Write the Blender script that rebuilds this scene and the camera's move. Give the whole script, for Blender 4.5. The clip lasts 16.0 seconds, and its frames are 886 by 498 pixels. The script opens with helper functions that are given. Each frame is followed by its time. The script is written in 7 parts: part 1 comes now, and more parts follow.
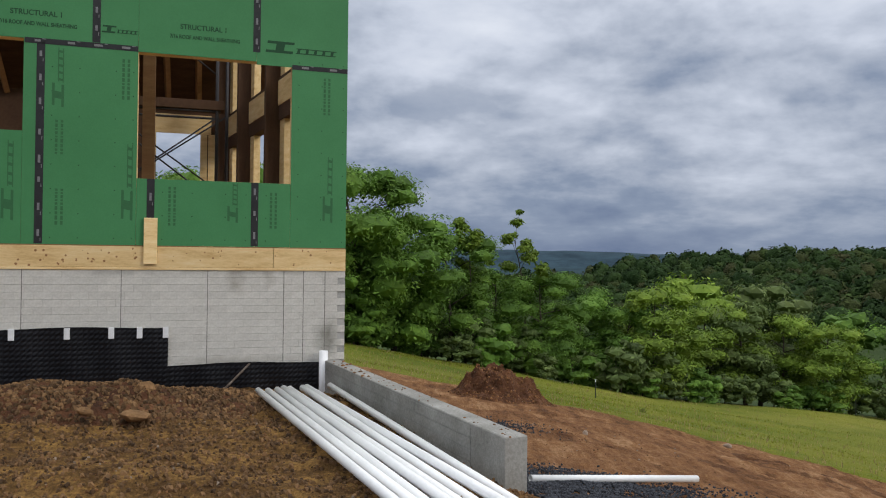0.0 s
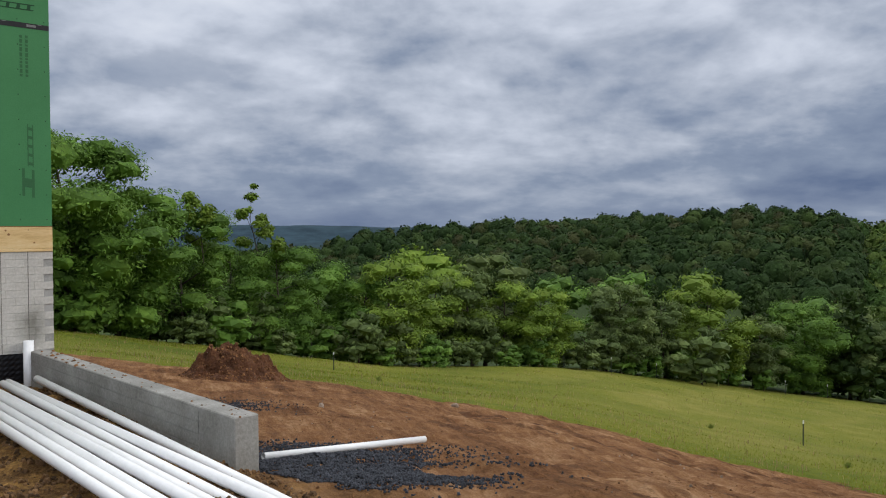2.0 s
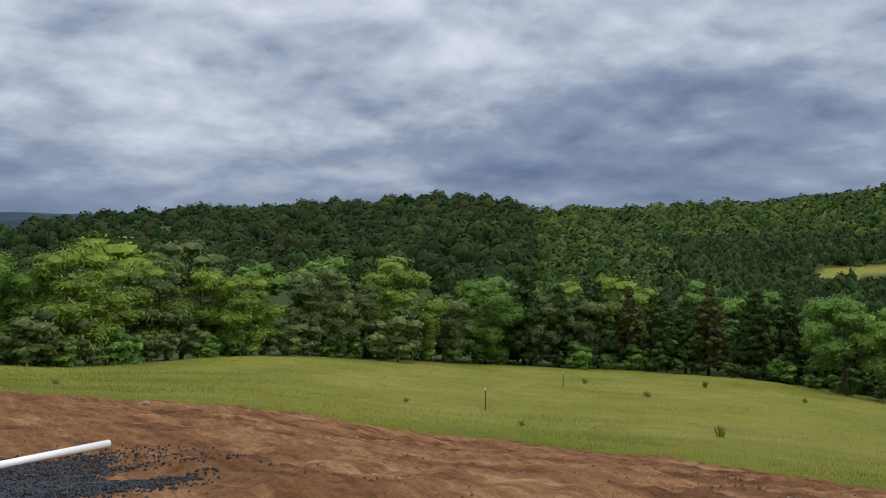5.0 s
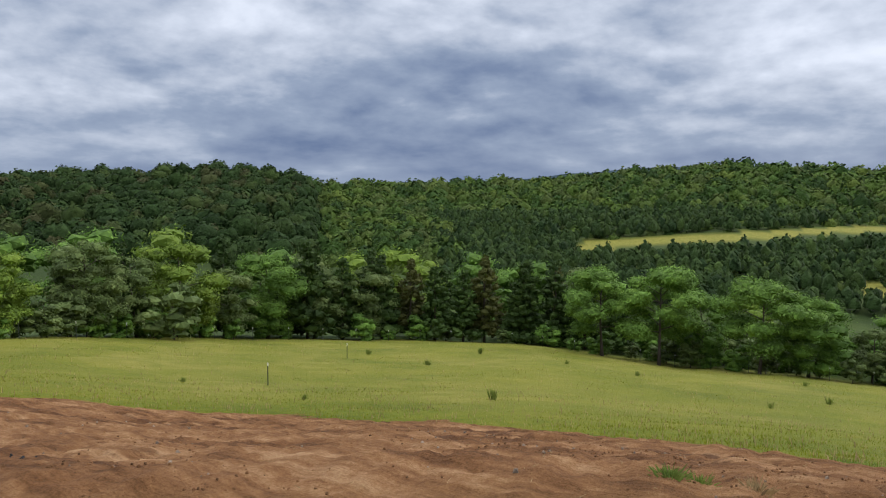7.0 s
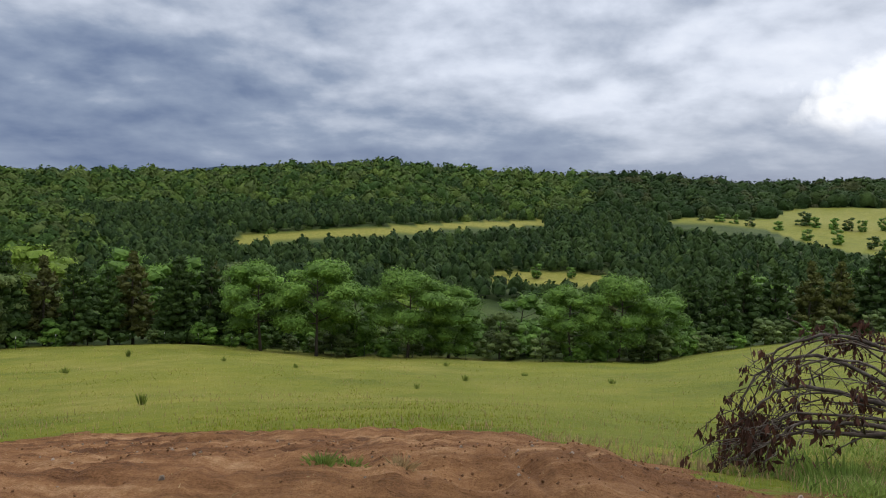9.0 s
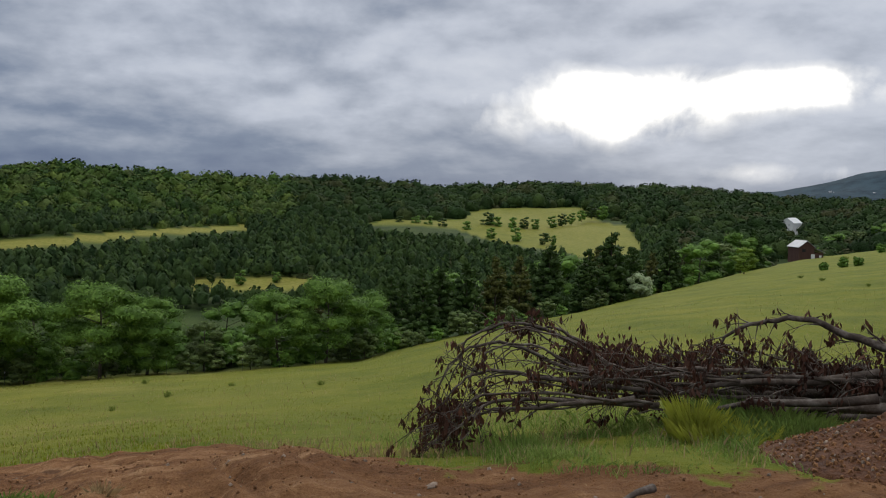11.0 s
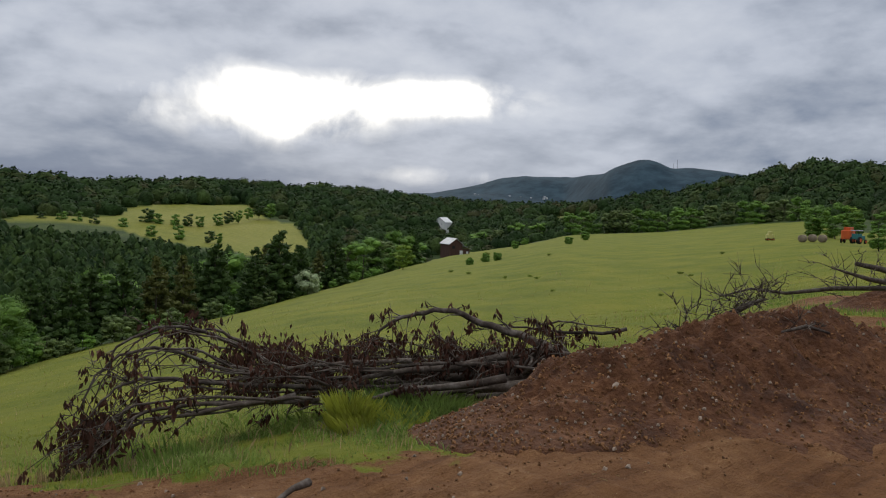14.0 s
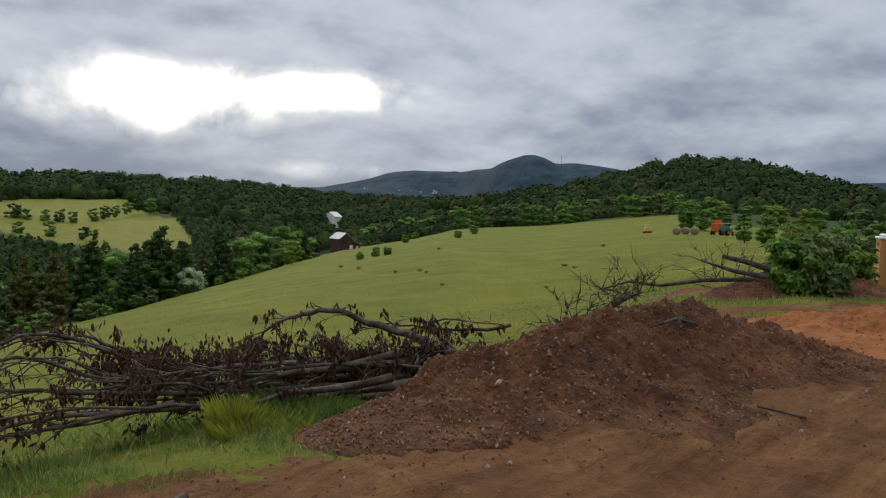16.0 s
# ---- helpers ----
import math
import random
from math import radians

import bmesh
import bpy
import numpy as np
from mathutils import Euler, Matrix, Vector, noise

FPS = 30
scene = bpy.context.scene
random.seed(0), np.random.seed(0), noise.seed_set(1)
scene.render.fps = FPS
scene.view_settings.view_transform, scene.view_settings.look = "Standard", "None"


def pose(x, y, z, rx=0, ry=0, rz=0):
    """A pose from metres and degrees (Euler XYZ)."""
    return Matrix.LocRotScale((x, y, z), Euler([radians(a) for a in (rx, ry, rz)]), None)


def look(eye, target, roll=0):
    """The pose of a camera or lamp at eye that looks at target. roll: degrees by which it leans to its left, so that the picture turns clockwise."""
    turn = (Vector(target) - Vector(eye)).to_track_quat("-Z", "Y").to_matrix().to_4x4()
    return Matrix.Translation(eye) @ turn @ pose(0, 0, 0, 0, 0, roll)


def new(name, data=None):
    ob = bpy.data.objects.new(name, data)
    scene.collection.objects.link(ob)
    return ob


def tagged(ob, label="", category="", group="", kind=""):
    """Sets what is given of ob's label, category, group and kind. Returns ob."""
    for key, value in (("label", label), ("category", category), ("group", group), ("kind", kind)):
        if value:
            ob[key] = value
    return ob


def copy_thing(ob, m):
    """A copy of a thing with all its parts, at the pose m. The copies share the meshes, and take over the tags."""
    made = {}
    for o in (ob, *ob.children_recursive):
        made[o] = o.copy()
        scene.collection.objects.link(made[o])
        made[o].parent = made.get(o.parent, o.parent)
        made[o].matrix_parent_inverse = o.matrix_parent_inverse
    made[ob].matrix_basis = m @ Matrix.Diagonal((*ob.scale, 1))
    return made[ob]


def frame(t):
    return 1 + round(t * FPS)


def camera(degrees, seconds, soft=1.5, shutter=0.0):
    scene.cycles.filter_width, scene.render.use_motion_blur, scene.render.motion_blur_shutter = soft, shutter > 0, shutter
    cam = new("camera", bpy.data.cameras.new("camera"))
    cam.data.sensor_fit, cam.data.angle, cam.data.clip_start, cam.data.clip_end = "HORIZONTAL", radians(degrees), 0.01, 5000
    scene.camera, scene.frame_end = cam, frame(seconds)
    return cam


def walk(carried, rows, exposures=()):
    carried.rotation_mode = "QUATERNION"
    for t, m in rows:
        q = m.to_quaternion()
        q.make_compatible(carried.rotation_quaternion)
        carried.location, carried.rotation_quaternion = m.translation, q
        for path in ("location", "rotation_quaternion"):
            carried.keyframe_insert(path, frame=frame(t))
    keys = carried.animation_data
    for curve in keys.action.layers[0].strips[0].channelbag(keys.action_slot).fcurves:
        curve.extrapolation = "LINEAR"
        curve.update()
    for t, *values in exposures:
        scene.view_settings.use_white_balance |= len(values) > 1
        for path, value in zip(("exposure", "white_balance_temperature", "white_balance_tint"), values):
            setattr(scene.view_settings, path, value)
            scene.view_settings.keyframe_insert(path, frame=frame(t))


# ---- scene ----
# the camera: seconds, eye in metres, heading clockwise from +y, tilt up, roll, in degrees
cam = camera(59.26, 16.0, soft=1.1)
PATH = [
    (0.0, -0.000, 0.000, 1.600, 0.04, 0.75, 0.61),
    (0.5, 0.016, -0.004, 1.598, 5.19, 0.72, 0.35),
    (1.0, 0.033, 0.007, 1.597, 9.88, 0.73, -0.18),
    (1.5, 0.054, 0.007, 1.602, 15.07, -0.26, -0.29),
    (2.0, 0.070, -0.005, 1.602, 19.15, -1.10, -0.41),
    (2.5, 0.088, 0.015, 1.602, 23.35, -1.15, -0.03),
    (3.0, 0.112, 0.056, 1.586, 27.85, -1.13, -0.09),
    (3.5, 0.127, 0.043, 1.592, 31.97, -1.18, -0.76),
    (4.0, 0.144, 0.068, 1.588, 36.02, -1.33, -1.19),
    (4.2, 0.146, 0.069, 1.585, 36.88, -1.40, -1.08),
    (6.3, 0.101, -0.044, 1.603, 47.85, -4.32, -0.12),
    (6.5, 0.101, -0.038, 1.608, 48.87, -4.40, 0.05),
    (7.0, 0.135, -0.035, 1.604, 56.70, -4.44, 0.24),
    (7.5, 0.140, -0.038, 1.604, 63.90, -4.48, 0.51),
    (8.0, 0.137, -0.044, 1.596, 70.65, -4.45, 1.38),
    (8.5, 0.173, -0.047, 1.591, 75.72, -4.36, 1.55),
    (9.0, 0.205, -0.049, 1.582, 81.55, -4.45, 1.70),
    (9.5, 0.222, -0.067, 1.579, 87.14, -4.40, 1.25),
    (9.7, 0.226, -0.078, 1.583, 90.10, -4.38, 0.84),
    (11.8, 0.002, -0.031, 1.624, 107.72, -3.34, 2.13),
    (12.0, 0.004, -0.036, 1.628, 108.93, -3.41, 2.21),
    (12.5, 0.009, -0.048, 1.623, 113.46, -3.36, 2.52),
    (13.0, 0.031, -0.079, 1.621, 119.12, -3.18, 2.54),
    (13.5, 0.020, -0.076, 1.625, 124.08, -3.05, 2.69),
    (14.0, 0.026, -0.104, 1.624, 127.16, -3.04, 2.22),
    (14.5, 0.027, -0.120, 1.620, 130.25, -3.11, 2.39),
    (15.0, 0.023, -0.130, 1.624, 132.61, -3.13, 2.46),
    (15.5, 0.018, -0.130, 1.637, 134.17, -3.23, 2.40),
    (16.0, 0.010, -0.153, 1.675, 135.23, -3.16, 2.13),
]
EXPOSURES = ((0.0, 0.05), (4.2, 0.0), (6.3, 0.38), (8.3, 0.36), (9.7, 0.0), (11.8, -0.27), (16.0, -0.28))


def camera_pose(x, y, z, heading, tilt, roll):
    return Matrix.Translation((x, y, z)) @ Euler((radians(90 + tilt), 0, radians(-heading))).to_matrix().to_4x4() @ Matrix.Rotation(radians(roll), 4, "Z")


walk(cam, [(row[0], camera_pose(*row[1:])) for row in PATH], EXPOSURES)

# ---- world, sun ----
SUN_AZ, SUN_EL = 116.0, 24.0
world = bpy.data.worlds.new("overcast_sky")
scene.world = world
world.use_nodes = True


def node(tree, kind, inputs=None, **props):
    n = tree.nodes.new(kind)
    if "operation" in props:
        n.operation = props["operation"]
    if "use_clamp" in props:
        n.use_clamp = props["use_clamp"]
    if "data_type" in props:
        n.data_type = props["data_type"]
    if "blend_type" in props:
        n.blend_type = props["blend_type"]
    if "sky_type" in props:
        n.sky_type, n.sun_disc = props["sky_type"], props["sun_disc"]
        n.sun_elevation, n.sun_rotation = props["sun_elevation"], props["sun_rotation"]
    if "attribute_name" in props:
        n.attribute_name = props["attribute_name"]
    for key, value in (inputs or {}).items():
        if isinstance(value, bpy.types.NodeSocket):
            tree.links.new(value, n.inputs[key])
        else:
            n.inputs[key].default_value = value
    return n


def maths(tree, op, a, b=None, c=None, clamp=False):
    inputs = {0: a}
    if b is not None:
        inputs[1] = b
    if c is not None:
        inputs[2] = c
    return node(tree, "ShaderNodeMath", inputs, operation=op, use_clamp=clamp).outputs[0]


def ramp(tree, fac, stops, mode="LINEAR"):
    n = node(tree, "ShaderNodeValToRGB", {"Fac": fac})
    n.color_ramp.interpolation = mode
    el = n.color_ramp.elements
    while len(el) < len(stops):
        el.new(0.5)
    for e, (p, col) in zip(el, stops):
        e.position = p
        e.color = (*col, 1) if len(col) == 3 else col
    return n.outputs["Color"]


def mix(tree, fac, a, b, blend="MIX"):
    n = node(tree, "ShaderNodeMix", data_type="RGBA", blend_type=blend)
    for i, v in ((0, fac), (6, a), (7, b)):
        if isinstance(v, bpy.types.NodeSocket):
            tree.links.new(v, n.inputs[i])
        elif i and len(v) == 3:
            n.inputs[i].default_value = (*v, 1)
        else:
            n.inputs[i].default_value = v
    return n.outputs[2]


def build_sky():
    t = world.node_tree
    t.nodes.clear()
    sky = node(t, "ShaderNodeTexSky", sky_type="NISHITA", sun_disc=False, sun_elevation=radians(SUN_EL), sun_rotation=radians(SUN_AZ))
    sky_col = mix(t, 1.0, sky.outputs[0], (0.1, 0.1, 0.1), "MULTIPLY")
    co = node(t, "ShaderNodeTexCoord").outputs["Generated"]
    sep = node(t, "ShaderNodeSeparateXYZ", {0: co})
    x, y, z = sep.outputs
    up = maths(t, "MAXIMUM", z, 0.0)
    # a flat cloud deck seen in perspective; a second sample farther off gives the heaps lit and shaded sides
    k = maths(t, "DIVIDE", 1.0, maths(t, "ADD", up, 0.24))

    def deck_at(far):
        q = maths(t, "MULTIPLY", k, far)
        return node(t, "ShaderNodeCombineXYZ", {0: maths(t, "MULTIPLY", x, q), 1: maths(t, "MULTIPLY", y, q), 2: maths(t, "MULTIPLY", up, 1.2)}).outputs[0]

    def cloud(vec, scale, detail, rough, twist):
        return node(t, "ShaderNodeTexNoise", {"Vector": vec, "Scale": scale, "Detail": detail, "Roughness": rough, "Distortion": twist}).outputs["Fac"]
    broad = cloud(deck_at(1.0), 0.62, 3.0, 0.45, 0.2)
    heaps = cloud(deck_at(1.0), 2.0, 8.0, 0.55, 0.1)
    behind = cloud(deck_at(1.05), 2.0, 8.0, 0.55, 0.1)
    puff_co = node(t, "ShaderNodeMapping", {"Vector": co, "Scale": (1, 1, 1.75)}).outputs[0]
    puff = cloud(puff_co, 3.4, 7.0, 0.52, 0.15)
    puff_up = cloud(node(t, "ShaderNodeMapping", {"Vector": puff_co, "Location": (0, 0, 0.05)}).outputs[0], 3.4, 7.0, 0.52, 0.15)
    relief = maths(t, "ADD", maths(t, "MULTIPLY", maths(t, "SUBTRACT", heaps, behind), 0.3), maths(t, "MULTIPLY", maths(t, "SUBTRACT", puff, puff_up), 0.6))
    den = maths(t, "ADD", maths(t, "ADD", maths(t, "MULTIPLY", broad, 0.28), maths(t, "MULTIPLY", heaps, 0.3)), maths(t, "MULTIPLY_ADD", puff, 0.42, maths(t, "MAXIMUM", relief, -0.09)))
    # the deck is thinner towards some quarters
    def tilt(az):
        d = node(t, "ShaderNodeVectorMath", {0: co, 1: (math.sin(radians(az)), math.cos(radians(az)), 0)}, operation="DOT_PRODUCT").outputs["Value"]
        return maths(t, "POWER", maths(t, "MAXIMUM", d, 0.0), 3.0)
    # overcast: dim blue-grey near the horizon, brighter overhead
    lift = maths(t, "ADD", maths(t, "MULTIPLY", maths(t, "POWER", up, 1.8), 0.62), maths(t, "MULTIPLY_ADD", maths(t, "POWER", maths(t, "MINIMUM", maths(t, "MULTIPLY", up, 7.0), 1.0), 0.8), 0.135, -0.125))
    thick = maths(t, "ADD", maths(t, "MULTIPLY", tilt(5), 0.035), maths(t, "ADD", maths(t, "MULTIPLY", tilt(62), 0.0), maths(t, "MULTIPLY", tilt(140), 0.125)))
    # the cloud forms melt together towards the horizon
    near = maths(t, "MULTIPLY_ADD", maths(t, "MINIMUM", maths(t, "MULTIPLY", up, 9.0), 1.0), 0.42, 0.45)
    den = maths(t, "MULTIPLY_ADD", maths(t, "SUBTRACT", den, 0.5), near, 0.49)
    den = maths(t, "ADD", maths(t, "ADD", den, lift), thick)
    col = ramp(t, den, [(0.28, (0.09, 0.135, 0.25)), (0.46, (0.24, 0.295, 0.405)), (0.55, (0.40, 0.45, 0.55)), (0.66, (0.59, 0.64, 0.745)), (0.85, (0.80, 0.84, 0.92)), (1.0, (1.2, 1.22, 1.26))])
    # the thin place in the deck in front of the sun
    def lobe(az, el, wide, high, power=1.0):
        a, e = radians(az), radians(el)
        d = (math.sin(a) * math.cos(e), math.cos(a) * math.cos(e), math.sin(e))
        r = (math.cos(a), -math.sin(a), 0)
        dx = node(t, "ShaderNodeVectorMath", {0: co, 1: r}, operation="DOT_PRODUCT").outputs["Value"]
        dz = maths(t, "SUBTRACT", z, d[2])
        front = node(t, "ShaderNodeVectorMath", {0: co, 1: d}, operation="DOT_PRODUCT").outputs["Value"]
        q = maths(t, "ADD", maths(t, "POWER", maths(t, "ABSOLUTE", maths(t, "DIVIDE", dx, wide)), 2.0), maths(t, "POWER", maths(t, "ABSOLUTE", maths(t, "DIVIDE", dz, high)), 2.0))
        g = maths(t, "EXPONENT", maths(t, "MULTIPLY", q, -1.0))
        return maths(t, "MULTIPLY", g, maths(t, "GREATER_THAN", front, 0.0))
    tear = node(t, "ShaderNodeTexNoise", {"Vector": co, "Scale": 9.0, "Detail": 9.0, "Roughness": 0.55, "Distortion": 0.3}).outputs["Fac"]
    hole = maths(t, "ADD", lobe(HOLE[0] - 2.0, HOLE[1], 0.14, 0.038), maths(t, "ADD", maths(t, "MULTIPLY", lobe(HOLE[0] + 10, HOLE[1] + 1.1, 0.13, 0.022), 0.85), maths(t, "MULTIPLY", lobe(HOLE[0] + 11, 2.2, 0.11, 0.014), 0.28)))
    torn = maths(t, "ADD", hole, maths(t, "MULTIPLY", maths(t, "MULTIPLY_ADD", tear, 2.8, -1.4), maths(t, "MINIMUM", maths(t, "MULTIPLY", hole, 2.5), 1.0)))
    gap = ramp(t, torn, [(0.15, (0, 0, 0)), (0.4, (0.25, 0.25, 0.25)), (0.8, (1, 1, 1))])
    glow = maths(t, "MULTIPLY", lobe(HOLE[0] + 3, HOLE[1] - 1.0, 0.4, 0.12), 0.12)
    col = mix(t, glow, col, (0.95, 0.97, 1.0))
    col = mix(t, gap, col, (1.7, 1.65, 1.55))
    col = mix(t, 0.985, sky_col, col)
    # an overcast sky is brightest overhead
    zenith = maths(t, "MULTIPLY_ADD", maths(t, "POWER", maths(t, "MULTIPLY", maths(t, "SUBTRACT", up, 0.34, clamp=True), 1.5, clamp=True), 0.8), 0.45, 1.0)
    col = node(t, "ShaderNodeVectorMath", {0: col, 3: zenith}, operation="SCALE").outputs[0]
    bg = node(t, "ShaderNodeBackground", {"Color": col, "Strength": 1.0})
    out = node(t, "ShaderNodeOutputWorld", {"Surface": bg.outputs[0]})
    return out


HOLE = (115.5, 6.7)
build_sky()
sun = new("sun", bpy.data.lights.new("sun", "SUN"))
sun.data.energy, sun.data.angle, sun.data.color = 0.95, radians(16), (1.0, 0.95, 0.87)
sun.matrix_world = look((0, 0, 0), (-math.sin(radians(SUN_AZ)) * math.cos(radians(SUN_EL)), -math.cos(radians(SUN_AZ)) * math.cos(radians(SUN_EL)), -math.sin(radians(SUN_EL))))


# ---- materials ----
def material(name, stops, scale=3.0, rough=0.8, bump=0.3, bump_scale=None, detail=6.0, island=0.0, obj=0.0, metal=0.0, fine=None, stretch=(1, 1, 1), translucent=0.0, spec=0.3, sheen_dist=0.02):
    """stops: colours from dark to light, spread by noise at two scales; island, obj: brightness change from piece to piece."""
    m = bpy.data.materials.new(name)
    m.use_nodes = True
    t = m.node_tree
    t.nodes.clear()
    co = node(t, "ShaderNodeTexCoord").outputs["Object"]
    if stretch != (1, 1, 1):
        co = node(t, "ShaderNodeMapping", {"Vector": co, "Scale": stretch}).outputs[0]
    n1 = node(t, "ShaderNodeTexNoise", {"Vector": co, "Scale": scale, "Detail": detail, "Roughness": 0.6}).outputs["Fac"]
    n2 = node(t, "ShaderNodeTexNoise", {"Vector": co, "Scale": fine or scale * 9, "Detail": 4.0, "Roughness": 0.6}).outputs["Fac"]
    fac = maths(t, "ADD", maths(t, "MULTIPLY", n1, 0.65), maths(t, "MULTIPLY", n2, 0.35))
    lo, hi = 0.32, 0.68
    col = ramp(t, fac, [(lo + (hi - lo) * i / max(1, len(stops) - 1), s) for i, s in enumerate(stops)])
    vary = None
    if island:
        vary = maths(t, "MULTIPLY_ADD", node(t, "ShaderNodeNewGeometry").outputs["Random Per Island"], island * 2, 1 - island)
    if obj:
        v2 = maths(t, "MULTIPLY_ADD", node(t, "ShaderNodeObjectInfo").outputs["Random"], obj * 2, 1 - obj)
        vary = maths(t, "MULTIPLY", vary, v2) if vary else v2
    if vary:
        hsv = node(t, "ShaderNodeHueSaturation", {"Color": col, "Value": vary})
        col = hsv.outputs[0]
    bs = node(t, "ShaderNodeBsdfPrincipled", {"Base Color": col, "Roughness": rough, "Metallic": metal, "Specular IOR Level": spec})
    if bump:
        b = node(t, "ShaderNodeBump", {"Height": n2 if not bump_scale else node(t, "ShaderNodeTexNoise", {"Vector": co, "Scale": bump_scale, "Detail": 5.0}).outputs["Fac"], "Strength": bump, "Distance": sheen_dist})
        t.links.new(b.outputs[0], bs.inputs["Normal"])
    surf = bs.outputs[0]
    if translucent:
        tr = node(t, "ShaderNodeBsdfTranslucent", {"Color": col})
        surf = node(t, "ShaderNodeMixShader", {0: translucent, 1: surf, 2: tr.outputs[0]}).outputs[0]
    node(t, "ShaderNodeOutputMaterial", {"Surface": surf})
    return m


M_SHEATH = material("green_sheathing", [(0.045, 0.19, 0.068), (0.062, 0.235, 0.09)], 1.2, 0.55, 0.08, fine=60)
M_TAPE = material("black_flashing_tape", [(0.012, 0.012, 0.014), (0.03, 0.03, 0.032)], 6, 0.45, 0.2)
M_INK = material("dark_green_ink", [(0.012, 0.055, 0.022), (0.016, 0.07, 0.03)], 20, 0.7, 0)
M_FAINT_INK = material("faint_green_ink", [(0.028, 0.115, 0.045), (0.038, 0.14, 0.056)], 20, 0.7, 0)
M_GREY_INK = material("grey_tape_print", [(0.12, 0.12, 0.13), (0.24, 0.24, 0.24)], 20, 0.7, 0)
M_LUMBER = material("fresh_lumber", [(0.58, 0.37, 0.15), (0.76, 0.54, 0.26), (0.82, 0.64, 0.36)], 2.2, 0.75, 0.15, stretch=(1, 6, 6), obj=0.12)
# brown lumber, deepened so that indoor shade sits in its colour
M_LUMBER_DARK = material("brown_and_shaded_lumber", [(0.20, 0.095, 0.04), (0.30, 0.16, 0.065)], 2.2, 0.8, 0.15, stretch=(1, 6, 6), obj=0.15)
M_CONCRETE = material("cast_concrete", [(0.24, 0.235, 0.22), (0.36, 0.355, 0.335), (0.42, 0.41, 0.39)], 1.6, 0.9, 0.25, fine=30)
M_PLAIN_CONC = material("smooth_concrete", [(0.17, 0.165, 0.145), (0.27, 0.26, 0.235), (0.38, 0.37, 0.34)], 2.5, 0.85, 0.25, fine=40)
M_MEMBRANE = material("black_dimple_membrane", [(0.003, 0.003, 0.004), (0.008, 0.008, 0.010)], 3, 0.33, 0.1)
M_PVC = material("white_pvc", [(0.78, 0.78, 0.77), (0.9, 0.9, 0.89)], 3, 0.35, 0.03, obj=0.05, spec=0.5)
M_STEEL = material("painted_scaffold_steel", [(0.02, 0.02, 0.024), (0.05, 0.045, 0.045)], 8, 0.5, 0.1)
M_SOIL = material("turned_soil", [(0.030, 0.011, 0.005), (0.088, 0.035, 0.014), (0.18, 0.08, 0.034)], 2.2, 0.95, 1.0, fine=18, sheen_dist=0.05)
M_CLOD = material("soil_clod", [(0.11, 0.049, 0.02), (0.23, 0.113, 0.046)], 6, 0.95, 0.4, island=0.45)
M_STONE = material("field_stone", [(0.15, 0.11, 0.08), (0.32, 0.25, 0.19)], 5, 0.9, 0.3, island=0.35)
M_GRAVEL = material("dark_crushed_gravel", [(0.02, 0.022, 0.028), (0.055, 0.058, 0.068)], 20, 0.8, 0.3, island=0.6)
M_BARK = material("grey_brown_bark", [(0.045, 0.035, 0.027), (0.11, 0.09, 0.07)], 3, 0.95, 0.5, stretch=(1, 1, 0.3))
M_DEADWOOD = material("dead_branch_bark", [(0.032, 0.023, 0.017), (0.075, 0.056, 0.043), (0.19, 0.165, 0.14)], 7, 0.9, 0.5, fine=25, obj=0.3)
M_DEADLEAF = material("withered_brown_leaves", [(0.04, 0.016, 0.01), (0.095, 0.042, 0.026)], 8, 0.9, 0.1, island=0.5, translucent=0.2)


# ---- mesh helpers ----
def mesh_data(name, verts, faces, mats, smooth=False):
    me = bpy.data.meshes.new(name)
    me.from_pydata(verts if isinstance(verts, list) else verts.tolist(), [], faces if isinstance(faces, list) else faces.tolist())
    for m in (mats if isinstance(mats, (list, tuple)) else [mats]):
        me.materials.append(m)
    if smooth:
        me.polygons.foreach_set("use_smooth", [True] * len(me.polygons))
    me.update()
    return me


def part(name, data, material_, parent=None, label=""):
    """Links a bmesh or a mesh as one object under a thing or a part."""
    if isinstance(data, bmesh.types.BMesh):
        me = bpy.data.meshes.new(name)
        data.to_mesh(me)
        data.free()
        me.materials.append(material_)
        data = me
    ob = new(name, data)
    if parent:
        ob.parent = parent
    return tagged(ob, label)


def add_box(bm, x0, x1, y0, y1, z0, z1, bevel=0.0, m=None):
    r = bmesh.ops.create_cube(bm, size=1)
    for v in r["verts"]:
        v.co = Vector(((x0 + x1) / 2 + v.co.x * (x1 - x0), (y0 + y1) / 2 + v.co.y * (y1 - y0), (z0 + z1) / 2 + v.co.z * (z1 - z0)))
        if m is not None:
            v.co = m @ v.co
    if bevel:
        edges = list({e for v in r["verts"] for e in v.link_edges})
        bmesh.ops.bevel(bm, geom=edges, offset=bevel, segments=1, affect="EDGES")


def box(x0, x1, y0, y1, z0, z1, bevel=0.0):
    bm = bmesh.new()
    add_box(bm, x0, x1, y0, y1, z0, z1, bevel)
    return bm


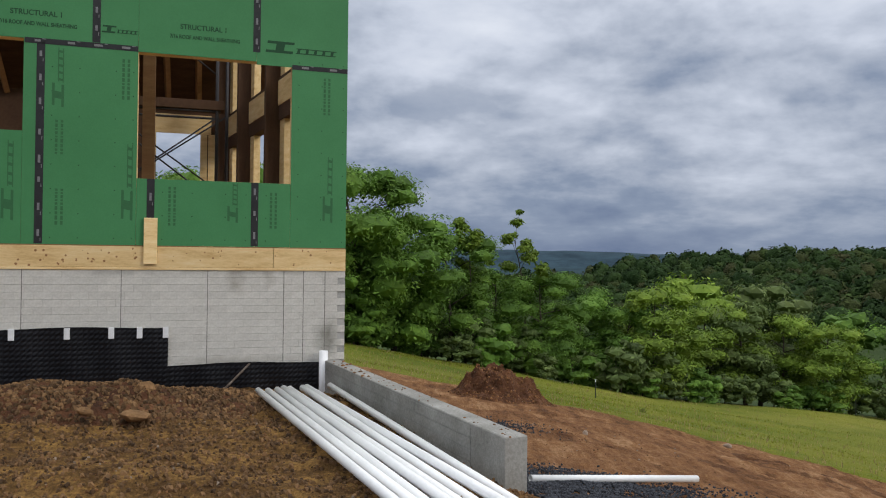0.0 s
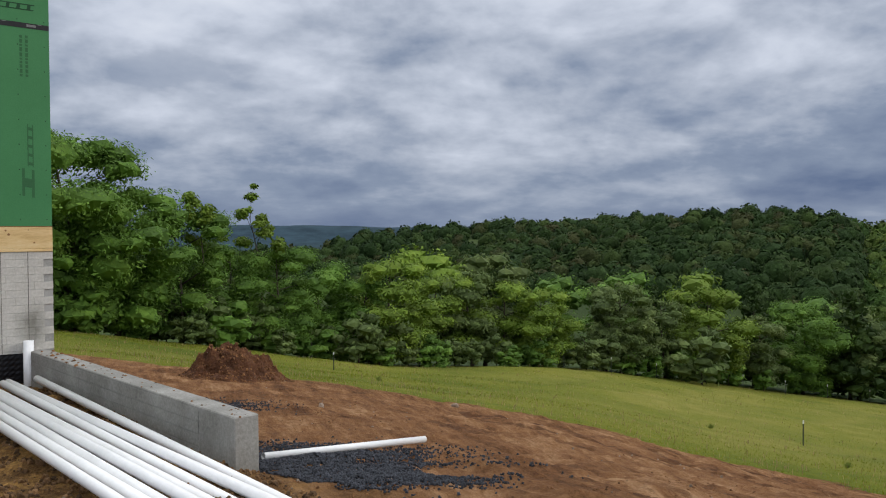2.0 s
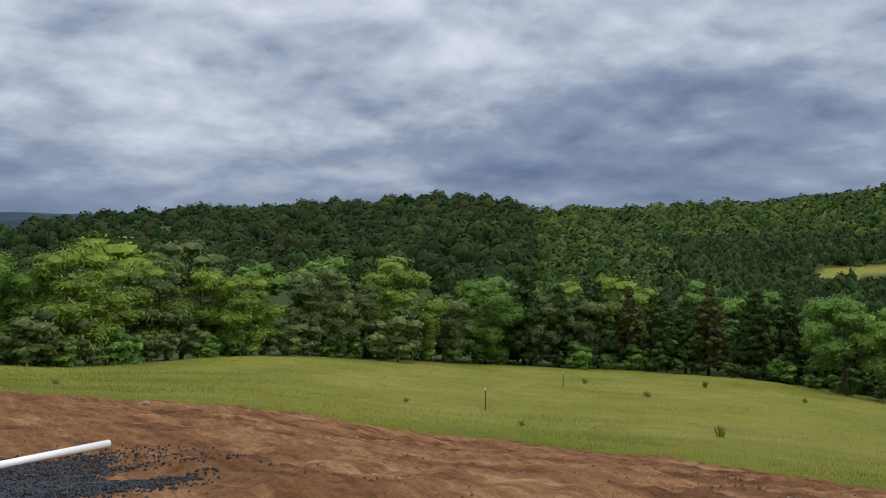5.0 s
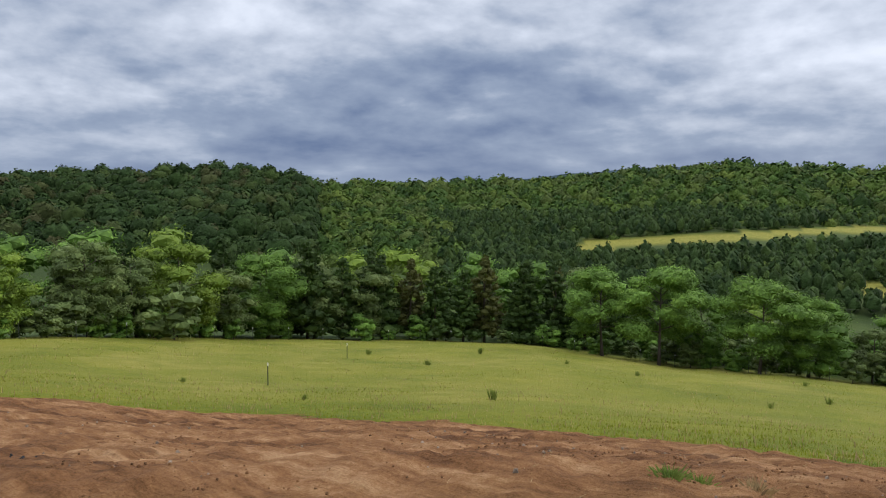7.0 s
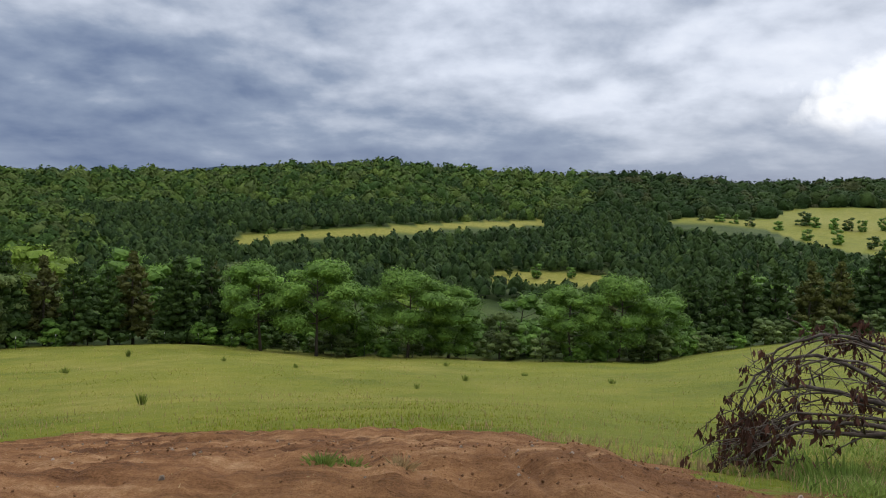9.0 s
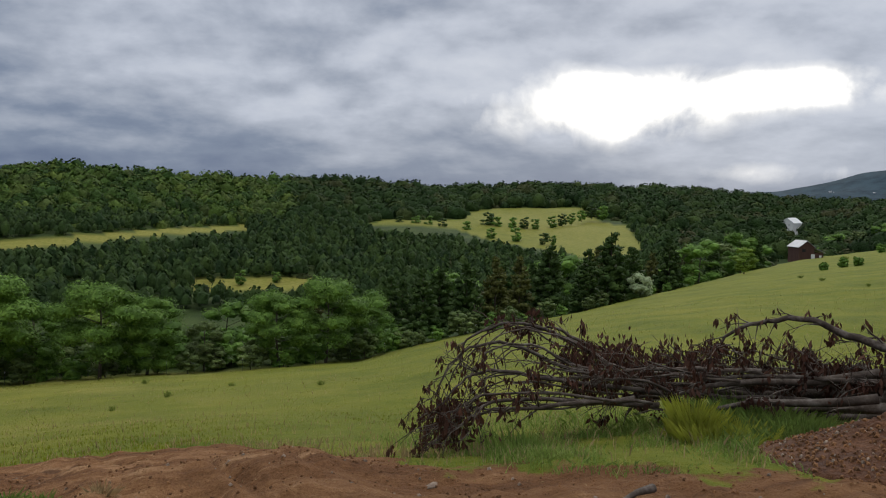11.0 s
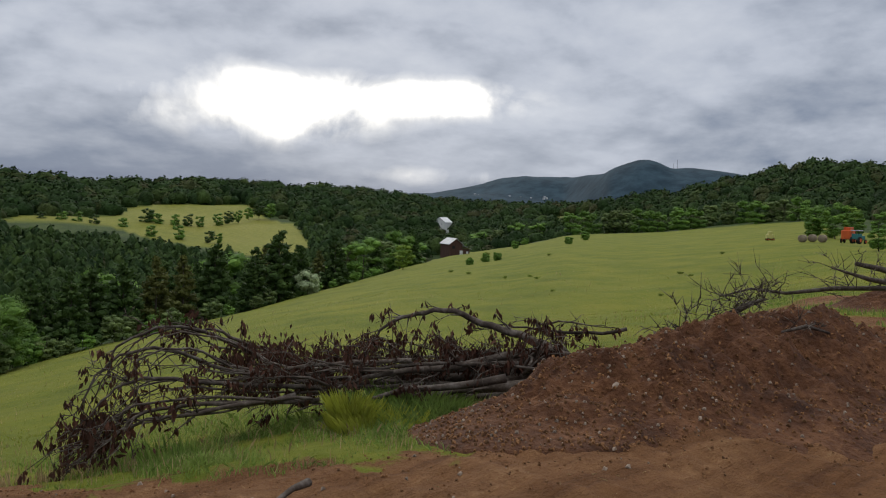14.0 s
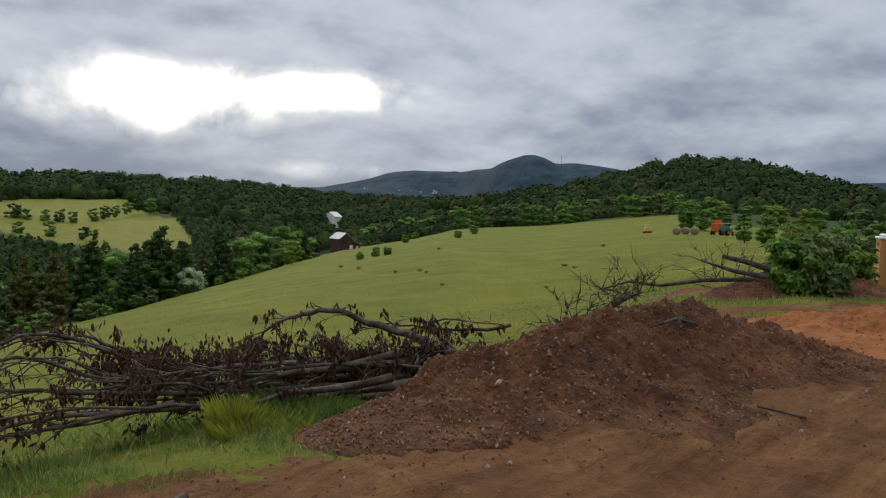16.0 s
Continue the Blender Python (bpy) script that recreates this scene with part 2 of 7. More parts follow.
def tube_arrays(points, radii, sides=6, closed=True):
    """Vertices and faces of a tapered tube along a line of points."""
    pts = [Vector(p) for p in points]
    verts, faces = [], []
    ref = Vector((0.31, 0.17, 0.93))
    for i, p in enumerate(pts):
        d = (pts[min(i + 1, len(pts) - 1)] - pts[max(i - 1, 0)]).normalized()
        a = d.cross(ref if abs(d.dot(ref)) < 0.95 else Vector((1, 0, 0))).normalized()
        b = d.cross(a)
        for k in range(sides):
            w = 2 * math.pi * k / sides
            verts.append(tuple(p + (a * math.cos(w) + b * math.sin(w)) * radii[i]))
    for i in range(len(pts) - 1):
        for k in range(sides):
            k2 = (k + 1) % sides
            faces.append((i * sides + k, i * sides + k2, (i + 1) * sides + k2, (i + 1) * sides + k))
    if closed:
        faces.append(tuple(range(sides))[::-1])
        faces.append(tuple(range((len(pts) - 1) * sides, len(pts) * sides)))
    return verts, faces


class Heap:
    """Gathers vertices and faces of many small pieces into one mesh."""
    def __init__(self):
        self.v, self.f = [], []

    def add(self, verts, faces):
        o = len(self.v)
        self.v.extend(verts)
        self.f.extend(tuple(i + o for i in f) for f in faces)

    def tube(self, points, radii, sides=5):
        self.add(*tube_arrays(points, radii, sides))


def quads(centres, axis_a, axis_b):
    """Rhombic leaves: centre, half length vector, half width vector; arrays of n x 3."""
    n = len(centres)
    v = np.stack([centres - axis_a, centres - axis_a * 0.1 + axis_b, centres + axis_a, centres - axis_a * 0.1 - axis_b], 1).reshape(-1, 3)
    f = np.arange(4 * n).reshape(n, 4)
    return v, f


# ---- lie of the land: curves of heading (degrees clockwise from +y) ----
EYE = 1.6


def curve(az, pairs):
    p = np.array(pairs, float)
    return np.interp(az, p[:, 0], p[:, 1])


DIRT_R = ((-180, 17), (-60, 26), (-8, 25), (2, 20.5), (14, 18), (29, 16.5), (45, 15.5), (60, 13), (74, 11), (87, 10), (95, 7.6), (104, 5.7), (116, 5.4), (129, 5.4), (140, 6.2), (148, 7.5), (154, 11), (160, 15), (180, 17))
DIRT_EL = ((-180, -5.2), (-60, -7), (-8, -7.4), (2, -9.4), (7, -10.1), (14, -11.2), (20, -12.2), (29, -13.55), (37, -15.3), (45, -16.2), (52, -16.75), (60, -17.1), (74, -17.4), (87, -17.4), (95, -18.5), (104, -19.1), (116, -18.2), (129, -16.6), (140, -13.9), (148, -11.4), (154, -7.8), (160, -5.7), (180, -5.2))
TREE_R = ((-180, 60), (-60, 45), (-7, 42), (5, 45), (15, 48), (25, 55), (33, 65), (45, 80), (60, 88), (75, 80), (90, 75), (97, 80), (104, 95), (112, 115), (118, 150), (124, 220), (128, 290), (134, 350), (140, 400), (148, 380), (152, 350), (158, 200), (165, 120), (180, 60))
TREE_EL = ((-180, -3), (-60, -5), (-7, -6.1), (1, -7.5), (9, -8.9), (15, -9.6), (30, -9.85), (37, -10.4), (48, -11.0), (57, -11.2), (64, -11.4), (74, -12.45), (87, -12.45), (97, -11.9), (103.7, -10.1), (111.7, -8.3), (118, -6.5), (124, -4.6), (128, -3.45), (132, -2.7), (136, -1.7), (143, -1.3), (149, -0.55), (152, -0.2), (157, -0.7), (165, -1.2), (180, -3))
VALE_R = ((-180, 200), (-60, 260), (10, 260), (45, 230), (100, 230), (118, 260), (124, 320), (128, 380), (134, 450), (140, 500), (148, 450), (153, 420), (165, 300), (180, 200))
VALE_Z = ((-180, -10), (-60, -30), (5, -42), (45, -40), (100, -40), (118, -37), (124, -32), (128, -30), (134, -19), (140, -14), (148, -3), (153, 2), (165, 0), (180, -10))
CREST_R = ((-180, 700), (-60, 700), (12, 600), (46.6, 600), (47.6, 900), (60, 950), (77, 850), (90, 900), (105, 900), (122, 1100), (130, 1300), (138, 1000), (145, 880), (153, 760), (165, 760), (180, 700))
CREST_EL = ((-180, 1), (-60, -0.6), (8, -0.8), (13, 0.55), (20, 0.95), (27, 1.25), (33, 1.55), (41, 1.95), (46.5, 1.5), (47.5, 0.3), (57, 0.5), (65, 0.8), (73, 1.4), (77, 1.85), (86, 1.27), (93, 1.26), (100, 1.09), (104, 0.93), (109, 1.28), (115, 1.27), (122, 1.0), (128, 0.55), (134, 0.3), (138, 0.73), (144, 1.75), (149, 2.9), (153, 4.0), (157, 3.6), (161, 2.6), (165, 1.6), (180, 1))
FAR_EL = ((-180, 0.6), (-60, 0.7), (0, 0.95), (12, 0.85), (47, 0.35), (60, 0.6), (66, 1.3), (72, 1.75), (82, 1.7), (92, 0.9), (110, 0.8), (122, 0.95), (126.7, 1.3), (129.1, 1.88), (131.1, 2.5), (133, 2.78), (135.7, 2.78), (137.7, 2.98), (139, 3.32), (140, 3.8), (140.8, 4.1), (141.5, 4.15), (142.3, 3.95), (143.25, 3.5), (144.7, 3.58), (146.1, 3.5), (147.5, 3.3), (148.6, 3.05), (155, 2.3), (160, 2.1), (161.5, 2.3), (162.7, 2.73), (165, 2.8), (172, 2.7), (180, 0.6))
FAR_R = ((-180, 2200), (47, 2200), (62, 3600), (92, 3600), (110, 3000), (124, 4300), (136, 4300), (139, 3300), (150, 3300), (160, 4300), (180, 4300))
WALL_A, WALL_B = Vector((-1.385, 10.045)), Vector((0.568, 5.842))


def tan_d(a):
    return np.tan(np.radians(a))


def wobble(x, y, scale, seed=0.0, octaves=4):
    """A smooth field of sines, cheap and repeatable."""
    out = np.zeros_like(x)
    amp, s = 1.0, scale
    for o in range(octaves):
        a = 1.7 * o + seed
        out += amp * (np.sin(x * s * math.cos(a) + y * s * math.sin(a) + 3.1 * a + 1.3 * np.sin(y * s * 0.7 + a)) * np.cos(y * s * math.cos(a + 1.1) - x * s * math.sin(a + 1.1) + 5.7 * a))
        amp, s = amp * 0.55, s * 1.93
    return out


def polar(x, y):
    return np.degrees(np.arctan2(x, y)), np.hypot(x, y)


def fill_mask(x, y):
    """1 on the made-up ground by the house, behind the low wall."""
    d = WALL_B - WALL_A
    n = Vector((d.y, -d.x)).normalized()
    s = (x - WALL_B.x) * n.x + (y - WALL_B.y) * n.y
    along = ((x - WALL_A.x) * d.x + (y - WALL_A.y) * d.y) / d.length_squared
    soft = 0.09 + np.clip(5.9 - y, 0, 9) * 0.45
    far = np.clip((along + 0.25) / 0.2, 0, 1)
    return np.clip(0.5 + s / soft * 0.5, 0, 1) * np.where(y > 9.9, np.maximum(far, s > 0.6), 1.0) * np.clip((y + 0.5) / 2.5, 0, 1) * np.clip((19 - np.hypot(x, y)) / 2, 0, 1)


def land(x, y, relief=True, marks=False):
    """Height of the ground at arrays x, y."""
    az, r = polar(x, y)
    r2, r4 = curve(az, DIRT_R), curve(az, TREE_R)
    e2, e4 = curve(az, DIRT_EL), curve(az, TREE_EL)
    z2, z4 = r2 * tan_d(e2), r4 * tan_d(e4)
    w = curve(az, ((-180, 0.5), (100, 0.57), (130, 0.45), (180, 0.4)))
    r3 = np.sqrt(r2 * r4)
    z3 = r3 * tan_d(e4 + (e2 - e4) * w)
    r5, r7 = curve(az, VALE_R), curve(az, CREST_R)
    z5, z7 = curve(az, VALE_Z), r7 * tan_d(curve(az, CREST_EL)) - 10.5
    r9 = curve(az, FAR_R)
    z9 = r9 * tan_d(curve(az, FAR_EL)) - 8
    r1 = np.minimum(5.0, 0.62 * r2)
    z1 = -EYE - 0.04 * (-(z2) - EYE)
    rs = [np.full_like(r, 0.3), r1, r2, r3, r4, r5, r7, r7 * 1.22, r9 * 0.8, r9, np.full_like(r, 4900.0)]
    zs = [np.full_like(r, -EYE), z1, z2, z3, z4, z5, z7, z7 - 55, np.minimum(z7 - 45, z9 * 0.45), z9, z9 * 0.2]
    z = np.full_like(r, -EYE)
    for k in range(len(rs) - 1):
        f = np.clip((r - rs[k]) / (rs[k + 1] - rs[k]), 0, 1)
        z = np.where(r >= rs[k], zs[k] + (zs[k + 1] - zs[k]) * f, z)
    z = z + EYE
    if relief:
        bare = np.clip((r2 - r) / 1.5 + 0.5, 0, 1)
        rough = 0.022 * wobble(x, y, 2.3, 0.4) + 0.022 * wobble(x, y, 8.5, 2.0, 4)
        # tyre ruts that run round the slope
        band = r2 - r
        ruts = np.exp(-((band - 2.4 - 0.4 * np.sin(az * 0.09)) / 0.25) ** 2) + np.exp(-((band - 4.1 - 0.5 * np.sin(az * 0.07 + 1)) / 0.3) ** 2) + 0.8 * np.exp(-((band - 5.4 - 0.3 * np.sin(az * 0.11)) / 0.28) ** 2)
        ruts = ruts * np.clip((az - 18) / 8, 0, 1) * np.clip((98 - az) / 10, 0, 1)
        drawn = (0.5 + 0.5 * np.clip(wobble(x, y, 0.5, 2.5, 2), -1, 1)) * wobble(x * 2.6, y * 0.3, 1.0, 0.0, 4) + 0.5 * np.clip(wobble(x * 7.0, y * 0.7, 1.0, 0.15, 3), -0.2, 1)
        drawn = drawn * np.clip((az - 8) / 14, 0, 1)
        lumps = np.clip(wobble(x, y, 1.6, 4.0, 4) - 0.5, 0, 2) * 0.05 * np.clip((az - 15) / 10, 0, 1) * np.clip((110 - az) / 12, 0, 1)
        if marks:
            return np.clip(ruts * 1.1 * (0.6 + 0.6 * wobble(x, y, 2.4, 7.0, 3)) + np.clip(-drawn - 0.25, 0, 1) * 0.7 + 0.25 * np.clip(wobble(x, y, 0.7, 9.0, 3), 0, 1), 0, 1)
        z += bare * (rough - 0.13 * ruts * (0.7 + 0.5 * wobble(x, y, 3.0, 7.0, 2)) + 0.06 * drawn + lumps)
        far = np.clip((r - 12) / 40, 0, 1)
        z += (1 - bare) * (0.03 * wobble(x, y, 1.3, 1.0, 3) + far * 0.12 * wobble(x, y, 0.22, 3.0, 3))
        z += np.clip((r - 250) / 300, 0, 1) * 3.0 * wobble(x, y, 0.011, 5.0, 3) * np.clip(np.abs(r - r7) / 250, 0.15, 1)
        z += np.clip((r - 1700) / 600, 0, 1) * np.clip((r9 - r) / 500, 0.05, 1) * 30.0 * wobble(x, y, 0.0045, 2.0, 4)
    m = fill_mask(x, y)
    fill = -0.05 + 0.05 * wobble(x, y, 0.8, 6.0, 3) + 0.03 * wobble(x, y, 5.0, 8.0, 4)
    # spoil heaped against the house
    fill = fill + 0.20 * np.exp(-(((x + 4.1) / 1.2) ** 2 + ((y - 8.3) / 0.7) ** 2)) + 0.10 * np.exp(-(((x + 2.6) / 0.5) ** 2 + ((y - 8.9) / 0.4) ** 2))
    return z * (1 - m) + fill * m


def land_at(x, y, relief=True):
    return float(land(np.array([x], float), np.array([y], float), relief)[0])


def spot(az, r, dz=0.0, relief=True):
    """A point on the ground at a heading and a distance."""
    x, y = r * math.sin(radians(az)), r * math.cos(radians(az))
    return Vector((x, y, land_at(x, y, relief) + dz))


# headings and angles of the lower and upper edge of the hillside pasture
HILL_FIELD_LOW = ((98, 104, 107, 109.4, 112, 115, 117.5), (-2.15, -2.45, -3.1, -3.55, -3.9, -4.5, -3.1))
HILL_FIELD_TOP = ((98, 104.3, 105.2, 106.5, 113, 114, 116.4, 117.4), (-1.9, -1.65, -0.75, -0.5, -0.35, -1.0, -1.6, -2.5))


def field_masks(x, y):
    """How much bare soil, and how much dry pasture, lies at each place."""
    az, r = polar(x, y)
    r2 = curve(az, DIRT_R)
    edge = (r2 - r) / (0.5 + 0.03 * r2) + 0.45 * wobble(x, y, 1.7, 2.2, 4) + 0.25 * wobble(x, y, 5.5, 1.2, 3)
    bare = np.clip(edge + 0.5, 0, 1)
    bare = np.maximum(bare, fill_mask(x, y) * (r < 40))
    track = (r < 40) * np.clip(0.55 + 0.6 * wobble(x, y, 0.8, 3.0, 3) + np.clip((11 - r) / 3, 0, 1) - np.clip((r - 24) / 6, 0, 2), 0, 1)
    bare = np.where(az > 150, np.maximum(np.clip(track, 0, 1), bare), bare)
    dry = np.zeros_like(r)
    pasture = np.clip((r - r2) / 10, 0, 1)
    dry += (0.4 * np.clip(wobble(x, y, 0.35, 9.0, 3) + 0.2, 0, 1) + 0.25 * np.clip(wobble(x, y, 0.09, 4.0, 3), 0, 1) + 0.3 * np.clip((az - 22) / 25, 0, 1)) * (1 - 0.75 * np.clip((az - 78) / 25, 0, 1)) * pasture * (r < 400)
    far = open_land(az, r)
    dry = np.where(far > 0.5, np.where(az > 96, 0.42 + 0.25 * wobble(x, y, 0.03, 5.0, 3), 0.85), dry)
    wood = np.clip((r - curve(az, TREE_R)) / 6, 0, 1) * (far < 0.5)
    return bare, np.clip(dry, 0, 1), wood


def open_land(az, r):
    """1 on the pastures among the far woods."""
    x, y = r * np.sin(np.radians(az)), r * np.cos(np.radians(az))
    j = 0.9 * wobble(x, y, 0.02, 1.0, 3)
    el = np.degrees(np.arctan2(land(x, y, False) - EYE, r))
    a = (az > 67 + j) & (az < 89) & (el > -4.35 + 0.085 * (az - 68) + 0.12 * j) & (el < -3.75 + 0.083 * (az - 68)) & (r > 300)
    b = (az > 98.6 + j) & (az < 117.2 + 0.5 * j) & (el > np.interp(az, *HILL_FIELD_LOW) + 0.1 * j) & (el < np.interp(az, *HILL_FIELD_TOP) + 0.1 * j) & (r > 230)
    c = (az > 84 + j) & (az < 93 + j) & (np.abs(el + 6.35) < 0.38 + 0.1 * j) & (r > 200)
    e = (az > 133 + j) & (az < 140) & (el > -0.9) & (el < -0.3) & (r < 900)
    return (a | b | c | e).astype(float)


def hides_pasture(az, r, margin):
    """1 just below the far pastures, where tall trees would stand in front of them."""
    x, y = r * np.sin(np.radians(az)), r * np.cos(np.radians(az))
    el = np.degrees(np.arctan2(land(x, y, False) - EYE, r))
    lo_a = -4.35 + 0.085 * (az - 68)
    a = (az > 66) & (az < 89) & (el > lo_a - margin) & (el < lo_a + 0.1)
    low = np.interp(az, *HILL_FIELD_LOW)
    b = (az > 97.5) & (az < 117.5) & (el > low - 1.1 * margin) & (el < low + 0.2)
    c = (az > 83.5) & (az < 93.5) & (el > -6.73 - margin) & (el < -6.6)
    return a | b | c


def ground_material():
    m = bpy.data.materials.new("soil_grass_and_woodland_floor")
    m.use_nodes = True
    t = m.node_tree
    t.nodes.clear()
    co = node(t, "ShaderNodeTexCoord").outputs["Object"]

    def nz(scale, detail=6.0, rough=0.6):
        return node(t, "ShaderNodeTexNoise", {"Vector": co, "Scale": scale, "Detail": detail, "Roughness": rough}).outputs["Fac"]

    def attr(name):
        return node(t, "ShaderNodeAttribute", attribute_name=name).outputs["Fac"]
    soil_n = maths(t, "ADD", maths(t, "MULTIPLY", nz(0.9, 8), 0.42), maths(t, "ADD", maths(t, "MULTIPLY", nz(11, 6, 0.7), 0.33), maths(t, "MULTIPLY", nz(60, 3, 0.7), 0.25)))
    drawn = node(t, "ShaderNodeMapping", {"Vector": co, "Scale": (2.4, 0.32, 1)}).outputs[0]
    streak = node(t, "ShaderNodeTexNoise", {"Vector": drawn, "Scale": 1.5, "Detail": 8.0, "Roughness": 0.65, "Distortion": 0.25}).outputs["Fac"]
    soil_n = maths(t, "ADD", maths(t, "MULTIPLY", soil_n, 0.58), maths(t, "MULTIPLY", streak, 0.42))
    soil = ramp(t, soil_n, [(0.39, (0.065, 0.027, 0.011)), (0.465, (0.17, 0.078, 0.031)), (0.53, (0.265, 0.132, 0.057)), (0.61, (0.43, 0.26, 0.135))])
    clay = ramp(t, maths(t, "ADD", maths(t, "MULTIPLY", nz(3, 7, 0.7), 0.6), maths(t, "MULTIPLY", nz(28, 5, 0.7), 0.4)), [(0.37, (0.055, 0.026, 0.009)), (0.49, (0.15, 0.08, 0.026)), (0.62, (0.36, 0.2, 0.06))])
    damp = ramp(t, maths(t, "ADD", attr("damp"), maths(t, "MULTIPLY_ADD", nz(5, 7, 0.7), 1.6, -0.8)), [(0.35, (0, 0, 0)), (0.65, (1, 1, 1))])
    soil = mix(t, damp, soil, mix(t, 0.75, soil, (0.075, 0.031, 0.014)))
    packed = ramp(t, soil_n, [(0.36, (0.07, 0.029, 0.011)), (0.47, (0.15, 0.068, 0.027)), (0.56, (0.225, 0.112, 0.048)), (0.66, (0.37, 0.225, 0.115))])
    soil = mix(t, attr("packed"), soil, packed)
    soil = mix(t, attr("fill"), soil, clay)
    g = maths(t, "ADD", maths(t, "MULTIPLY", nz(0.16, 6), 0.6), maths(t, "MULTIPLY", nz(3.5, 5), 0.4))
    grass = ramp(t, g, [(0.34, (0.066, 0.095, 0.009)), (0.5, (0.126, 0.147, 0.012)), (0.64, (0.192, 0.188, 0.022))])
    straw = ramp(t, nz(0.5, 6), [(0.38, (0.168, 0.172, 0.026)), (0.6, (0.25, 0.222, 0.052))])
    grass = mix(t, attr("dry"), grass, straw)
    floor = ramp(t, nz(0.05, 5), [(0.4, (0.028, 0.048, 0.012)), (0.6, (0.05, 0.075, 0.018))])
    # aerial haze put into the colour: far slopes turn blue beyond 1500 m
    haze_blue = ramp(t, nz(0.012, 8, 0.7), [(0.38, (0.012, 0.030, 0.044)), (0.62, (0.030, 0.060, 0.080))])
    floor = mix(t, attr("ridge"), floor, haze_blue)
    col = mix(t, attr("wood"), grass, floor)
    rim = maths(t, "ADD", attr("bare"), maths(t, "MULTIPLY_ADD", nz(4.0, 6, 0.7), 1.2, -0.6))
    edge = ramp(t, rim, [(0.42, (0, 0, 0)), (0.58, (1, 1, 1))])
    col = mix(t, edge, col, soil)
    bs = node(t, "ShaderNodeBsdfPrincipled", {"Base Color": col, "Roughness": 0.95, "Specular IOR Level": 0.15})
    h = maths(t, "ADD", maths(t, "ADD", nz(9, 8, 0.65), maths(t, "MULTIPLY", maths(t, "MULTIPLY", streak, 3.0), attr("bare"))), maths(t, "MULTIPLY", nz(45, 4), 0.4))
    b = node(t, "ShaderNodeBump", {"Height": h, "Strength": 1.0, "Distance": 0.06})
    t.links.new(b.outputs[0], bs.inputs["Normal"])
    node(t, "ShaderNodeOutputMaterial", {"Surface": bs.outputs[0]})
    return m


def build_ground():
    azs = np.concatenate([np.arange(-180, -40, 4.0), np.arange(-40, 168, 0.38), np.arange(168, 180, 4.0)])
    rr = np.concatenate([np.geomspace(0.35, 2.9, 22), np.linspace(3.0, 20.0, 180), np.geomspace(20.3, 4850, 170)])
    A, R = np.meshgrid(azs, rr, indexing="ij")
    x, y = (R * np.sin(np.radians(A))).ravel(), (R * np.cos(np.radians(A))).ravel()
    z = land(x, y)
    n, k = len(azs), len(rr)
    i, j = np.meshgrid(np.arange(n), np.arange(k - 1), indexing="ij")
    i2 = (i + 1) % n
    f = np.stack([i * k + j, i2 * k + j, i2 * k + j + 1, i * k + j + 1], -1).reshape(-1, 4)
    v = np.concatenate([np.stack([x, y, z], 1), [[0, 0, 0.0]]])
    faces = f.tolist() + [((q + 1) % n * k, q * k, n * k) for q in range(n)]
    faces = [tuple(reversed(q)) if len(q) == 4 else q for q in faces]
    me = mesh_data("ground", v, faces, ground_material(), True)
    bare, dry, wood = field_masks(v[:, 0], v[:, 1])
    fill = fill_mask(v[:, 0], v[:, 1]) * (np.hypot(v[:, 0], v[:, 1]) < 40)
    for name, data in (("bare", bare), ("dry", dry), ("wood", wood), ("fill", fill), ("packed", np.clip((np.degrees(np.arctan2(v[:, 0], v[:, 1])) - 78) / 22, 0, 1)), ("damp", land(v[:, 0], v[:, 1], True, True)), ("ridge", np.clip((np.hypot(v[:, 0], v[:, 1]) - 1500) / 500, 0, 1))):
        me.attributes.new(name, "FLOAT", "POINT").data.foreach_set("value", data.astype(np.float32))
    return tagged(new("ground", me), "bare brown soil giving way to a sloping green meadow", "ground", kind="structure")


build_ground()


# ---- foliage ----
def leaf_material(name, dark, mid, light, island=0.3, obj=0.14, scale=0.5, trans=0.18, bump=0.0):
    return material(name, [dark, mid, light], scale, 0.7, bump, bump_scale=1.1 if bump else None, sheen_dist=1.2, detail=3.0, island=island, obj=obj, fine=scale * 5, translucent=trans, spec=0.2)


M_LEAF = leaf_material("broad_green_leaves", (0.056, 0.117, 0.020), (0.105, 0.200, 0.029), (0.180, 0.294, 0.045))
M_LEAF_LIGHT = leaf_material("light_green_feathery_leaves", (0.070, 0.136, 0.024), (0.128, 0.230, 0.037), (0.22, 0.345, 0.060))
M_LEAF_YELLOW = leaf_material("yellow_green_leaves", (0.089, 0.148, 0.018), (0.148, 0.229, 0.027), (0.235, 0.309, 0.043))
M_LEAF_PALE = leaf_material("grey_green_leaves", (0.055, 0.085, 0.024), (0.10, 0.142, 0.040), (0.172, 0.215, 0.066))
M_LEAF_SILVER = leaf_material("silvery_leaves", (0.198, 0.248, 0.126), (0.331, 0.397, 0.223), (0.495, 0.562, 0.333))
M_NEEDLE = leaf_material("dark_cedar_foliage", (0.022, 0.044, 0.010), (0.040, 0.075, 0.015), (0.070, 0.109, 0.022), trans=0.15)
M_NEEDLE_BROWN = leaf_material("bronzed_cedar_foliage", (0.045, 0.053, 0.012), (0.078, 0.085, 0.020), (0.117, 0.117, 0.027), trans=0.15)


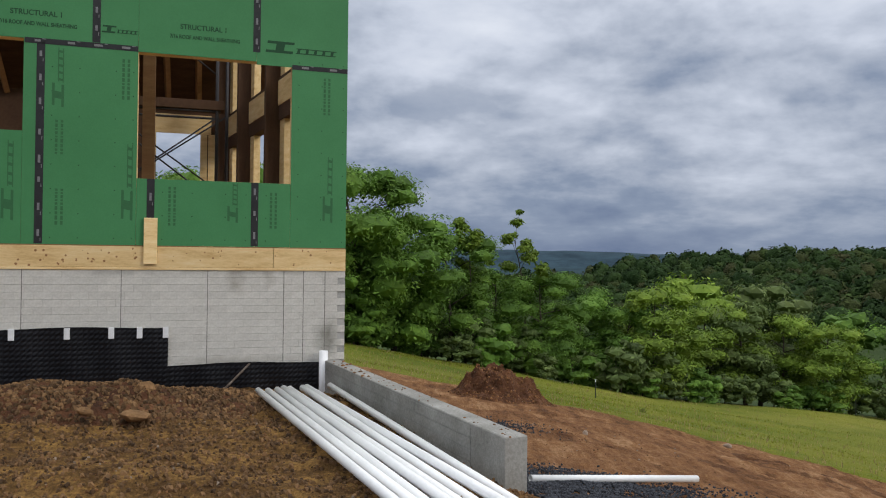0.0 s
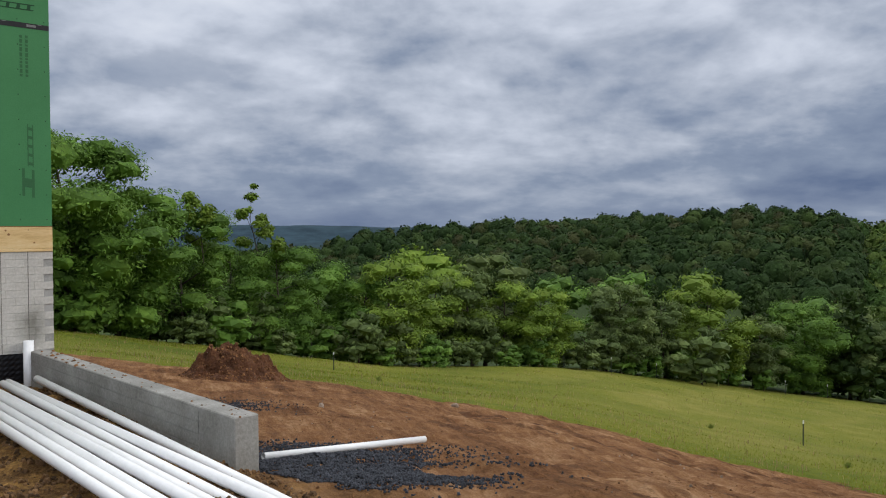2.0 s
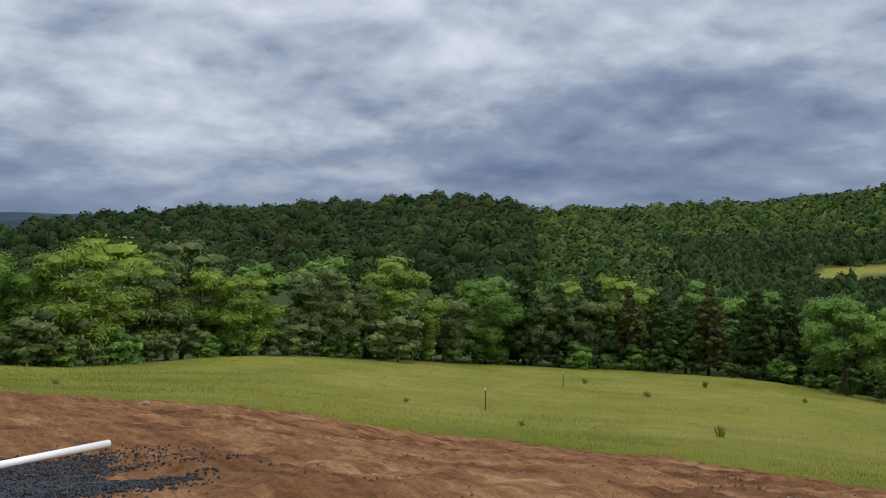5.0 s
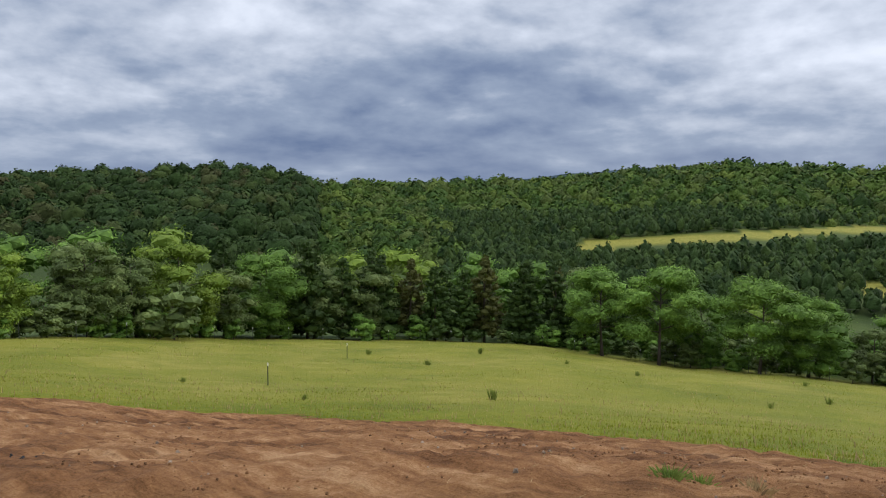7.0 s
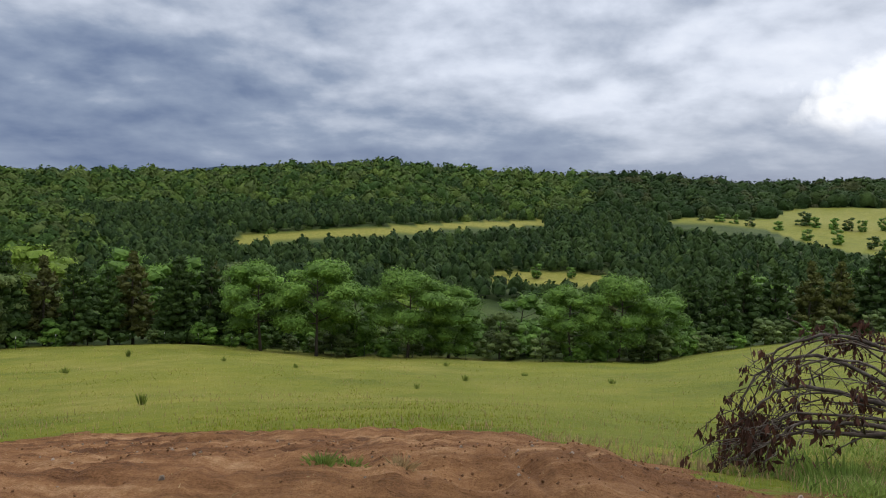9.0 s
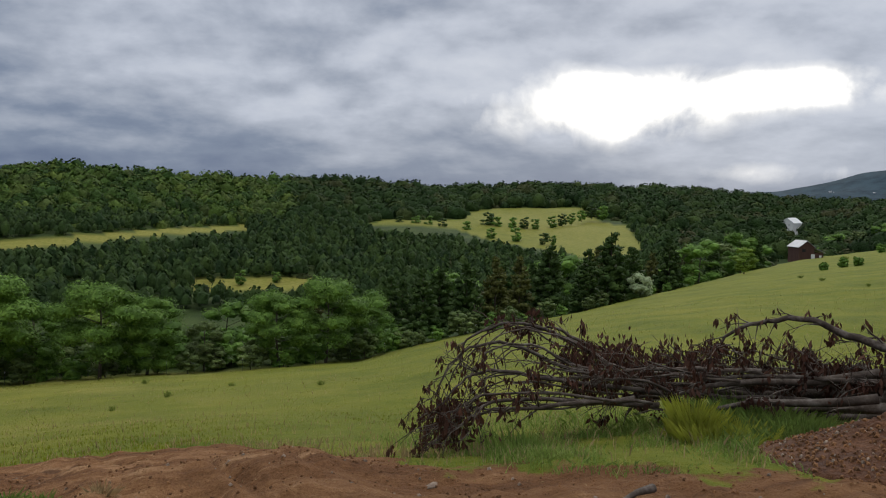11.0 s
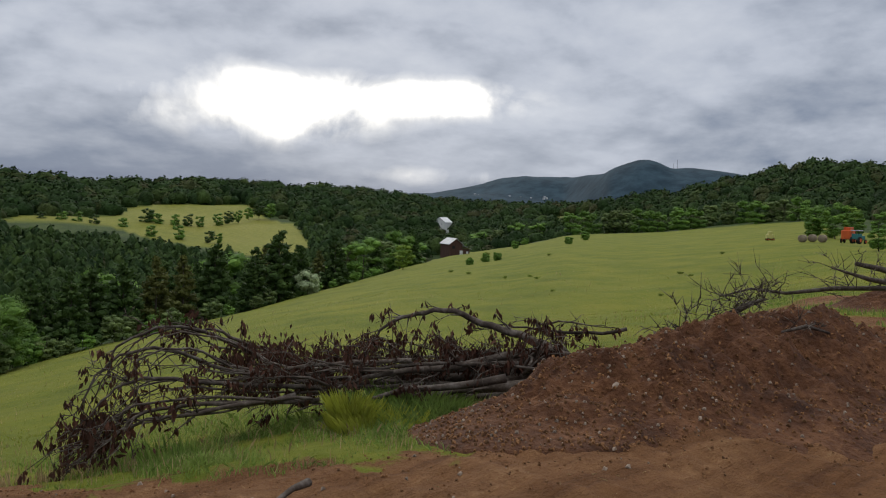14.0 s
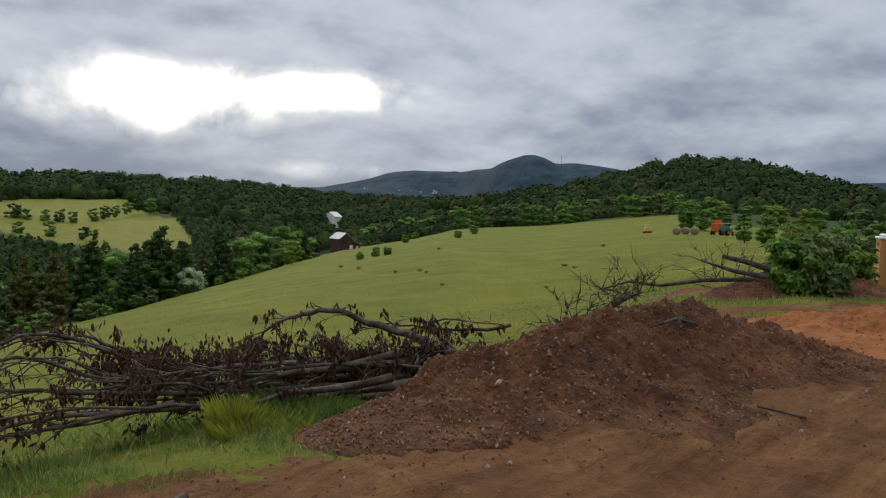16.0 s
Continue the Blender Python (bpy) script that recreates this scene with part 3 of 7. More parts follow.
def woods_material(name, tones):
    """Each crown takes its tone from its own number; leaf texture on top."""
    m = bpy.data.materials.new(name)
    m.use_nodes = True
    t = m.node_tree
    t.nodes.clear()
    tone = node(t, "ShaderNodeAttribute", attribute_name="tone").outputs["Fac"]
    col = ramp(t, tone, [(i / (len(tones) - 1), c) for i, c in enumerate(tones)])
    co = node(t, "ShaderNodeTexCoord").outputs["Object"]
    n1 = node(t, "ShaderNodeTexNoise", {"Vector": co, "Scale": 0.9, "Detail": 4.0, "Roughness": 0.7}).outputs["Fac"]
    piece = node(t, "ShaderNodeNewGeometry").outputs["Random Per Island"]
    val = maths(t, "MULTIPLY", maths(t, "MULTIPLY_ADD", n1, 1.1, 0.42), maths(t, "MULTIPLY_ADD", piece, 0.4, 0.8))
    col = node(t, "ShaderNodeHueSaturation", {"Color": col, "Value": val}).outputs[0]
    bs = node(t, "ShaderNodeBsdfPrincipled", {"Base Color": col, "Roughness": 0.85, "Specular IOR Level": 0.1})
    b = node(t, "ShaderNodeBump", {"Height": n1, "Strength": 0.7, "Distance": 1.6})
    t.links.new(b.outputs[0], bs.inputs["Normal"])
    node(t, "ShaderNodeOutputMaterial", {"Surface": bs.outputs[0]})
    return m


M_WOODS = woods_material("far_woodland_leaves", [(0.030, 0.060, 0.015), (0.043, 0.086, 0.018), (0.065, 0.112, 0.021), (0.086, 0.138, 0.024), (0.073, 0.103, 0.029), (0.112, 0.159, 0.029)])
# the woods again in darker tones, with the hills' shade in the colour
M_SHADED_WOODS = woods_material("shaded_woodland_leaves", [(0.019, 0.040, 0.011), (0.027, 0.054, 0.014), (0.037, 0.067, 0.017), (0.030, 0.057, 0.018), (0.050, 0.081, 0.020), (0.057, 0.060, 0.023)])
M_PINES = woods_material("young_pine_needles", [(0.022, 0.045, 0.015), (0.031, 0.058, 0.016), (0.044, 0.076, 0.018), (0.036, 0.065, 0.021), (0.058, 0.095, 0.022)])


def unit(v):
    return v / np.maximum(np.linalg.norm(v, axis=1, keepdims=True), 1e-9)


GOLD = (1 + math.sqrt(5)) / 2
ICO_V = unit(np.array([(-1, GOLD, 0), (1, GOLD, 0), (-1, -GOLD, 0), (1, -GOLD, 0), (0, -1, GOLD), (0, 1, GOLD), (0, -1, -GOLD), (0, 1, -GOLD), (GOLD, 0, -1), (GOLD, 0, 1), (-GOLD, 0, -1), (-GOLD, 0, 1)], float))
ICO_F = np.array([(0, 11, 5), (0, 5, 1), (0, 1, 7), (0, 7, 10), (0, 10, 11), (1, 5, 9), (5, 11, 4), (11, 10, 2), (10, 7, 6), (7, 1, 8), (3, 9, 4), (3, 4, 2), (3, 2, 6), (3, 6, 8), (3, 8, 9), (4, 9, 5), (2, 4, 11), (6, 2, 10), (8, 6, 7), (9, 8, 1)])


def leaf_cores(rng, centres, radii, share, flat):
    """The dense inner foliage of clumps."""
    k = len(centres)
    v = ICO_V[None] * radii[:, None, None] * share * rng.uniform(0.75, 1.2, (k, 12, 1)) * np.array([1, 1, flat]) + centres[:, None]
    f = (ICO_F[None] + np.arange(k)[:, None, None] * 12).reshape(-1, 3)
    return v.reshape(-1, 3), f


def leaves_round(rng, centres, radii, n, size, flat=0.62, droop=0.3, core=0.74):
    """Leaves that shingle the outside of clumps, over a dense inside: vertices and faces."""
    w = radii ** 2
    k = rng.choice(len(centres), n, p=w / w.sum())
    d = unit(rng.normal(size=(n, 3)) + np.array([0, 0, 0.2]))
    depth = rng.uniform(0.72, 1.1, (n, 1)) + (rng.random((n, 1)) < 0.06) * 0.18
    c = centres[k] + d * radii[k][:, None] * depth * np.array([1, 1, flat])
    nrm = unit(d + np.array([0, 0, 0.45]) + rng.normal(size=(n, 3)) * 0.42)
    a = unit(np.cross(nrm, rng.normal(size=(n, 3))))
    a = unit(a + d * np.array([0.5, 0.5, 0]) - np.array([0, 0, droop]))
    b = unit(np.cross(nrm, a))
    s = size * rng.uniform(0.6, 1.35, (n, 1))
    v, f = quads(c, a * s, b * s * 0.4)
    cv, cf = leaf_cores(rng, centres, radii, core, flat)
    return np.concatenate([v, cv]), f.tolist() + (cf + len(v)).tolist()


def limb_tree(rng, height, spread, trunk_r, clear=0.22, limbs=9, lean=0.05, top=1.0):
    """Trunk and limbs as a heap, and the tips where the foliage sits."""
    h = Heap()
    tips = []
    pts, n = [], 7
    off = rng.normal(size=2) * lean * height
    for i in range(n):
        f = i / (n - 1)
        pts.append((off[0] * f * f + 0.03 * height * math.sin(3 * f + off[1]), off[1] * f * f, height * 0.86 * f * top - 0.25 * (i == 0)))
    h.tube(pts, [trunk_r * (1.25 if i == 0 else 1 - 0.13 * i) for i in range(n)], 7)
    for i in range(limbs):
        f = clear + (0.97 - clear) * (i + rng.uniform(0, 0.8)) / limbs
        j = min(int(f * (n - 1)), n - 2)
        q = f * (n - 1) - j
        base = Vector(pts[j]).lerp(Vector(pts[j + 1]), q)
        a = i * 2.4 + rng.uniform(-0.5, 0.5)
        reach = spread * (1.0 - 0.5 * abs(f - 0.55) / 0.5) * rng.uniform(0.6, 1.0)
        rise = height * rng.uniform(0.03, 0.16)
        mid = base + Vector((math.cos(a) * reach * 0.5, math.sin(a) * reach * 0.5, rise * 0.7))
        end = base + Vector((math.cos(a) * reach, math.sin(a) * reach, rise * rng.uniform(0.5, 1.2)))
        r0 = trunk_r * 0.45 * (1.1 - f * 0.6)
        h.tube([base, mid, end], [r0, r0 * 0.6, r0 * 0.2], 5)
        tips += [end, mid.lerp(end, 0.5) + Vector((0, 0, 0.1 * rise))]
        for s in (-1, 1):
            b = a + s * rng.uniform(0.4, 0.9)
            e2 = mid + Vector((math.cos(b) * reach * 0.45, math.sin(b) * reach * 0.45, rise * rng.uniform(0.1, 0.9)))
            h.tube([mid, e2], [r0 * 0.4, r0 * 0.12], 4)
            tips.append(e2)
    tips.append(Vector(pts[-1]) + Vector((0, 0, 0.03 * height)))
    return h, tips


def broad_tree(name, seed, height, spread, n, leaf, mat, label, trunk_r=0.14, clear=0.22, limbs=10, low=True, clump=0.26):
    rng = np.random.default_rng(seed)
    h, tips = limb_tree(rng, height, spread, trunk_r, clear, limbs)
    root = tagged(new(name), label, "tree")
    part("trunk", mesh_data("trunk", h.v, h.f, M_BARK, True), M_BARK, root)
    c = np.array([tuple(t) for t in tips])
    if low:
        extra = c[rng.choice(len(c), len(c) // 2)] * np.array([0.95, 0.95, 0.55])
        c = np.concatenate([c, extra])
    rad = spread * clump * rng.uniform(0.5, 1.3, len(c))
    v, f = leaves_round(rng, c, rad, n, leaf)
    part("crown", mesh_data("crown", v, f, mat), mat, root)
    return root


def cedar_tree(name, seed, height, spread, n, leaf, mat, label, cone=0.75):
    rng = np.random.default_rng(seed)
    root = tagged(new(name), label, "tree")
    h = Heap()
    h.tube([(0, 0, -0.3), (0.04, 0.02, height * 0.5), (0, 0, height * 0.97)], [height * 0.02, height * 0.012, 0.01], 6)
    cs, rs = [], []
    tiers = 16
    for i in range(tiers):
        f = (i + 0.5) / tiers
        reach = spread * (1 - f) ** cone * (0.75 + 0.35 * rng.random())
        for k in range(max(3, int(8 * (1 - f)) + 2)):
            a = rng.uniform(0, 6.283)
            q = reach * rng.uniform(0.45, 1.0)
            z = height * (0.07 + 0.92 * f) + rng.normal() * 0.02 * height + q * 0.15
            cs.append((math.cos(a) * q, math.sin(a) * q, z))
            rs.append(0.16 * spread + 0.22 * reach)
            if k % 3 == 0:
                h.tube([(0, 0, z - q * 0.25), (math.cos(a) * q, math.sin(a) * q, z)], [0.03, 0.008], 4)
    part("trunk", mesh_data("trunk", h.v, h.f, M_BARK, True), M_BARK, root)
    cs, rs = np.array(cs), np.array(rs)
    k = rng.integers(0, len(cs), n)
    d = unit(rng.normal(size=(n, 3)))
    c = cs[k] + d * rs[k][:, None] * rng.uniform(0.2, 1.0, (n, 1)) * np.array([1, 1, 0.6])
    out = unit(np.concatenate([c[:, :2], np.zeros((n, 1))], 1) + np.array([0, 0, 0.35 * spread]) + rng.normal(size=(n, 3)) * 0.35 * spread)
    side = unit(np.cross(out, unit(d + np.array([0, 0, 0.4])) + rng.normal(size=(n, 3)) * 0.35))
    s = leaf * rng.uniform(0.6, 1.4, (n, 1))
    v, f = quads(c, out * s, side * s * 0.38)
    cv, cf = leaf_cores(rng, cs, rs, 0.62, 0.75)
    v, f = np.concatenate([v, cv]), f.tolist() + (cf + len(v)).tolist()
    part("crown", mesh_data("crown", v, f, mat), mat, root)
    return root


def blob_templates(rng, count, faces, pointed, fine):
    """Small ragged crowns for far woods, unit size, standing on the origin."""
    out = []
    bm = bmesh.new()
    bmesh.ops.create_icosphere(bm, subdivisions=fine, radius=1.0)
    u = np.array([v.co[:] for v in bm.verts])
    me_f = [tuple(v.index for v in f.verts) for f in bm.faces if f.calc_center_median().z > -0.55]
    bm.free()
    for _ in range(count):
        lobes = unit(rng.normal(size=(10, 3)) * np.array([1, 1, 0.8]) + np.array([0, 0, 0.45]))
        swell = rng.uniform(0.75, 1.1, 10)

        def skin(d):
            near = np.max(np.clip(d @ lobes.T, 0, 1) ** 2 * swell, axis=1)
            r = 0.30 + 0.20 * np.clip(near, 0, 1.1)
            return r * (1 - pointed * 0.45 * np.clip(d[:, 2], -0.5, 1)) * (1 + pointed * 0.5 * np.clip(d[:, 2] - 0.75, 0, 1) * 4)
        me_v = u * (skin(u) * rng.uniform(0.95, 1.05, len(u)) * 0.93)[:, None] + np.array([0, 0, 0.5])
        d = unit(rng.normal(size=(faces, 3)) + np.array([0, 0, 0.55]))
        c = d * (skin(d) * rng.uniform(0.93, 1.07, faces))[:, None] + np.array([0, 0, 0.5])
        n_ = unit(d + rng.normal(size=(faces, 3)) * 0.38)
        a = unit(np.cross(n_, rng.normal(size=(faces, 3))))
        b = np.cross(n_, a)
        c = c + n_ * 0.012
        s = rng.uniform(0.065, 0.14, (faces, 1)) * math.sqrt(34 / max(faces, 20))
        v, f = quads(c, a * s, b * s * 0.8)
        out.append((np.concatenate([me_v, v]), me_f, f + len(me_v)))
    return out


def scatter_woods(name, seed, places, sizes, tall, mat, label, faces=34, pointed=0.0, fine=1):
    """Many small crowns in one mesh, each with its own tone."""
    rng = np.random.default_rng(seed)
    temps = blob_templates(rng, 8, faces, pointed, fine)
    V, T, Q, tones, off = [], [], [], [], 0
    pick = rng.integers(0, 8, len(places))
    for k in range(8):
        vt, tf, qf = temps[k]
        sel = np.where(pick == k)[0]
        if not len(sel):
            continue
        a = rng.uniform(0, 6.283, len(sel))
        ca, sa = np.cos(a)[:, None], np.sin(a)[:, None]
        s = sizes[sel][:, None]
        x = (vt[:, 0] * ca - vt[:, 1] * sa) * s
        y = (vt[:, 0] * sa + vt[:, 1] * ca) * s
        z = vt[:, 2][None] * s * tall[sel][:, None]
        P = np.stack([x, y, z], -1) + places[sel][:, None, :]
        base = off + np.arange(len(sel))[:, None, None] * len(vt)
        V.append(P.reshape(-1, 3))
        T.append((np.array(tf)[None] + base).reshape(-1, 3))
        Q.append((qf[None] + base).reshape(-1, 4))
        tones.append(np.repeat(rng.random(len(sel)), len(vt)))
        off += len(sel) * len(vt)
    V = np.concatenate(V)
    faces_ = np.concatenate(T).tolist() + np.concatenate(Q).tolist()
    me = mesh_data(name, V, faces_, mat, True)
    me.attributes.new("tone", "FLOAT", "POINT").data.foreach_set("value", np.concatenate(tones).astype(np.float32))
    return tagged(new(name, me), label, "woods", kind="stuff")


def woods():
    rng = np.random.default_rng(5)
    # the wooded hills across the valley
    pts = []
    n = 60000
    az = rng.uniform(-14, 170, n)
    r = np.sqrt(rng.uniform(200 ** 2, 1350 ** 2, n))
    crest = curve(az, CREST_R)
    vale = curve(az, VALE_R)
    keep = (r < crest * 1.03) & (r > np.maximum(curve(az, TREE_R) + 25, vale * 0.92)) & (open_land(az, r) < 0.5) & ~hides_pasture(az, r, 1.0)
    keep &= ~((az > 125.8) & (az < 129.2) & (r < 430))
    keep &= ~((az > 126.2) & (az < 128.0) & (r < 760) & (r > 560))
    keep &= ~((az > 133) & (az < 152) & (r < curve(az, TREE_R) + 20))
    keep &= (rng.random(n) < np.clip(400 / r, 0.22, 0.85))
    az, r = az[keep], r[keep]
    gx, gy = r * np.sin(np.radians(az)), r * np.cos(np.radians(az))
    low = np.degrees(np.arctan2(land(gx, gy, False) - EYE, r)) < curve(az, ((-14, -3), (16, -4.2), (60, -6.6), (100, -7.6), (120, -5.5), (170, -4)))
    az, r = az[~low], r[~low]
    x, y = r * np.sin(np.radians(az)), r * np.cos(np.radians(az))
    z = land(x, y)
    size = rng.uniform(8, 18, len(az)) * np.clip(r / 650, 0.8, 1.2)
    young = (az > 58) & (az < 119) & (r < 0.58 * curve(az, CREST_R))
    size = np.where(young, size * 0.62, size)
    tall = rng.uniform(0.85, 1.2, len(az))
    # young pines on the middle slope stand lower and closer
    # crowns on the shaded and backlit hills get the darkened leaf colour
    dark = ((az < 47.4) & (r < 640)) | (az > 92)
    for name, sel, m, text in (("hill_woods", dark, M_SHADED_WOODS, "dense green woods on the hills, shade in the leaf colour"), ("far_woods", ~dark, M_WOODS, "dense green mixed woodland covering the far hills")):
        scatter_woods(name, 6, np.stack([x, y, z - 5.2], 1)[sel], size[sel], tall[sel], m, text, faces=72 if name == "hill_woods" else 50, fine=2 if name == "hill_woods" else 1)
    # young pines and cedars on the near slope beyond the hedgerow
    n = 7500
    az, r = rng.uniform(56, 120, n), rng.uniform(210, 560, n)
    gx, gy = r * np.sin(np.radians(az)), r * np.cos(np.radians(az))
    el = np.degrees(np.arctan2(land(gx, gy, False) - EYE, r))
    ok = (open_land(az, r) < 0.5) & ~hides_pasture(az, r, 0.75) & (r < 0.6 * curve(az, CREST_R)) & (r > curve(az, TREE_R) + 25) & (el > -8.2)
    gx, gy, r = gx[ok], gy[ok], r[ok]
    size = rng.uniform(3.4, 6.5, len(r))
    scatter_woods("young_pines", 8, np.stack([gx, gy, land(gx, gy) - 0.4], 1), size, rng.uniform(1.1, 1.6, len(r)), M_PINES, "close-set young dark pines on the far slope", faces=14, pointed=0.6)


woods()


def treeline():
    rng = np.random.default_rng(11)
    broad = [
        broad_tree("broadleaf_tree", 21, 9.5, 4.0, 21000, 0.11, M_LEAF, "tall leafy green tree at the meadow's edge", 0.17, 0.18, 14, clump=0.3),
        broad_tree("broadleaf_tree", 22, 8.0, 3.6, 13000, 0.12, M_LEAF, "spreading green tree at the meadow's edge", 0.15, 0.15, 12, clump=0.3),
        broad_tree("broadleaf_tree", 23, 7.0, 3.4, 8000, 0.13, M_LEAF_YELLOW, "yellow-green leafy tree in the hedgerow", 0.13, 0.15, 10),
        broad_tree("broadleaf_tree", 24, 7.0, 3.0, 8000, 0.125, M_LEAF_PALE, "grey-green leafy tree in the hedgerow", 0.13, 0.15, 10),
        broad_tree("locust_tree", 25, 9.0, 4.2, 15000, 0.15, M_LEAF_LIGHT, "locust tree with bare trunk and feathery crown", 0.16, 0.3, 14, low=False, clump=0.28),
    ]
    back = [
        broad_tree("broadleaf_tree", 26, 8.0, 3.6, 3000, 0.16, M_LEAF, "round green tree in the woods' edge", 0.14, 0.15, 9, clump=0.33),
        broad_tree("broadleaf_tree", 27, 7.0, 3.3, 2800, 0.16, M_LEAF_YELLOW, "yellow-green tree in the woods' edge", 0.13, 0.15, 9, clump=0.33),
        broad_tree("broadleaf_tree", 28, 7.5, 3.2, 2800, 0.16, M_LEAF_PALE, "grey-green tree in the woods' edge", 0.13, 0.15, 9, clump=0.33),
    ]
    cedar = [
        cedar_tree("cedar_tree", 31, 9.0, 2.6, 2300, 0.28, M_NEEDLE, "dark green cedar tree along the fence"),
        cedar_tree("cedar_tree", 32, 8.0, 2.9, 2300, 0.28, M_NEEDLE, "broad dark cedar tree along the fence", cone=0.55),
        cedar_tree("cedar_tree", 33, 9.0, 2.5, 2200, 0.28, M_NEEDLE_BROWN, "bronzed cedar tree along the fence"),
    ]
    bush = [
        broad_tree("hedge_bush", 41, 2.6, 1.9, 480, 0.2, M_LEAF, "low green bush under the trees", 0.05, 0.05, 8, clump=0.35),
        broad_tree("hedge_bush", 42, 3.2, 1.6, 480, 0.19, M_LEAF_PALE, "pale green bush at the meadow's edge", 0.05, 0.05, 8, clump=0.35),
    ]
    silver = broad_tree("silver_bush", 43, 5.5, 3.2, 2600, 0.26, M_LEAF_SILVER, "silvery-leaved bush beside the meadow", 0.08, 0.05, 10, clump=0.33)
    used = set()

    def put(src, az, r, scale=1.0, sz=1.0, sink=0.0):
        p = spot(az, r, -sink, False)
        m = Matrix.Translation(p) @ Matrix.Rotation(rng.uniform(0, 6.283), 4, "Z") @ Matrix.Diagonal((scale, scale, scale * sz, 1))
        if src not in used:
            used.add(src)
            src.matrix_basis = m
            return src
        ob = copy_thing(src, m)
        ob.scale = (scale, scale, scale * sz)
        return ob

    def row(az0, az1, step, depth, kinds, h, spread_r=4.0, jitter=0.8):
        """A row of trees behind the meadow's edge, h: crown height in metres by heading."""
        az = az0
        while az < az1:
            src, base = kinds[rng.integers(0, len(kinds))]
            a = az + rng.uniform(-0.5, 0.5) * step * jitter
            r = float(curve(a, TREE_R)) + depth + rng.uniform(0, spread_r)
            want = float(curve(a, h)) * rng.uniform(0.88, 1.1)
            s = want / base
            put(src, a, r, s * rng.uniform(0.95, 1.1), 1.0)
            az += step * rng.uniform(0.8, 1.2)

    B = [(broad[0], 9.5), (broad[1], 8.0), (broad[2], 7.0), (broad[3], 7.0)]
    F = [(back[0], 8.0), (back[1], 7.0), (back[0], 8.0), (back[2], 7.5)]
    C = [(cedar[0], 9.0), (cedar[1], 8.0), (cedar[0], 9.0), (cedar[2], 9.0)]
    # big trees beside the house
    for a, r, s, k in ((-24, 43, 1.0, 1), (-20, 44, 1.05, 1), (-16, 47, 1.1, 0), (-11, 45, 1.15, 0), (-6.5, 44, 1.12, 0), (-3.4, 45, 1.06, 1), (0.4, 46, 0.84, 0), (3.8, 49, 0.84, 1), (7.0, 48, 0.72, 0), (10.2, 51, 0.78, 1), (13.2, 51, 0.72, 1), (15.5, 55, 0.8, 3)):
        put(broad[k], a, r, s)
    for a, r, top in ((1.9, 47, 3.3), (5.9, 48, 3.1)):
        tall = r * math.tan(radians(top)) - (spot(a, r, 0, False).z - EYE)
        o = broad_tree("slender_tree", 60 + int(a), tall, 1.5, 1500, 0.14, M_LEAF_YELLOW, "slender young tree rising over the hedgerow", 0.08, 0.66, 7, low=False, clump=0.27)
        o.matrix_basis = Matrix.Translation(spot(a, r, 0, False))
    H1 = ((14, 6.2), (21, 7.5), (27, 6.6), (33, 7.6), (45, 8.6), (52, 8.4))
    row(16, 52, 2.9, 2, B[1:], H1, 4)
    row(18, 50, 3.2, 10, F + C[:1], ((14, 8), (22, 10), (28, 9), (50, 10)), 6)
    row(38, 47, 3.0, 5, C, ((38, 8.0), (47, 9.0)), 4)
    row(47, 69, 1.9, 2, C, ((47, 9.0), (54, 10.0), (58, 8.6), (62, 9.6), (69, 8.4)), 5)
    row(50, 72, 2.6, 12, C + F, ((47, 10.0), (72, 10.0)), 8)
    put(bush[1], 37.6, 66, 1.55, 1.0)
    for a, r, s, k in ((68.5, 80, 1.0, 4), (72.5, 79, 1.08, 4), (75.5, 82, 0.9, 1), (79.2, 77, 1.0, 4), (82.3, 78, 0.95, 1), (86.0, 80, 0.75, 3), (91.2, 78, 0.82, 4), (94.6, 80, 0.98, 4), (97.6, 84, 0.9, 1)):
        put(broad[k], a, r, s)
    row(66, 100, 3.4, 12, C + F, ((66, 7.5), (100, 7.5)), 8)
    row(99, 121, 1.9, 4, C, ((99, 8.6), (110, 10.5), (117, 11.5), (121, 12)), 9)
    row(98, 123, 2.4, 22, C + F[:1], ((98, 9), (123, 13)), 16)
    put(silver, 117.4, 146, 0.8)
    row(119.5, 126, 1.3, 8, F + C[:2], ((119, 11), (126, 12)), 16)
    row(121, 126, 1.5, 45, F + C[:2], ((119, 14), (126, 14)), 30)
    put(broad[2], 124.3, 205, 0.95)
    row(129.5, 140, 0.9, 70, F[:1] + F[3:] + C[:1], ((129, 14), (140, 13)), 60)
    row(137, 152, 0.85, 8, F[:1] + F[2:], ((137, 13), (152, 12)), 30)
    row(152, 170, 1.3, 10, F, ((152, 9), (156, 6.5), (160, 4.6), (170, 3.4)), 25)
    # undergrowth along the fence
    a = -14.0
    while a < 122:
        r = float(curve(a, TREE_R)) + rng.uniform(-0.6, 3.0)
        put(bush[rng.integers(0, 2)], a, r, rng.uniform(0.5, 1.1))
        a += rng.uniform(0.9, 2.4) * (0.6 if a < 20 else 1.0)
    a = 62.0
    while a < 101:
        put(bush[rng.integers(0, 2)], a, float(curve(a, TREE_R)) + rng.uniform(5, 14), rng.uniform(0.9, 1.5))
        a += rng.uniform(0.6, 1.2)
    for s in broad + back + cedar + bush + [silver]:
        if s not in used:
            bpy.data.objects.remove(s)


treeline()


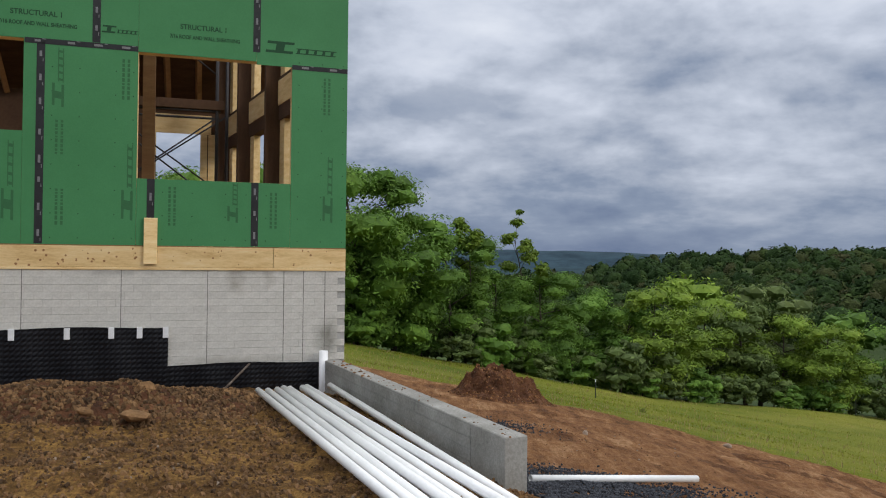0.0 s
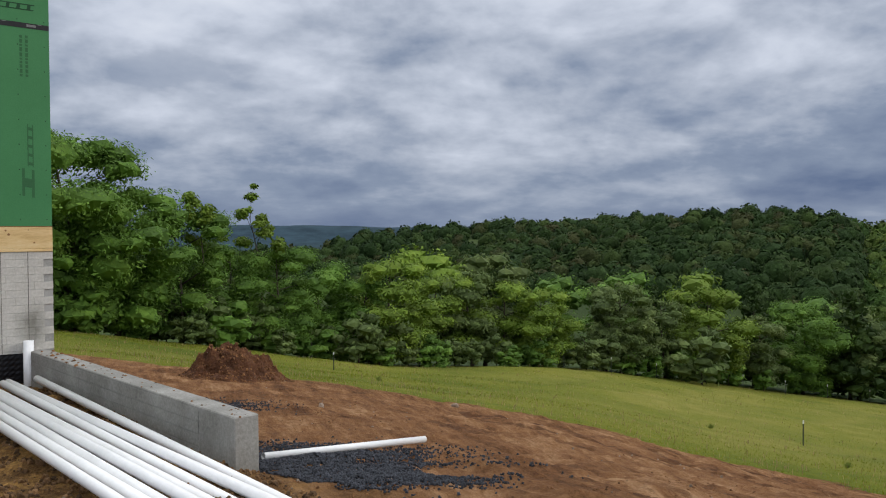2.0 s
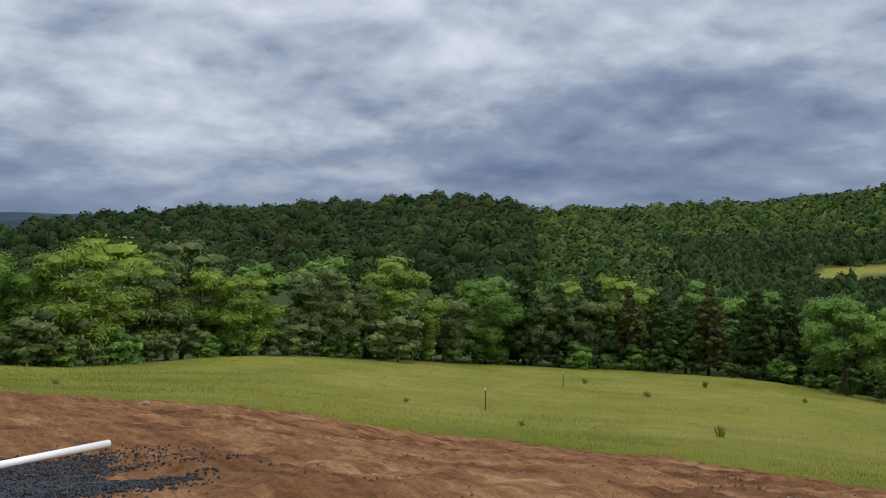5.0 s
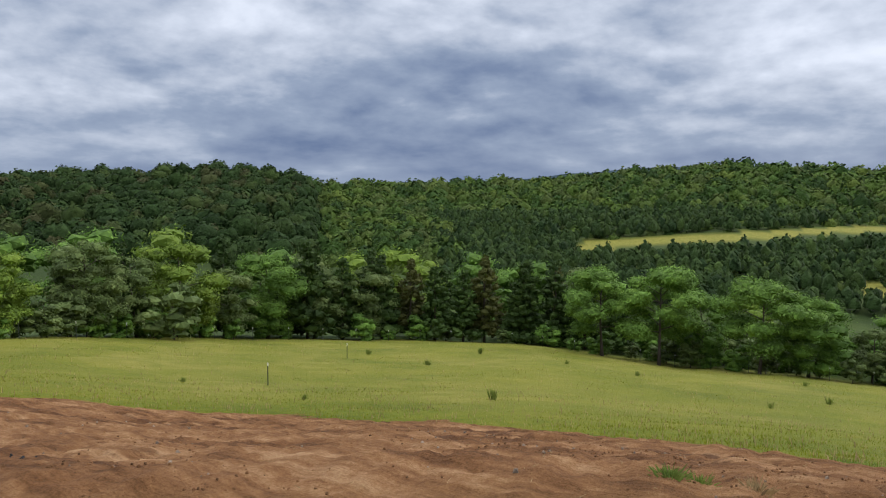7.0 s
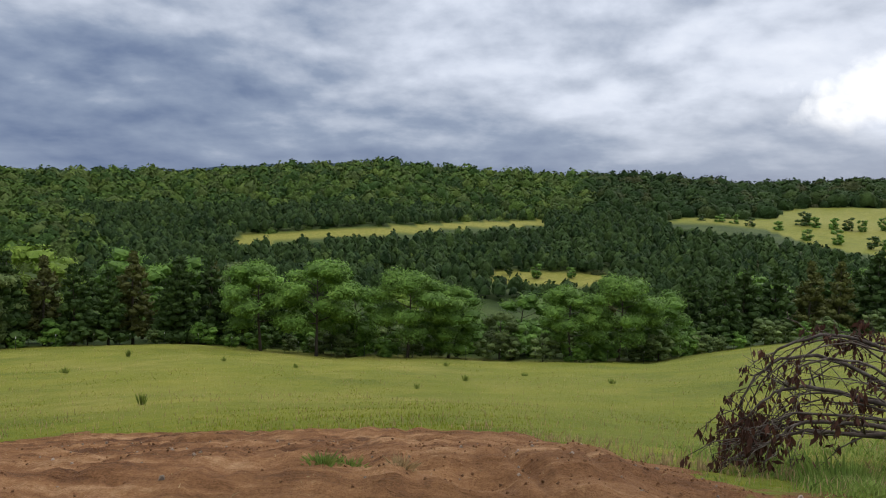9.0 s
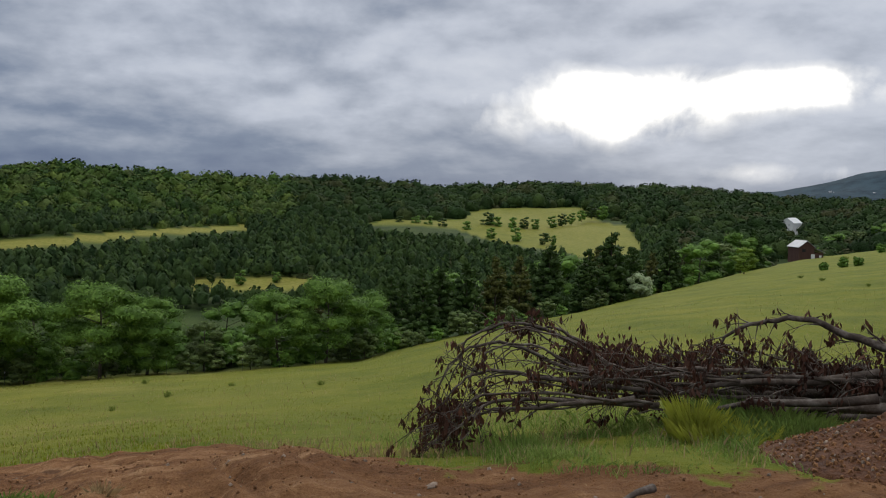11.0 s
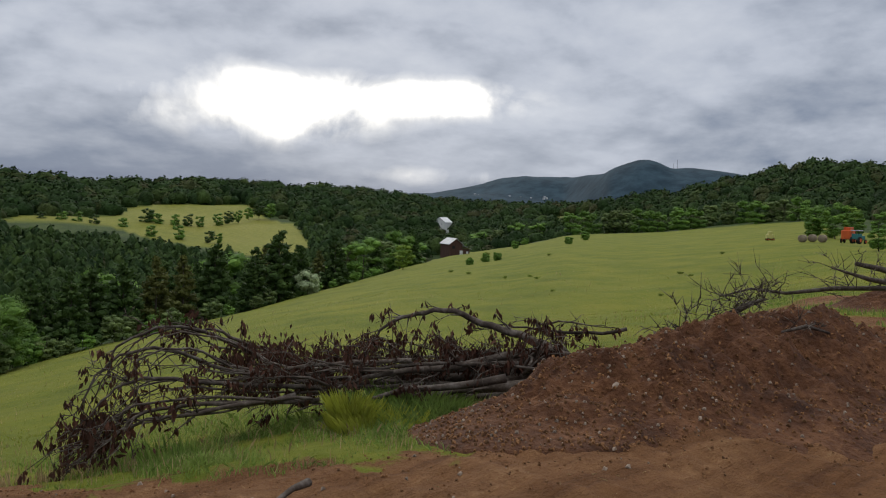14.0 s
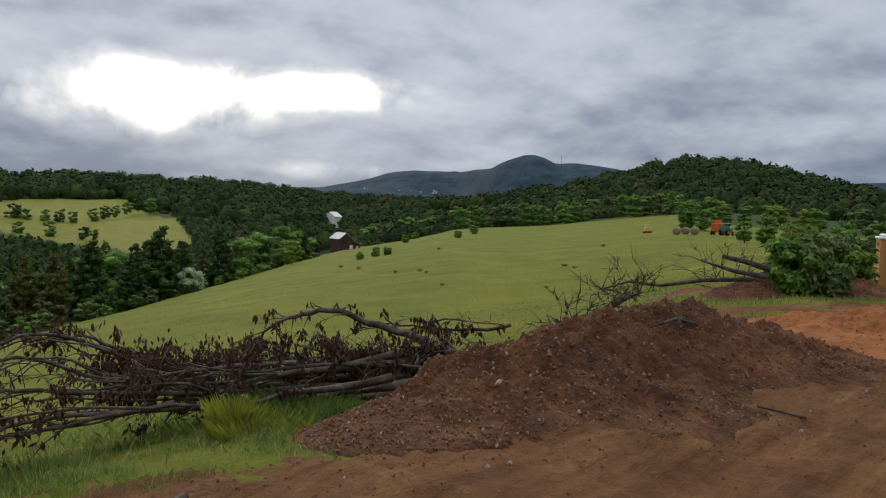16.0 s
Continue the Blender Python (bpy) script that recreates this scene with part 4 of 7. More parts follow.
# ---- the house under construction ----
HOUSE = Matrix.Rotation(radians(17.3), 4, "Z")  # x along the sheathed wall, y away from the eye
FRONT, CORNER, FAR_LEFT = 10.2, 1.835, -7.0
SILL_Z, ROW_Z, TOP_Z = 1.728, 4.10, 5.32
# brown timber; the dimness inside the house is part of this colour
M_SHADED_TIMBER = material("shaded_brown_timber", [(0.06, 0.03, 0.017), (0.11, 0.058, 0.032)], 2, 0.85, 0.2, stretch=(1, 5, 1))


def block_material():
    """Pale form-cast concrete with rust and damp stains, and darker strips along top and bottom."""
    m = material("form_cast_concrete", [(0.40, 0.385, 0.345), (0.57, 0.55, 0.505), (0.66, 0.64, 0.59)], 1.6, 0.9, 0.3, fine=35, obj=0.05)
    t = m.node_tree
    bs = next(n for n in t.nodes if n.type == "BSDF_PRINCIPLED")
    col = bs.inputs["Base Color"].links[0].from_socket
    pos = node(t, "ShaderNodeNewGeometry").outputs["Position"]
    n1 = node(t, "ShaderNodeTexNoise", {"Vector": pos, "Scale": 3.0, "Detail": 6.0, "Roughness": 0.65}).outputs["Fac"]
    # the wide, low entries darken strips below the sill and above the membrane
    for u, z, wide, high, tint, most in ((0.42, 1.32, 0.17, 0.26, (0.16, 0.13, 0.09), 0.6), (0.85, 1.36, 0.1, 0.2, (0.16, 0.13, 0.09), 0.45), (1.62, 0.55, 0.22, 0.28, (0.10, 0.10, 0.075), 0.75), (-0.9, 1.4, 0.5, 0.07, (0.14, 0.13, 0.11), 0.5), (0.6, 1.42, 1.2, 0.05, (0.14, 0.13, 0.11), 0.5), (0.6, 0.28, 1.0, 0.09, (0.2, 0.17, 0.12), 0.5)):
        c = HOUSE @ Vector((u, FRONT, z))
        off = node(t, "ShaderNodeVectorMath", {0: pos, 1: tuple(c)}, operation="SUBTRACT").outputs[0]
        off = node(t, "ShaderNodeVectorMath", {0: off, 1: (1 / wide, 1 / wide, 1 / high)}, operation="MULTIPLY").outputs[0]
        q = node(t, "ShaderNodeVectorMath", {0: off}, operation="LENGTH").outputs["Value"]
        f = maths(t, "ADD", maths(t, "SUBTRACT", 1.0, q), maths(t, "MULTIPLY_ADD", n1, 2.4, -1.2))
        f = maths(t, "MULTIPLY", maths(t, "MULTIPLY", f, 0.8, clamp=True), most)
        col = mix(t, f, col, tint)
    t.links.new(col, bs.inputs["Base Color"])
    return m


M_BLOCK = block_material()


def lettering(body, size, x, y, z, mat, parent, name="lettering", squash=1.0):
    """Flat printed words on the wall, left end at x, base line at z."""
    cu = bpy.data.curves.new(name, "FONT")
    cu.body, cu.size, cu.offset = body, size, 0.002
    ob = bpy.data.objects.new(name, cu)
    me = bpy.data.meshes.new_from_object(ob)
    bpy.data.objects.remove(ob)
    me.materials.append(mat)
    o = part(name, me, mat, parent)
    o.matrix_basis = Matrix.Translation((x, y, z)) @ Matrix.Rotation(radians(90), 4, "X") @ Matrix.Diagonal((squash, 1, 1, 1))
    return o


M_STAIN = material("dark_seam", [(0.12, 0.115, 0.10), (0.2, 0.19, 0.17)], 9, 0.9, 0.1)


def house():
    rng = random.Random(3)
    root = tagged(new("house"), "timber house under construction with green sheathing on a concrete foundation", "house")
    root.matrix_basis = HOUSE
    y0 = FRONT - 0.011

    def panel(u0, u1, z0, z1):
        return part("sheathing_panel", box(u0 + 0.0015, u1 - 0.0015, y0, FRONT, z0 + 0.0015, z1 - 0.0015), M_SHEATH, root)
    # lower row of upright panels, cut round the two window openings
    panel(CORNER - 0.727, CORNER, SILL_Z, 4.06)
    panel(0.66, CORNER - 0.727, SILL_Z, 2.55)
    panel(-0.585, 0.66, SILL_Z, 2.55)
    panel(-0.75, -0.585, SILL_Z, 2.55)
    panel(-1.825, -0.75, SILL_Z, 4.12)
    panel(-2.01, -1.825, SILL_Z, 4.15)
    panel(-3.25, -2.01, SILL_Z, 3.06)
    for k in range(3):
        panel(-3.25 - 1.22 * (k + 1), -3.25 - 1.22 * k, SILL_Z, 4.15)
    # upper row of lying panels
    panel(0.66, CORNER, 4.062, TOP_Z)
    panel(-0.75, 0.66, 4.10, TOP_Z)
    panel(-1.223, -0.75, 4.122, TOP_Z)
    panel(-3.25, -1.223, 4.152, TOP_Z)
    panel(-6.91, -3.25, 4.152, TOP_Z)
    for u0, u1 in ((-0.6, CORNER), (-3.0, -0.6), (-5.4, -3.0), (-6.91, -5.4)):
        panel(u0, u1, TOP_Z, 6.5)
    # flashing tape over the joints, with its grey print
    yt = y0 - 0.003

    def tape(u0, u1, z0, z1):
        t = part("flashing_tape", box(u0, u1, yt, y0 - 0.0005, z0, z1), M_TAPE, root, "black seam tape with grey print")
        up = (z1 - z0) > (u1 - u0)
        n = max(1, int(max(z1 - z0, u1 - u0) / 0.27))
        for i in range(n):
            f = (i + 0.5 + rng.uniform(-0.15, 0.15)) / n
            a, b = rng.uniform(0.03, 0.05), 0.012
            cu, cz = (u0 + u1) / 2, (z0 + z1) / 2
            if up:
                cz = z0 + (z1 - z0) * f
                part("print_mark", box(cu - 0.015, cu + 0.012, yt - 0.001, yt, cz - a, cz + a), M_GREY_INK, t)
                part("print_mark", box(cu + 0.02, cu + 0.028, yt - 0.001, yt, cz - a - 0.06, cz - a - 0.02), M_GREY_INK, t)
            else:
                cu = u0 + (u1 - u0) * f
                part("print_mark", box(cu - a, cu + a, yt - 0.001, yt, cz - 0.012, cz + 0.015), M_GREY_INK, t)
                part("print_mark", box(cu + a + 0.02, cu + a + 0.06, yt - 0.001, yt, cz + 0.02, cz + 0.028), M_GREY_INK, t)
    tape(-1.87, -1.78, SILL_Z + 0.01, 4.12)
    tape(-0.63, -0.54, 2.07, 2.548)
    tape(0.615, 0.705, SILL_Z + 0.01, 2.548)
    tape(-2.0, -0.755, 4.10, 4.165)
    tape(1.11, CORNER - 0.002, 4.035, 4.095)
    tape(-1.27, -1.18, 4.17, 5.3)
    tape(0.615, 0.705, 4.22, 5.3)
    # printed words; makers' marks as plain shapes
    for u in (-2.16, -0.27):
        lettering("STRUCTURAL 1", 0.088, u, y0 - 0.002, 4.43, M_INK, root, squash=0.93)
        lettering("7/16 ROOF AND WALL SHEATHING", 0.066, u - 0.12, y0 - 0.002, 4.31, M_INK, root, squash=0.80)

    def mark(u, z, length, high, upright):
        bm = bmesh.new()
        add_box(bm, 0, 0.38 * length, 0, 0.001, 0.78 * high, high)
        add_box(bm, 0, 0.38 * length, 0, 0.001, 0, 0.22 * high)
        add_box(bm, 0.13 * length, 0.25 * length, 0, 0.001, 0.22 * high, 0.78 * high)
        add_box(bm, 0.42 * length, length, 0, 0.001, 0.05 * high, 0.13 * high)
        add_box(bm, 0.42 * length, length, 0, 0.001, 0.45 * high, 0.53 * high)
        for i in range(5):
            add_box(bm, (0.44 + 0.12 * i) * length, (0.48 + 0.12 * i) * length, 0, 0.001, 0.13 * high, 0.45 * high)
        sh = Matrix(((1, 0, 0.18, 0), (0, 1, 0, 0), (0, 0, 1, 0), (0, 0, 0, 1)))
        bmesh.ops.transform(bm, matrix=sh, verts=bm.verts)
        o = part("printed_mark", bm, M_FAINT_INK if upright else M_INK, root)
        o.matrix_basis = Matrix.Translation((u, y0 - 0.002, z)) @ (Matrix.Rotation(radians(-90), 4, "Y") if upright else Matrix.Identity(4))
    mark(0.77, 4.235, 0.9, 0.15, False)
    mark(-1.17, 4.30, 0.40, 0.09, False)
    for u, z, l in ((-2.09, 2.0, 0.93), (-0.79, 2.03, 0.92), (0.455, 2.03, 0.5), (1.655, 2.06, 0.85), (-1.57, 3.36, 0.7)):
        mark(u, z, l, 0.13, True)

    def bars(u, z0, z1):
        bm = bmesh.new()
        z = z0
        while z < z1:
            h = rng.uniform(0.02, 0.05)
            for k in range(2):
                add_box(bm, u + k * 0.06, u + k * 0.06 + 0.028, 0, 0.001, z, z + h)
            z += h + 0.014
        o = part("printed_bars", bm, M_FAINT_INK, root)
        o.matrix_basis = Matrix.Translation((0, y0 - 0.002, 0))
    for u, z0, z1 in ((-0.93, 3.5, 3.98), (1.52, 3.47, 3.94), (-1.66, 2.8, 3.18), (-1.65, 1.96, 2.4), (-0.38, 1.98, 2.45), (0.85, 1.97, 2.43)):
        bars(u, z0, z1)
    # nail dots in lines
    bm = bmesh.new()
    for u in (-1.7, -1.4, -1.0, -0.8, -0.45, -0.1, 0.3, 0.55, 0.8, 1.2, 1.5, 1.78):
        for k in range(9):
            z = SILL_Z + 0.08 + 0.29 * k
            if -0.8 < u < 1.12 and z > 2.5:
                continue
            add_box(bm, u - 0.006, u + 0.006, y0 - 0.0015, y0 - 0.0005, z - 0.006, z + 0.006)
    part("nail_heads", bm, M_INK, root)
    # rim board and sill plate
    for a, b in ((-7.0, -2.9), (-2.895, 0.9), (0.905, CORNER)):
        part("rim_board", box(a, b, FRONT - 0.018, FRONT + 0.02, 1.465, SILL_Z - 0.012, 0.003), M_LUMBER, root, "fresh yellow lumber rim board")
    part("red_sill_seal", box(FAR_LEFT, CORNER, FRONT - 0.014, FRONT + 0.02, SILL_Z - 0.012, SILL_Z), M_LUMBER_DARK, root)
    part("sill_plate", box(FAR_LEFT, CORNER, FRONT - 0.022, FRONT + 0.12, 1.43, 1.463, 0.003), M_LUMBER, root)
    part("lumber_block", box(-0.655, -0.50, FRONT - 0.062, FRONT - 0.02, 1.50, 2.067, 0.004), M_LUMBER, root, "upright yellow lumber offcut")
    bm = bmesh.new()
    for i in range(60):
        u, z = rng.uniform(-2.6, 1.8), rng.uniform(1.48, 1.7)
        bmesh.ops.create_circle(bm, cap_ends=True, radius=rng.uniform(0.004, 0.016), segments=8, matrix=Matrix.Translation((u, FRONT - 0.0195, z)) @ Matrix.Rotation(radians(90), 4, "X"))
    part("knots", bm, M_LUMBER_DARK, root)
    # foundation: core, then courses of form-textured blocks
    part("foundation_core", box(FAR_LEFT, CORNER, FRONT + 0.004, FRONT + 0.25, -0.9, 1.43), M_CONCRETE, root)
    # studs round the openings
    for u0, u1, z0, z1 in ((-0.79, -0.75, 1.75, 4.1), (1.108, 1.148, 1.75, 4.1), (-0.79, 1.148, 2.51, 2.55), (-0.79, 1.148, 4.10, 4.3), (-2.0, -1.96, 1.75, 4.15), (-3.3, -3.26, 1.75, 4.15), (-3.3, -1.96, 3.02, 3.06), (-3.3, -1.96, 4.15, 4.3)):
        part("stud", box(u0, u1, FRONT + 0.002, FRONT + 0.14, z0, z1), M_LUMBER, root)
    k = FAR_LEFT
    while k < CORNER:
        if not (-0.85 < k < 1.2 or -3.35 < k < -1.9):
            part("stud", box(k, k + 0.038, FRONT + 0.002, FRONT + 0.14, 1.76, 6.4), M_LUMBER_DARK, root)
        k += 0.406
    SIDE_POSTS = (0.35, 2.4, 4.4, 6.2)
    # slanting side wall of posts and beams, open to the sky
    A, B = Vector((1.60, 10.36)), Vector((0.36, 17.5))
    d = (B - A).normalized()
    side = Matrix(((d.x, -d.y, 0, A.x), (d.y, d.x, 0, A.y), (0, 0, 1, 0), (0, 0, 0, 1)))

    def on_side(name, s0, s1, w0, w1, z0, z1, mat):
        o = part(name, box(s0, s1, w0, w1, z0, z1, 0.003), mat, root)
        o.matrix_basis = side
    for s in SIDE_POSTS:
        on_side("post", s, s + 0.10, -0.03, 0.22, 1.75, 6.3, M_SHADED_TIMBER)
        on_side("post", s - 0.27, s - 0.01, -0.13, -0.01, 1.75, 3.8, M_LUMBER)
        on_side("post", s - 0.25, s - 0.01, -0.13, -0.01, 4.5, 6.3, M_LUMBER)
    on_side("beam", 0, 7.2, -0.15, 0.01, 3.8, 4.04, M_SHADED_TIMBER)
    on_side("beam", 0, 7.2, -0.15, 0.01, 4.44, 4.5, M_SHADED_TIMBER)
    on_side("stud_band", 0, 7.2, 0.012, 0.024, 4.04, 4.44, M_LUMBER)
    s = 0.2
    while s < 7.1:
        on_side("stud", s, s + 0.035, -0.13, 0.02, 4.04, 4.44, M_LUMBER_DARK)
        s += 0.3
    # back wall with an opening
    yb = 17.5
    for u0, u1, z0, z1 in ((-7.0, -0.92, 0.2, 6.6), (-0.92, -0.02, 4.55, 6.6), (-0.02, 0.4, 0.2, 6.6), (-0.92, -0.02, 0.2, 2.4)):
        part("back_wall", box(u0, u1, yb, yb + 0.15, z0, z1), M_SHADED_TIMBER, root)
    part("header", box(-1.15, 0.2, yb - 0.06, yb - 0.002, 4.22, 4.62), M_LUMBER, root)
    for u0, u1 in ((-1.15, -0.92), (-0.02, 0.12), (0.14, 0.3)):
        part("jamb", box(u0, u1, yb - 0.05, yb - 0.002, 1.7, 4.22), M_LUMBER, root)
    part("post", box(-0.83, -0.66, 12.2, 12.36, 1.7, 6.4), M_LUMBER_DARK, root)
    # underside of the roof with rafters
    bm = bmesh.new()
    for i, (ya, za, yb2, zb) in enumerate(((13.9, 7.4, 17.8, 4.75),)):
        v = [bm.verts.new(p) for p in ((-7.1, ya, za), (1.9, ya, za), (1.9, yb2, zb), (-7.1, yb2, zb), (-7.1, ya, za + 0.1), (1.9, ya, za + 0.1), (1.9, yb2, zb + 0.1), (-7.1, yb2, zb + 0.1))]
        for f in ((0, 1, 2, 3), (7, 6, 5, 4), (0, 4, 5, 1), (1, 5, 6, 2), (2, 6, 7, 3), (3, 7, 4, 0)):
            bm.faces.new([v[q] for q in f])
    part("roof", bm, M_SHADED_TIMBER, root, "brown roof boards on rafters")
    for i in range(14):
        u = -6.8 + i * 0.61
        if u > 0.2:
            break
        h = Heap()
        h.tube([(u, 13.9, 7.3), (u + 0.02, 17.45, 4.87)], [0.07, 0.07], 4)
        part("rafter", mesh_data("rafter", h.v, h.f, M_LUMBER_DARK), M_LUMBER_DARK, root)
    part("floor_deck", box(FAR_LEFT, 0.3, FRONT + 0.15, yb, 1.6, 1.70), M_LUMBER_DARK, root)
    part("end_wall", box(FAR_LEFT - 0.15, FAR_LEFT, FRONT, yb + 0.15, -0.8, 4.0), M_SHADED_TIMBER, root)
    # courses of brick-textured form blocks, with the joints of the forms
    bm = bmesh.new()
    add_box(bm, -0.0996, 0.0996, 0, 0.012, 0, 0.0868, 0.0012)
    me = bpy.data.meshes.new("block")
    bm.to_mesh(me)
    bm.free()
    me.materials.append(M_BLOCK)
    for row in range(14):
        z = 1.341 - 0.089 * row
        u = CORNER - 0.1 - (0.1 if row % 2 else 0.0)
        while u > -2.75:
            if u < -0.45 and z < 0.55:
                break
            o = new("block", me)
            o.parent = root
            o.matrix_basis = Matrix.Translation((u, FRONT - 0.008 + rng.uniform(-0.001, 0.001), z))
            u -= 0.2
    for u in (-1.99, -0.905, 0.10, 1.04, 1.29, 1.57):
        part("form_seam", box(u - 0.0035, u + 0.0035, FRONT - 0.0105, FRONT - 0.006, 0.22 if u > -0.4 else 0.7, 1.43), M_STAIN, root, "dark seam between forms")
    return root


house()


M_WHITE_CLIP = material("white_plastic_clip", [(0.6, 0.6, 0.6), (0.75, 0.75, 0.75)], 8, 0.5, 0.05)


def membrane():
    """Dimpled black sheet hung on the foundation, with clips along its top."""
    root = tagged(new("drainage_membrane"), "black dimpled waterproofing sheet clipped to the foundation", "membrane")
    root.matrix_basis = HOUSE
    for u0, u1, z0, z1, yo in ((-6.9, -0.356, -0.5, 0.733, 0.03), (-0.40, 1.5, -0.5, 0.262, 0.022)):
        nu, nz = int((u1 - u0) / 0.03), int((z1 - z0) / 0.03)
        verts, faces = [], []
        for i in range(nu + 1):
            for j in range(nz + 1):
                u, z = u0 + (u1 - u0) * i / nu, z0 + (z1 - z0) * j / nz
                sag = 0.02 * math.sin(u * 5.1) * (1 - j / nz) + 0.012 * math.sin(u * 13 + z * 4)
                top = 0.012 * math.sin(u * 3.3) * (j == nz)
                verts.append((u, FRONT - yo - sag * 0.6 - 0.02 - 0.006 * ((i % 2) * (j % 2)), z + top))
        for i in range(nu):
            for j in range(nz):
                a = i * (nz + 1) + j
                faces.append((a, a + nz + 1, a + nz + 2, a + 1))
        o = part("sheet", mesh_data("sheet", verts, faces, M_MEMBRANE), M_MEMBRANE, root)
        sol = o.modifiers.new("thick", "SOLIDIFY")
        sol.thickness, sol.offset = 0.004, 1
    for u in (-2.077, -1.488, -1.002, -0.683, -0.385, -2.7, -3.3):
        part("clip", box(u - 0.032, u + 0.032, FRONT - 0.085, FRONT - 0.02, 0.60, 0.735, 0.004), M_WHITE_CLIP, root, "pale galvanised clip")
    return root


membrane()


def scaffold():
    root = tagged(new("scaffold"), "dark steel scaffold with a plank inside the house", "scaffold")
    root.matrix_basis = HOUSE

    def bar(name, a, b, r=0.021):
        part(name, mesh_data(name, *tube_arrays([a, b], [r, r], 8), M_STEEL, True), M_STEEL, root)
    for u, y in ((0.24, 13.4), (0.42, 14.1), (-1.6, 13.4), (-1.55, 14.1)):
        bar("upright", (u, y, 1.70), (u, y, 6.0), 0.028)
    for z0, z1 in ((2.5, 3.9), (3.9, 2.5)):
        bar("brace", (-1.6, 13.4, z0), (0.24, 13.4, z1), 0.014)
        bar("brace", (-1.55, 14.1, z0 + 0.15), (0.42, 14.1, z1 + 0.15), 0.014)
    bar("brace", (-1.6, 13.4, 6.0), (0.24, 13.4, 4.6), 0.014)
    for y in (13.4, 14.1):
        bar("rail", (-1.6, y, 4.0), (0.3, y, 4.0))
    part("plank", box(-1.8, 0.36, 13.35, 13.7, 4.02, 4.17, 0.004), M_SHADED_TIMBER, root, "grey-brown walk plank")


scaffold()


def retaining_wall():
    """Low concrete wall that runs out from the corner of the house."""
    d = WALL_B - WALL_A
    ang = math.atan2(d.y, d.x)
    length = d.length
    root = tagged(new("retaining_wall"), "low grey poured concrete wall beside the pipes", "wall")
    root.matrix_basis = Matrix.Translation((WALL_A.x, WALL_A.y, 0)) @ Matrix.Rotation(ang, 4, "Z")
    bm = box(-0.1, length, -0.1, 0.1, -0.9, 0.28, 0.008)
    part("core", bm, M_PLAIN_CONC, root)
    # board-form courses on the inner face
    for row in range(5):
        z = 0.255 - 0.098 * row
        part("form_course", box(0, length - 0.55, -0.106, -0.101, z - 0.09, z, 0.002), M_PLAIN_CONC, root)
    rng = random.Random(8)
    h = Heap()
    for i in range(60):
        x, y = rng.uniform(0, length), rng.uniform(-0.09, 0.09)
        r = rng.uniform(0.005, 0.018) * (1.6 if x < 1.5 else 0.8)
        h.tube([(x, y, 0.279), (x + r * 0.3, y, 0.279 + r * 0.6)], [r, r * 0.5], 5)
    part("crumbs", mesh_data("crumbs", h.v, h.f, M_CLOD), M_CLOD, root)


retaining_wall()


def pipe_data(length, radius, wall=0.005):
    """A hollow pipe along x with open ends."""
    n = 20
    rings = ((0, radius), (length, radius), (length, radius - wall), (length - 0.4, radius - wall), (0.4, radius - wall), (0, radius - wall))
    v, f = [], []
    for x, r in rings:
        for k in range(n):
            a = 2 * math.pi * k / n
            v.append((x, math.cos(a) * r, math.sin(a) * r))
    for i in (0, 1, 2, 4, 5):
        j = (i + 1) % 6
        for k in range(n):
            k2 = (k + 1) % n
            f.append((i * n + k, i * n + k2, j * n + k2, j * n + k))
    me = mesh_data("pipe", v, f, M_PVC, True)
    return me


def lay_pipe(name, a, b, radius, label, group=""):
    a, b = Vector(a), Vector(b)
    d = b - a
    ob = tagged(new(name, pipe_data(d.length, radius)), label, "pipe", group)
    ob.matrix_basis = Matrix.Translation(a) @ d.to_track_quat("X", "Z").to_matrix().to_4x4()
    return ob


def pipes():
    rng = random.Random(2)
    g = "pipes stacked by the wall"
    lab = "long white plastic pipe lying in a loose stack"
    far = [(-2.12, 9.05), (-2.02, 9.12), (-1.93, 9.2), (-1.88, 9.32), (-1.80, 9.28), (-1.66, 9.36), (-1.62, 9.42), (-1.36, 9.55)]
    for i, (x, y) in enumerate(far):
        nx, ny = 0.39 + i * 0.095 + rng.uniform(-0.02, 0.02), 3.5 + i * 0.065
        up = 0.05 if i in (3, 6) else 0.0
        za, zb = land_at(x, y) + 0.06 + up * 0.8, max(land_at(nx, ny), -0.1) + 0.045 + up
        lay_pipe("drain_pipe", (x, y, max(za, 0.04)), (nx, ny, zb), 0.038, lab, g)
    # standpipe at the corner, and one lying half buried in the gravel
    p = HOUSE @ Vector((1.545, FRONT - 0.12, 0))
    o = lay_pipe("stand_pipe", (p.x, p.y, -0.4), (p.x, p.y, 0.40), 0.057, "short white plastic standpipe at the foundation corner")
    a, b = spot(6.6, 6.6, 0.045), spot(18.2, 7.75, 0.03)
    lay_pipe("drain_pipe", (a.x, a.y, a.z), (b.x, b.y, b.z + 0.05), 0.032, "white plastic pipe half buried in dark gravel")


pipes()


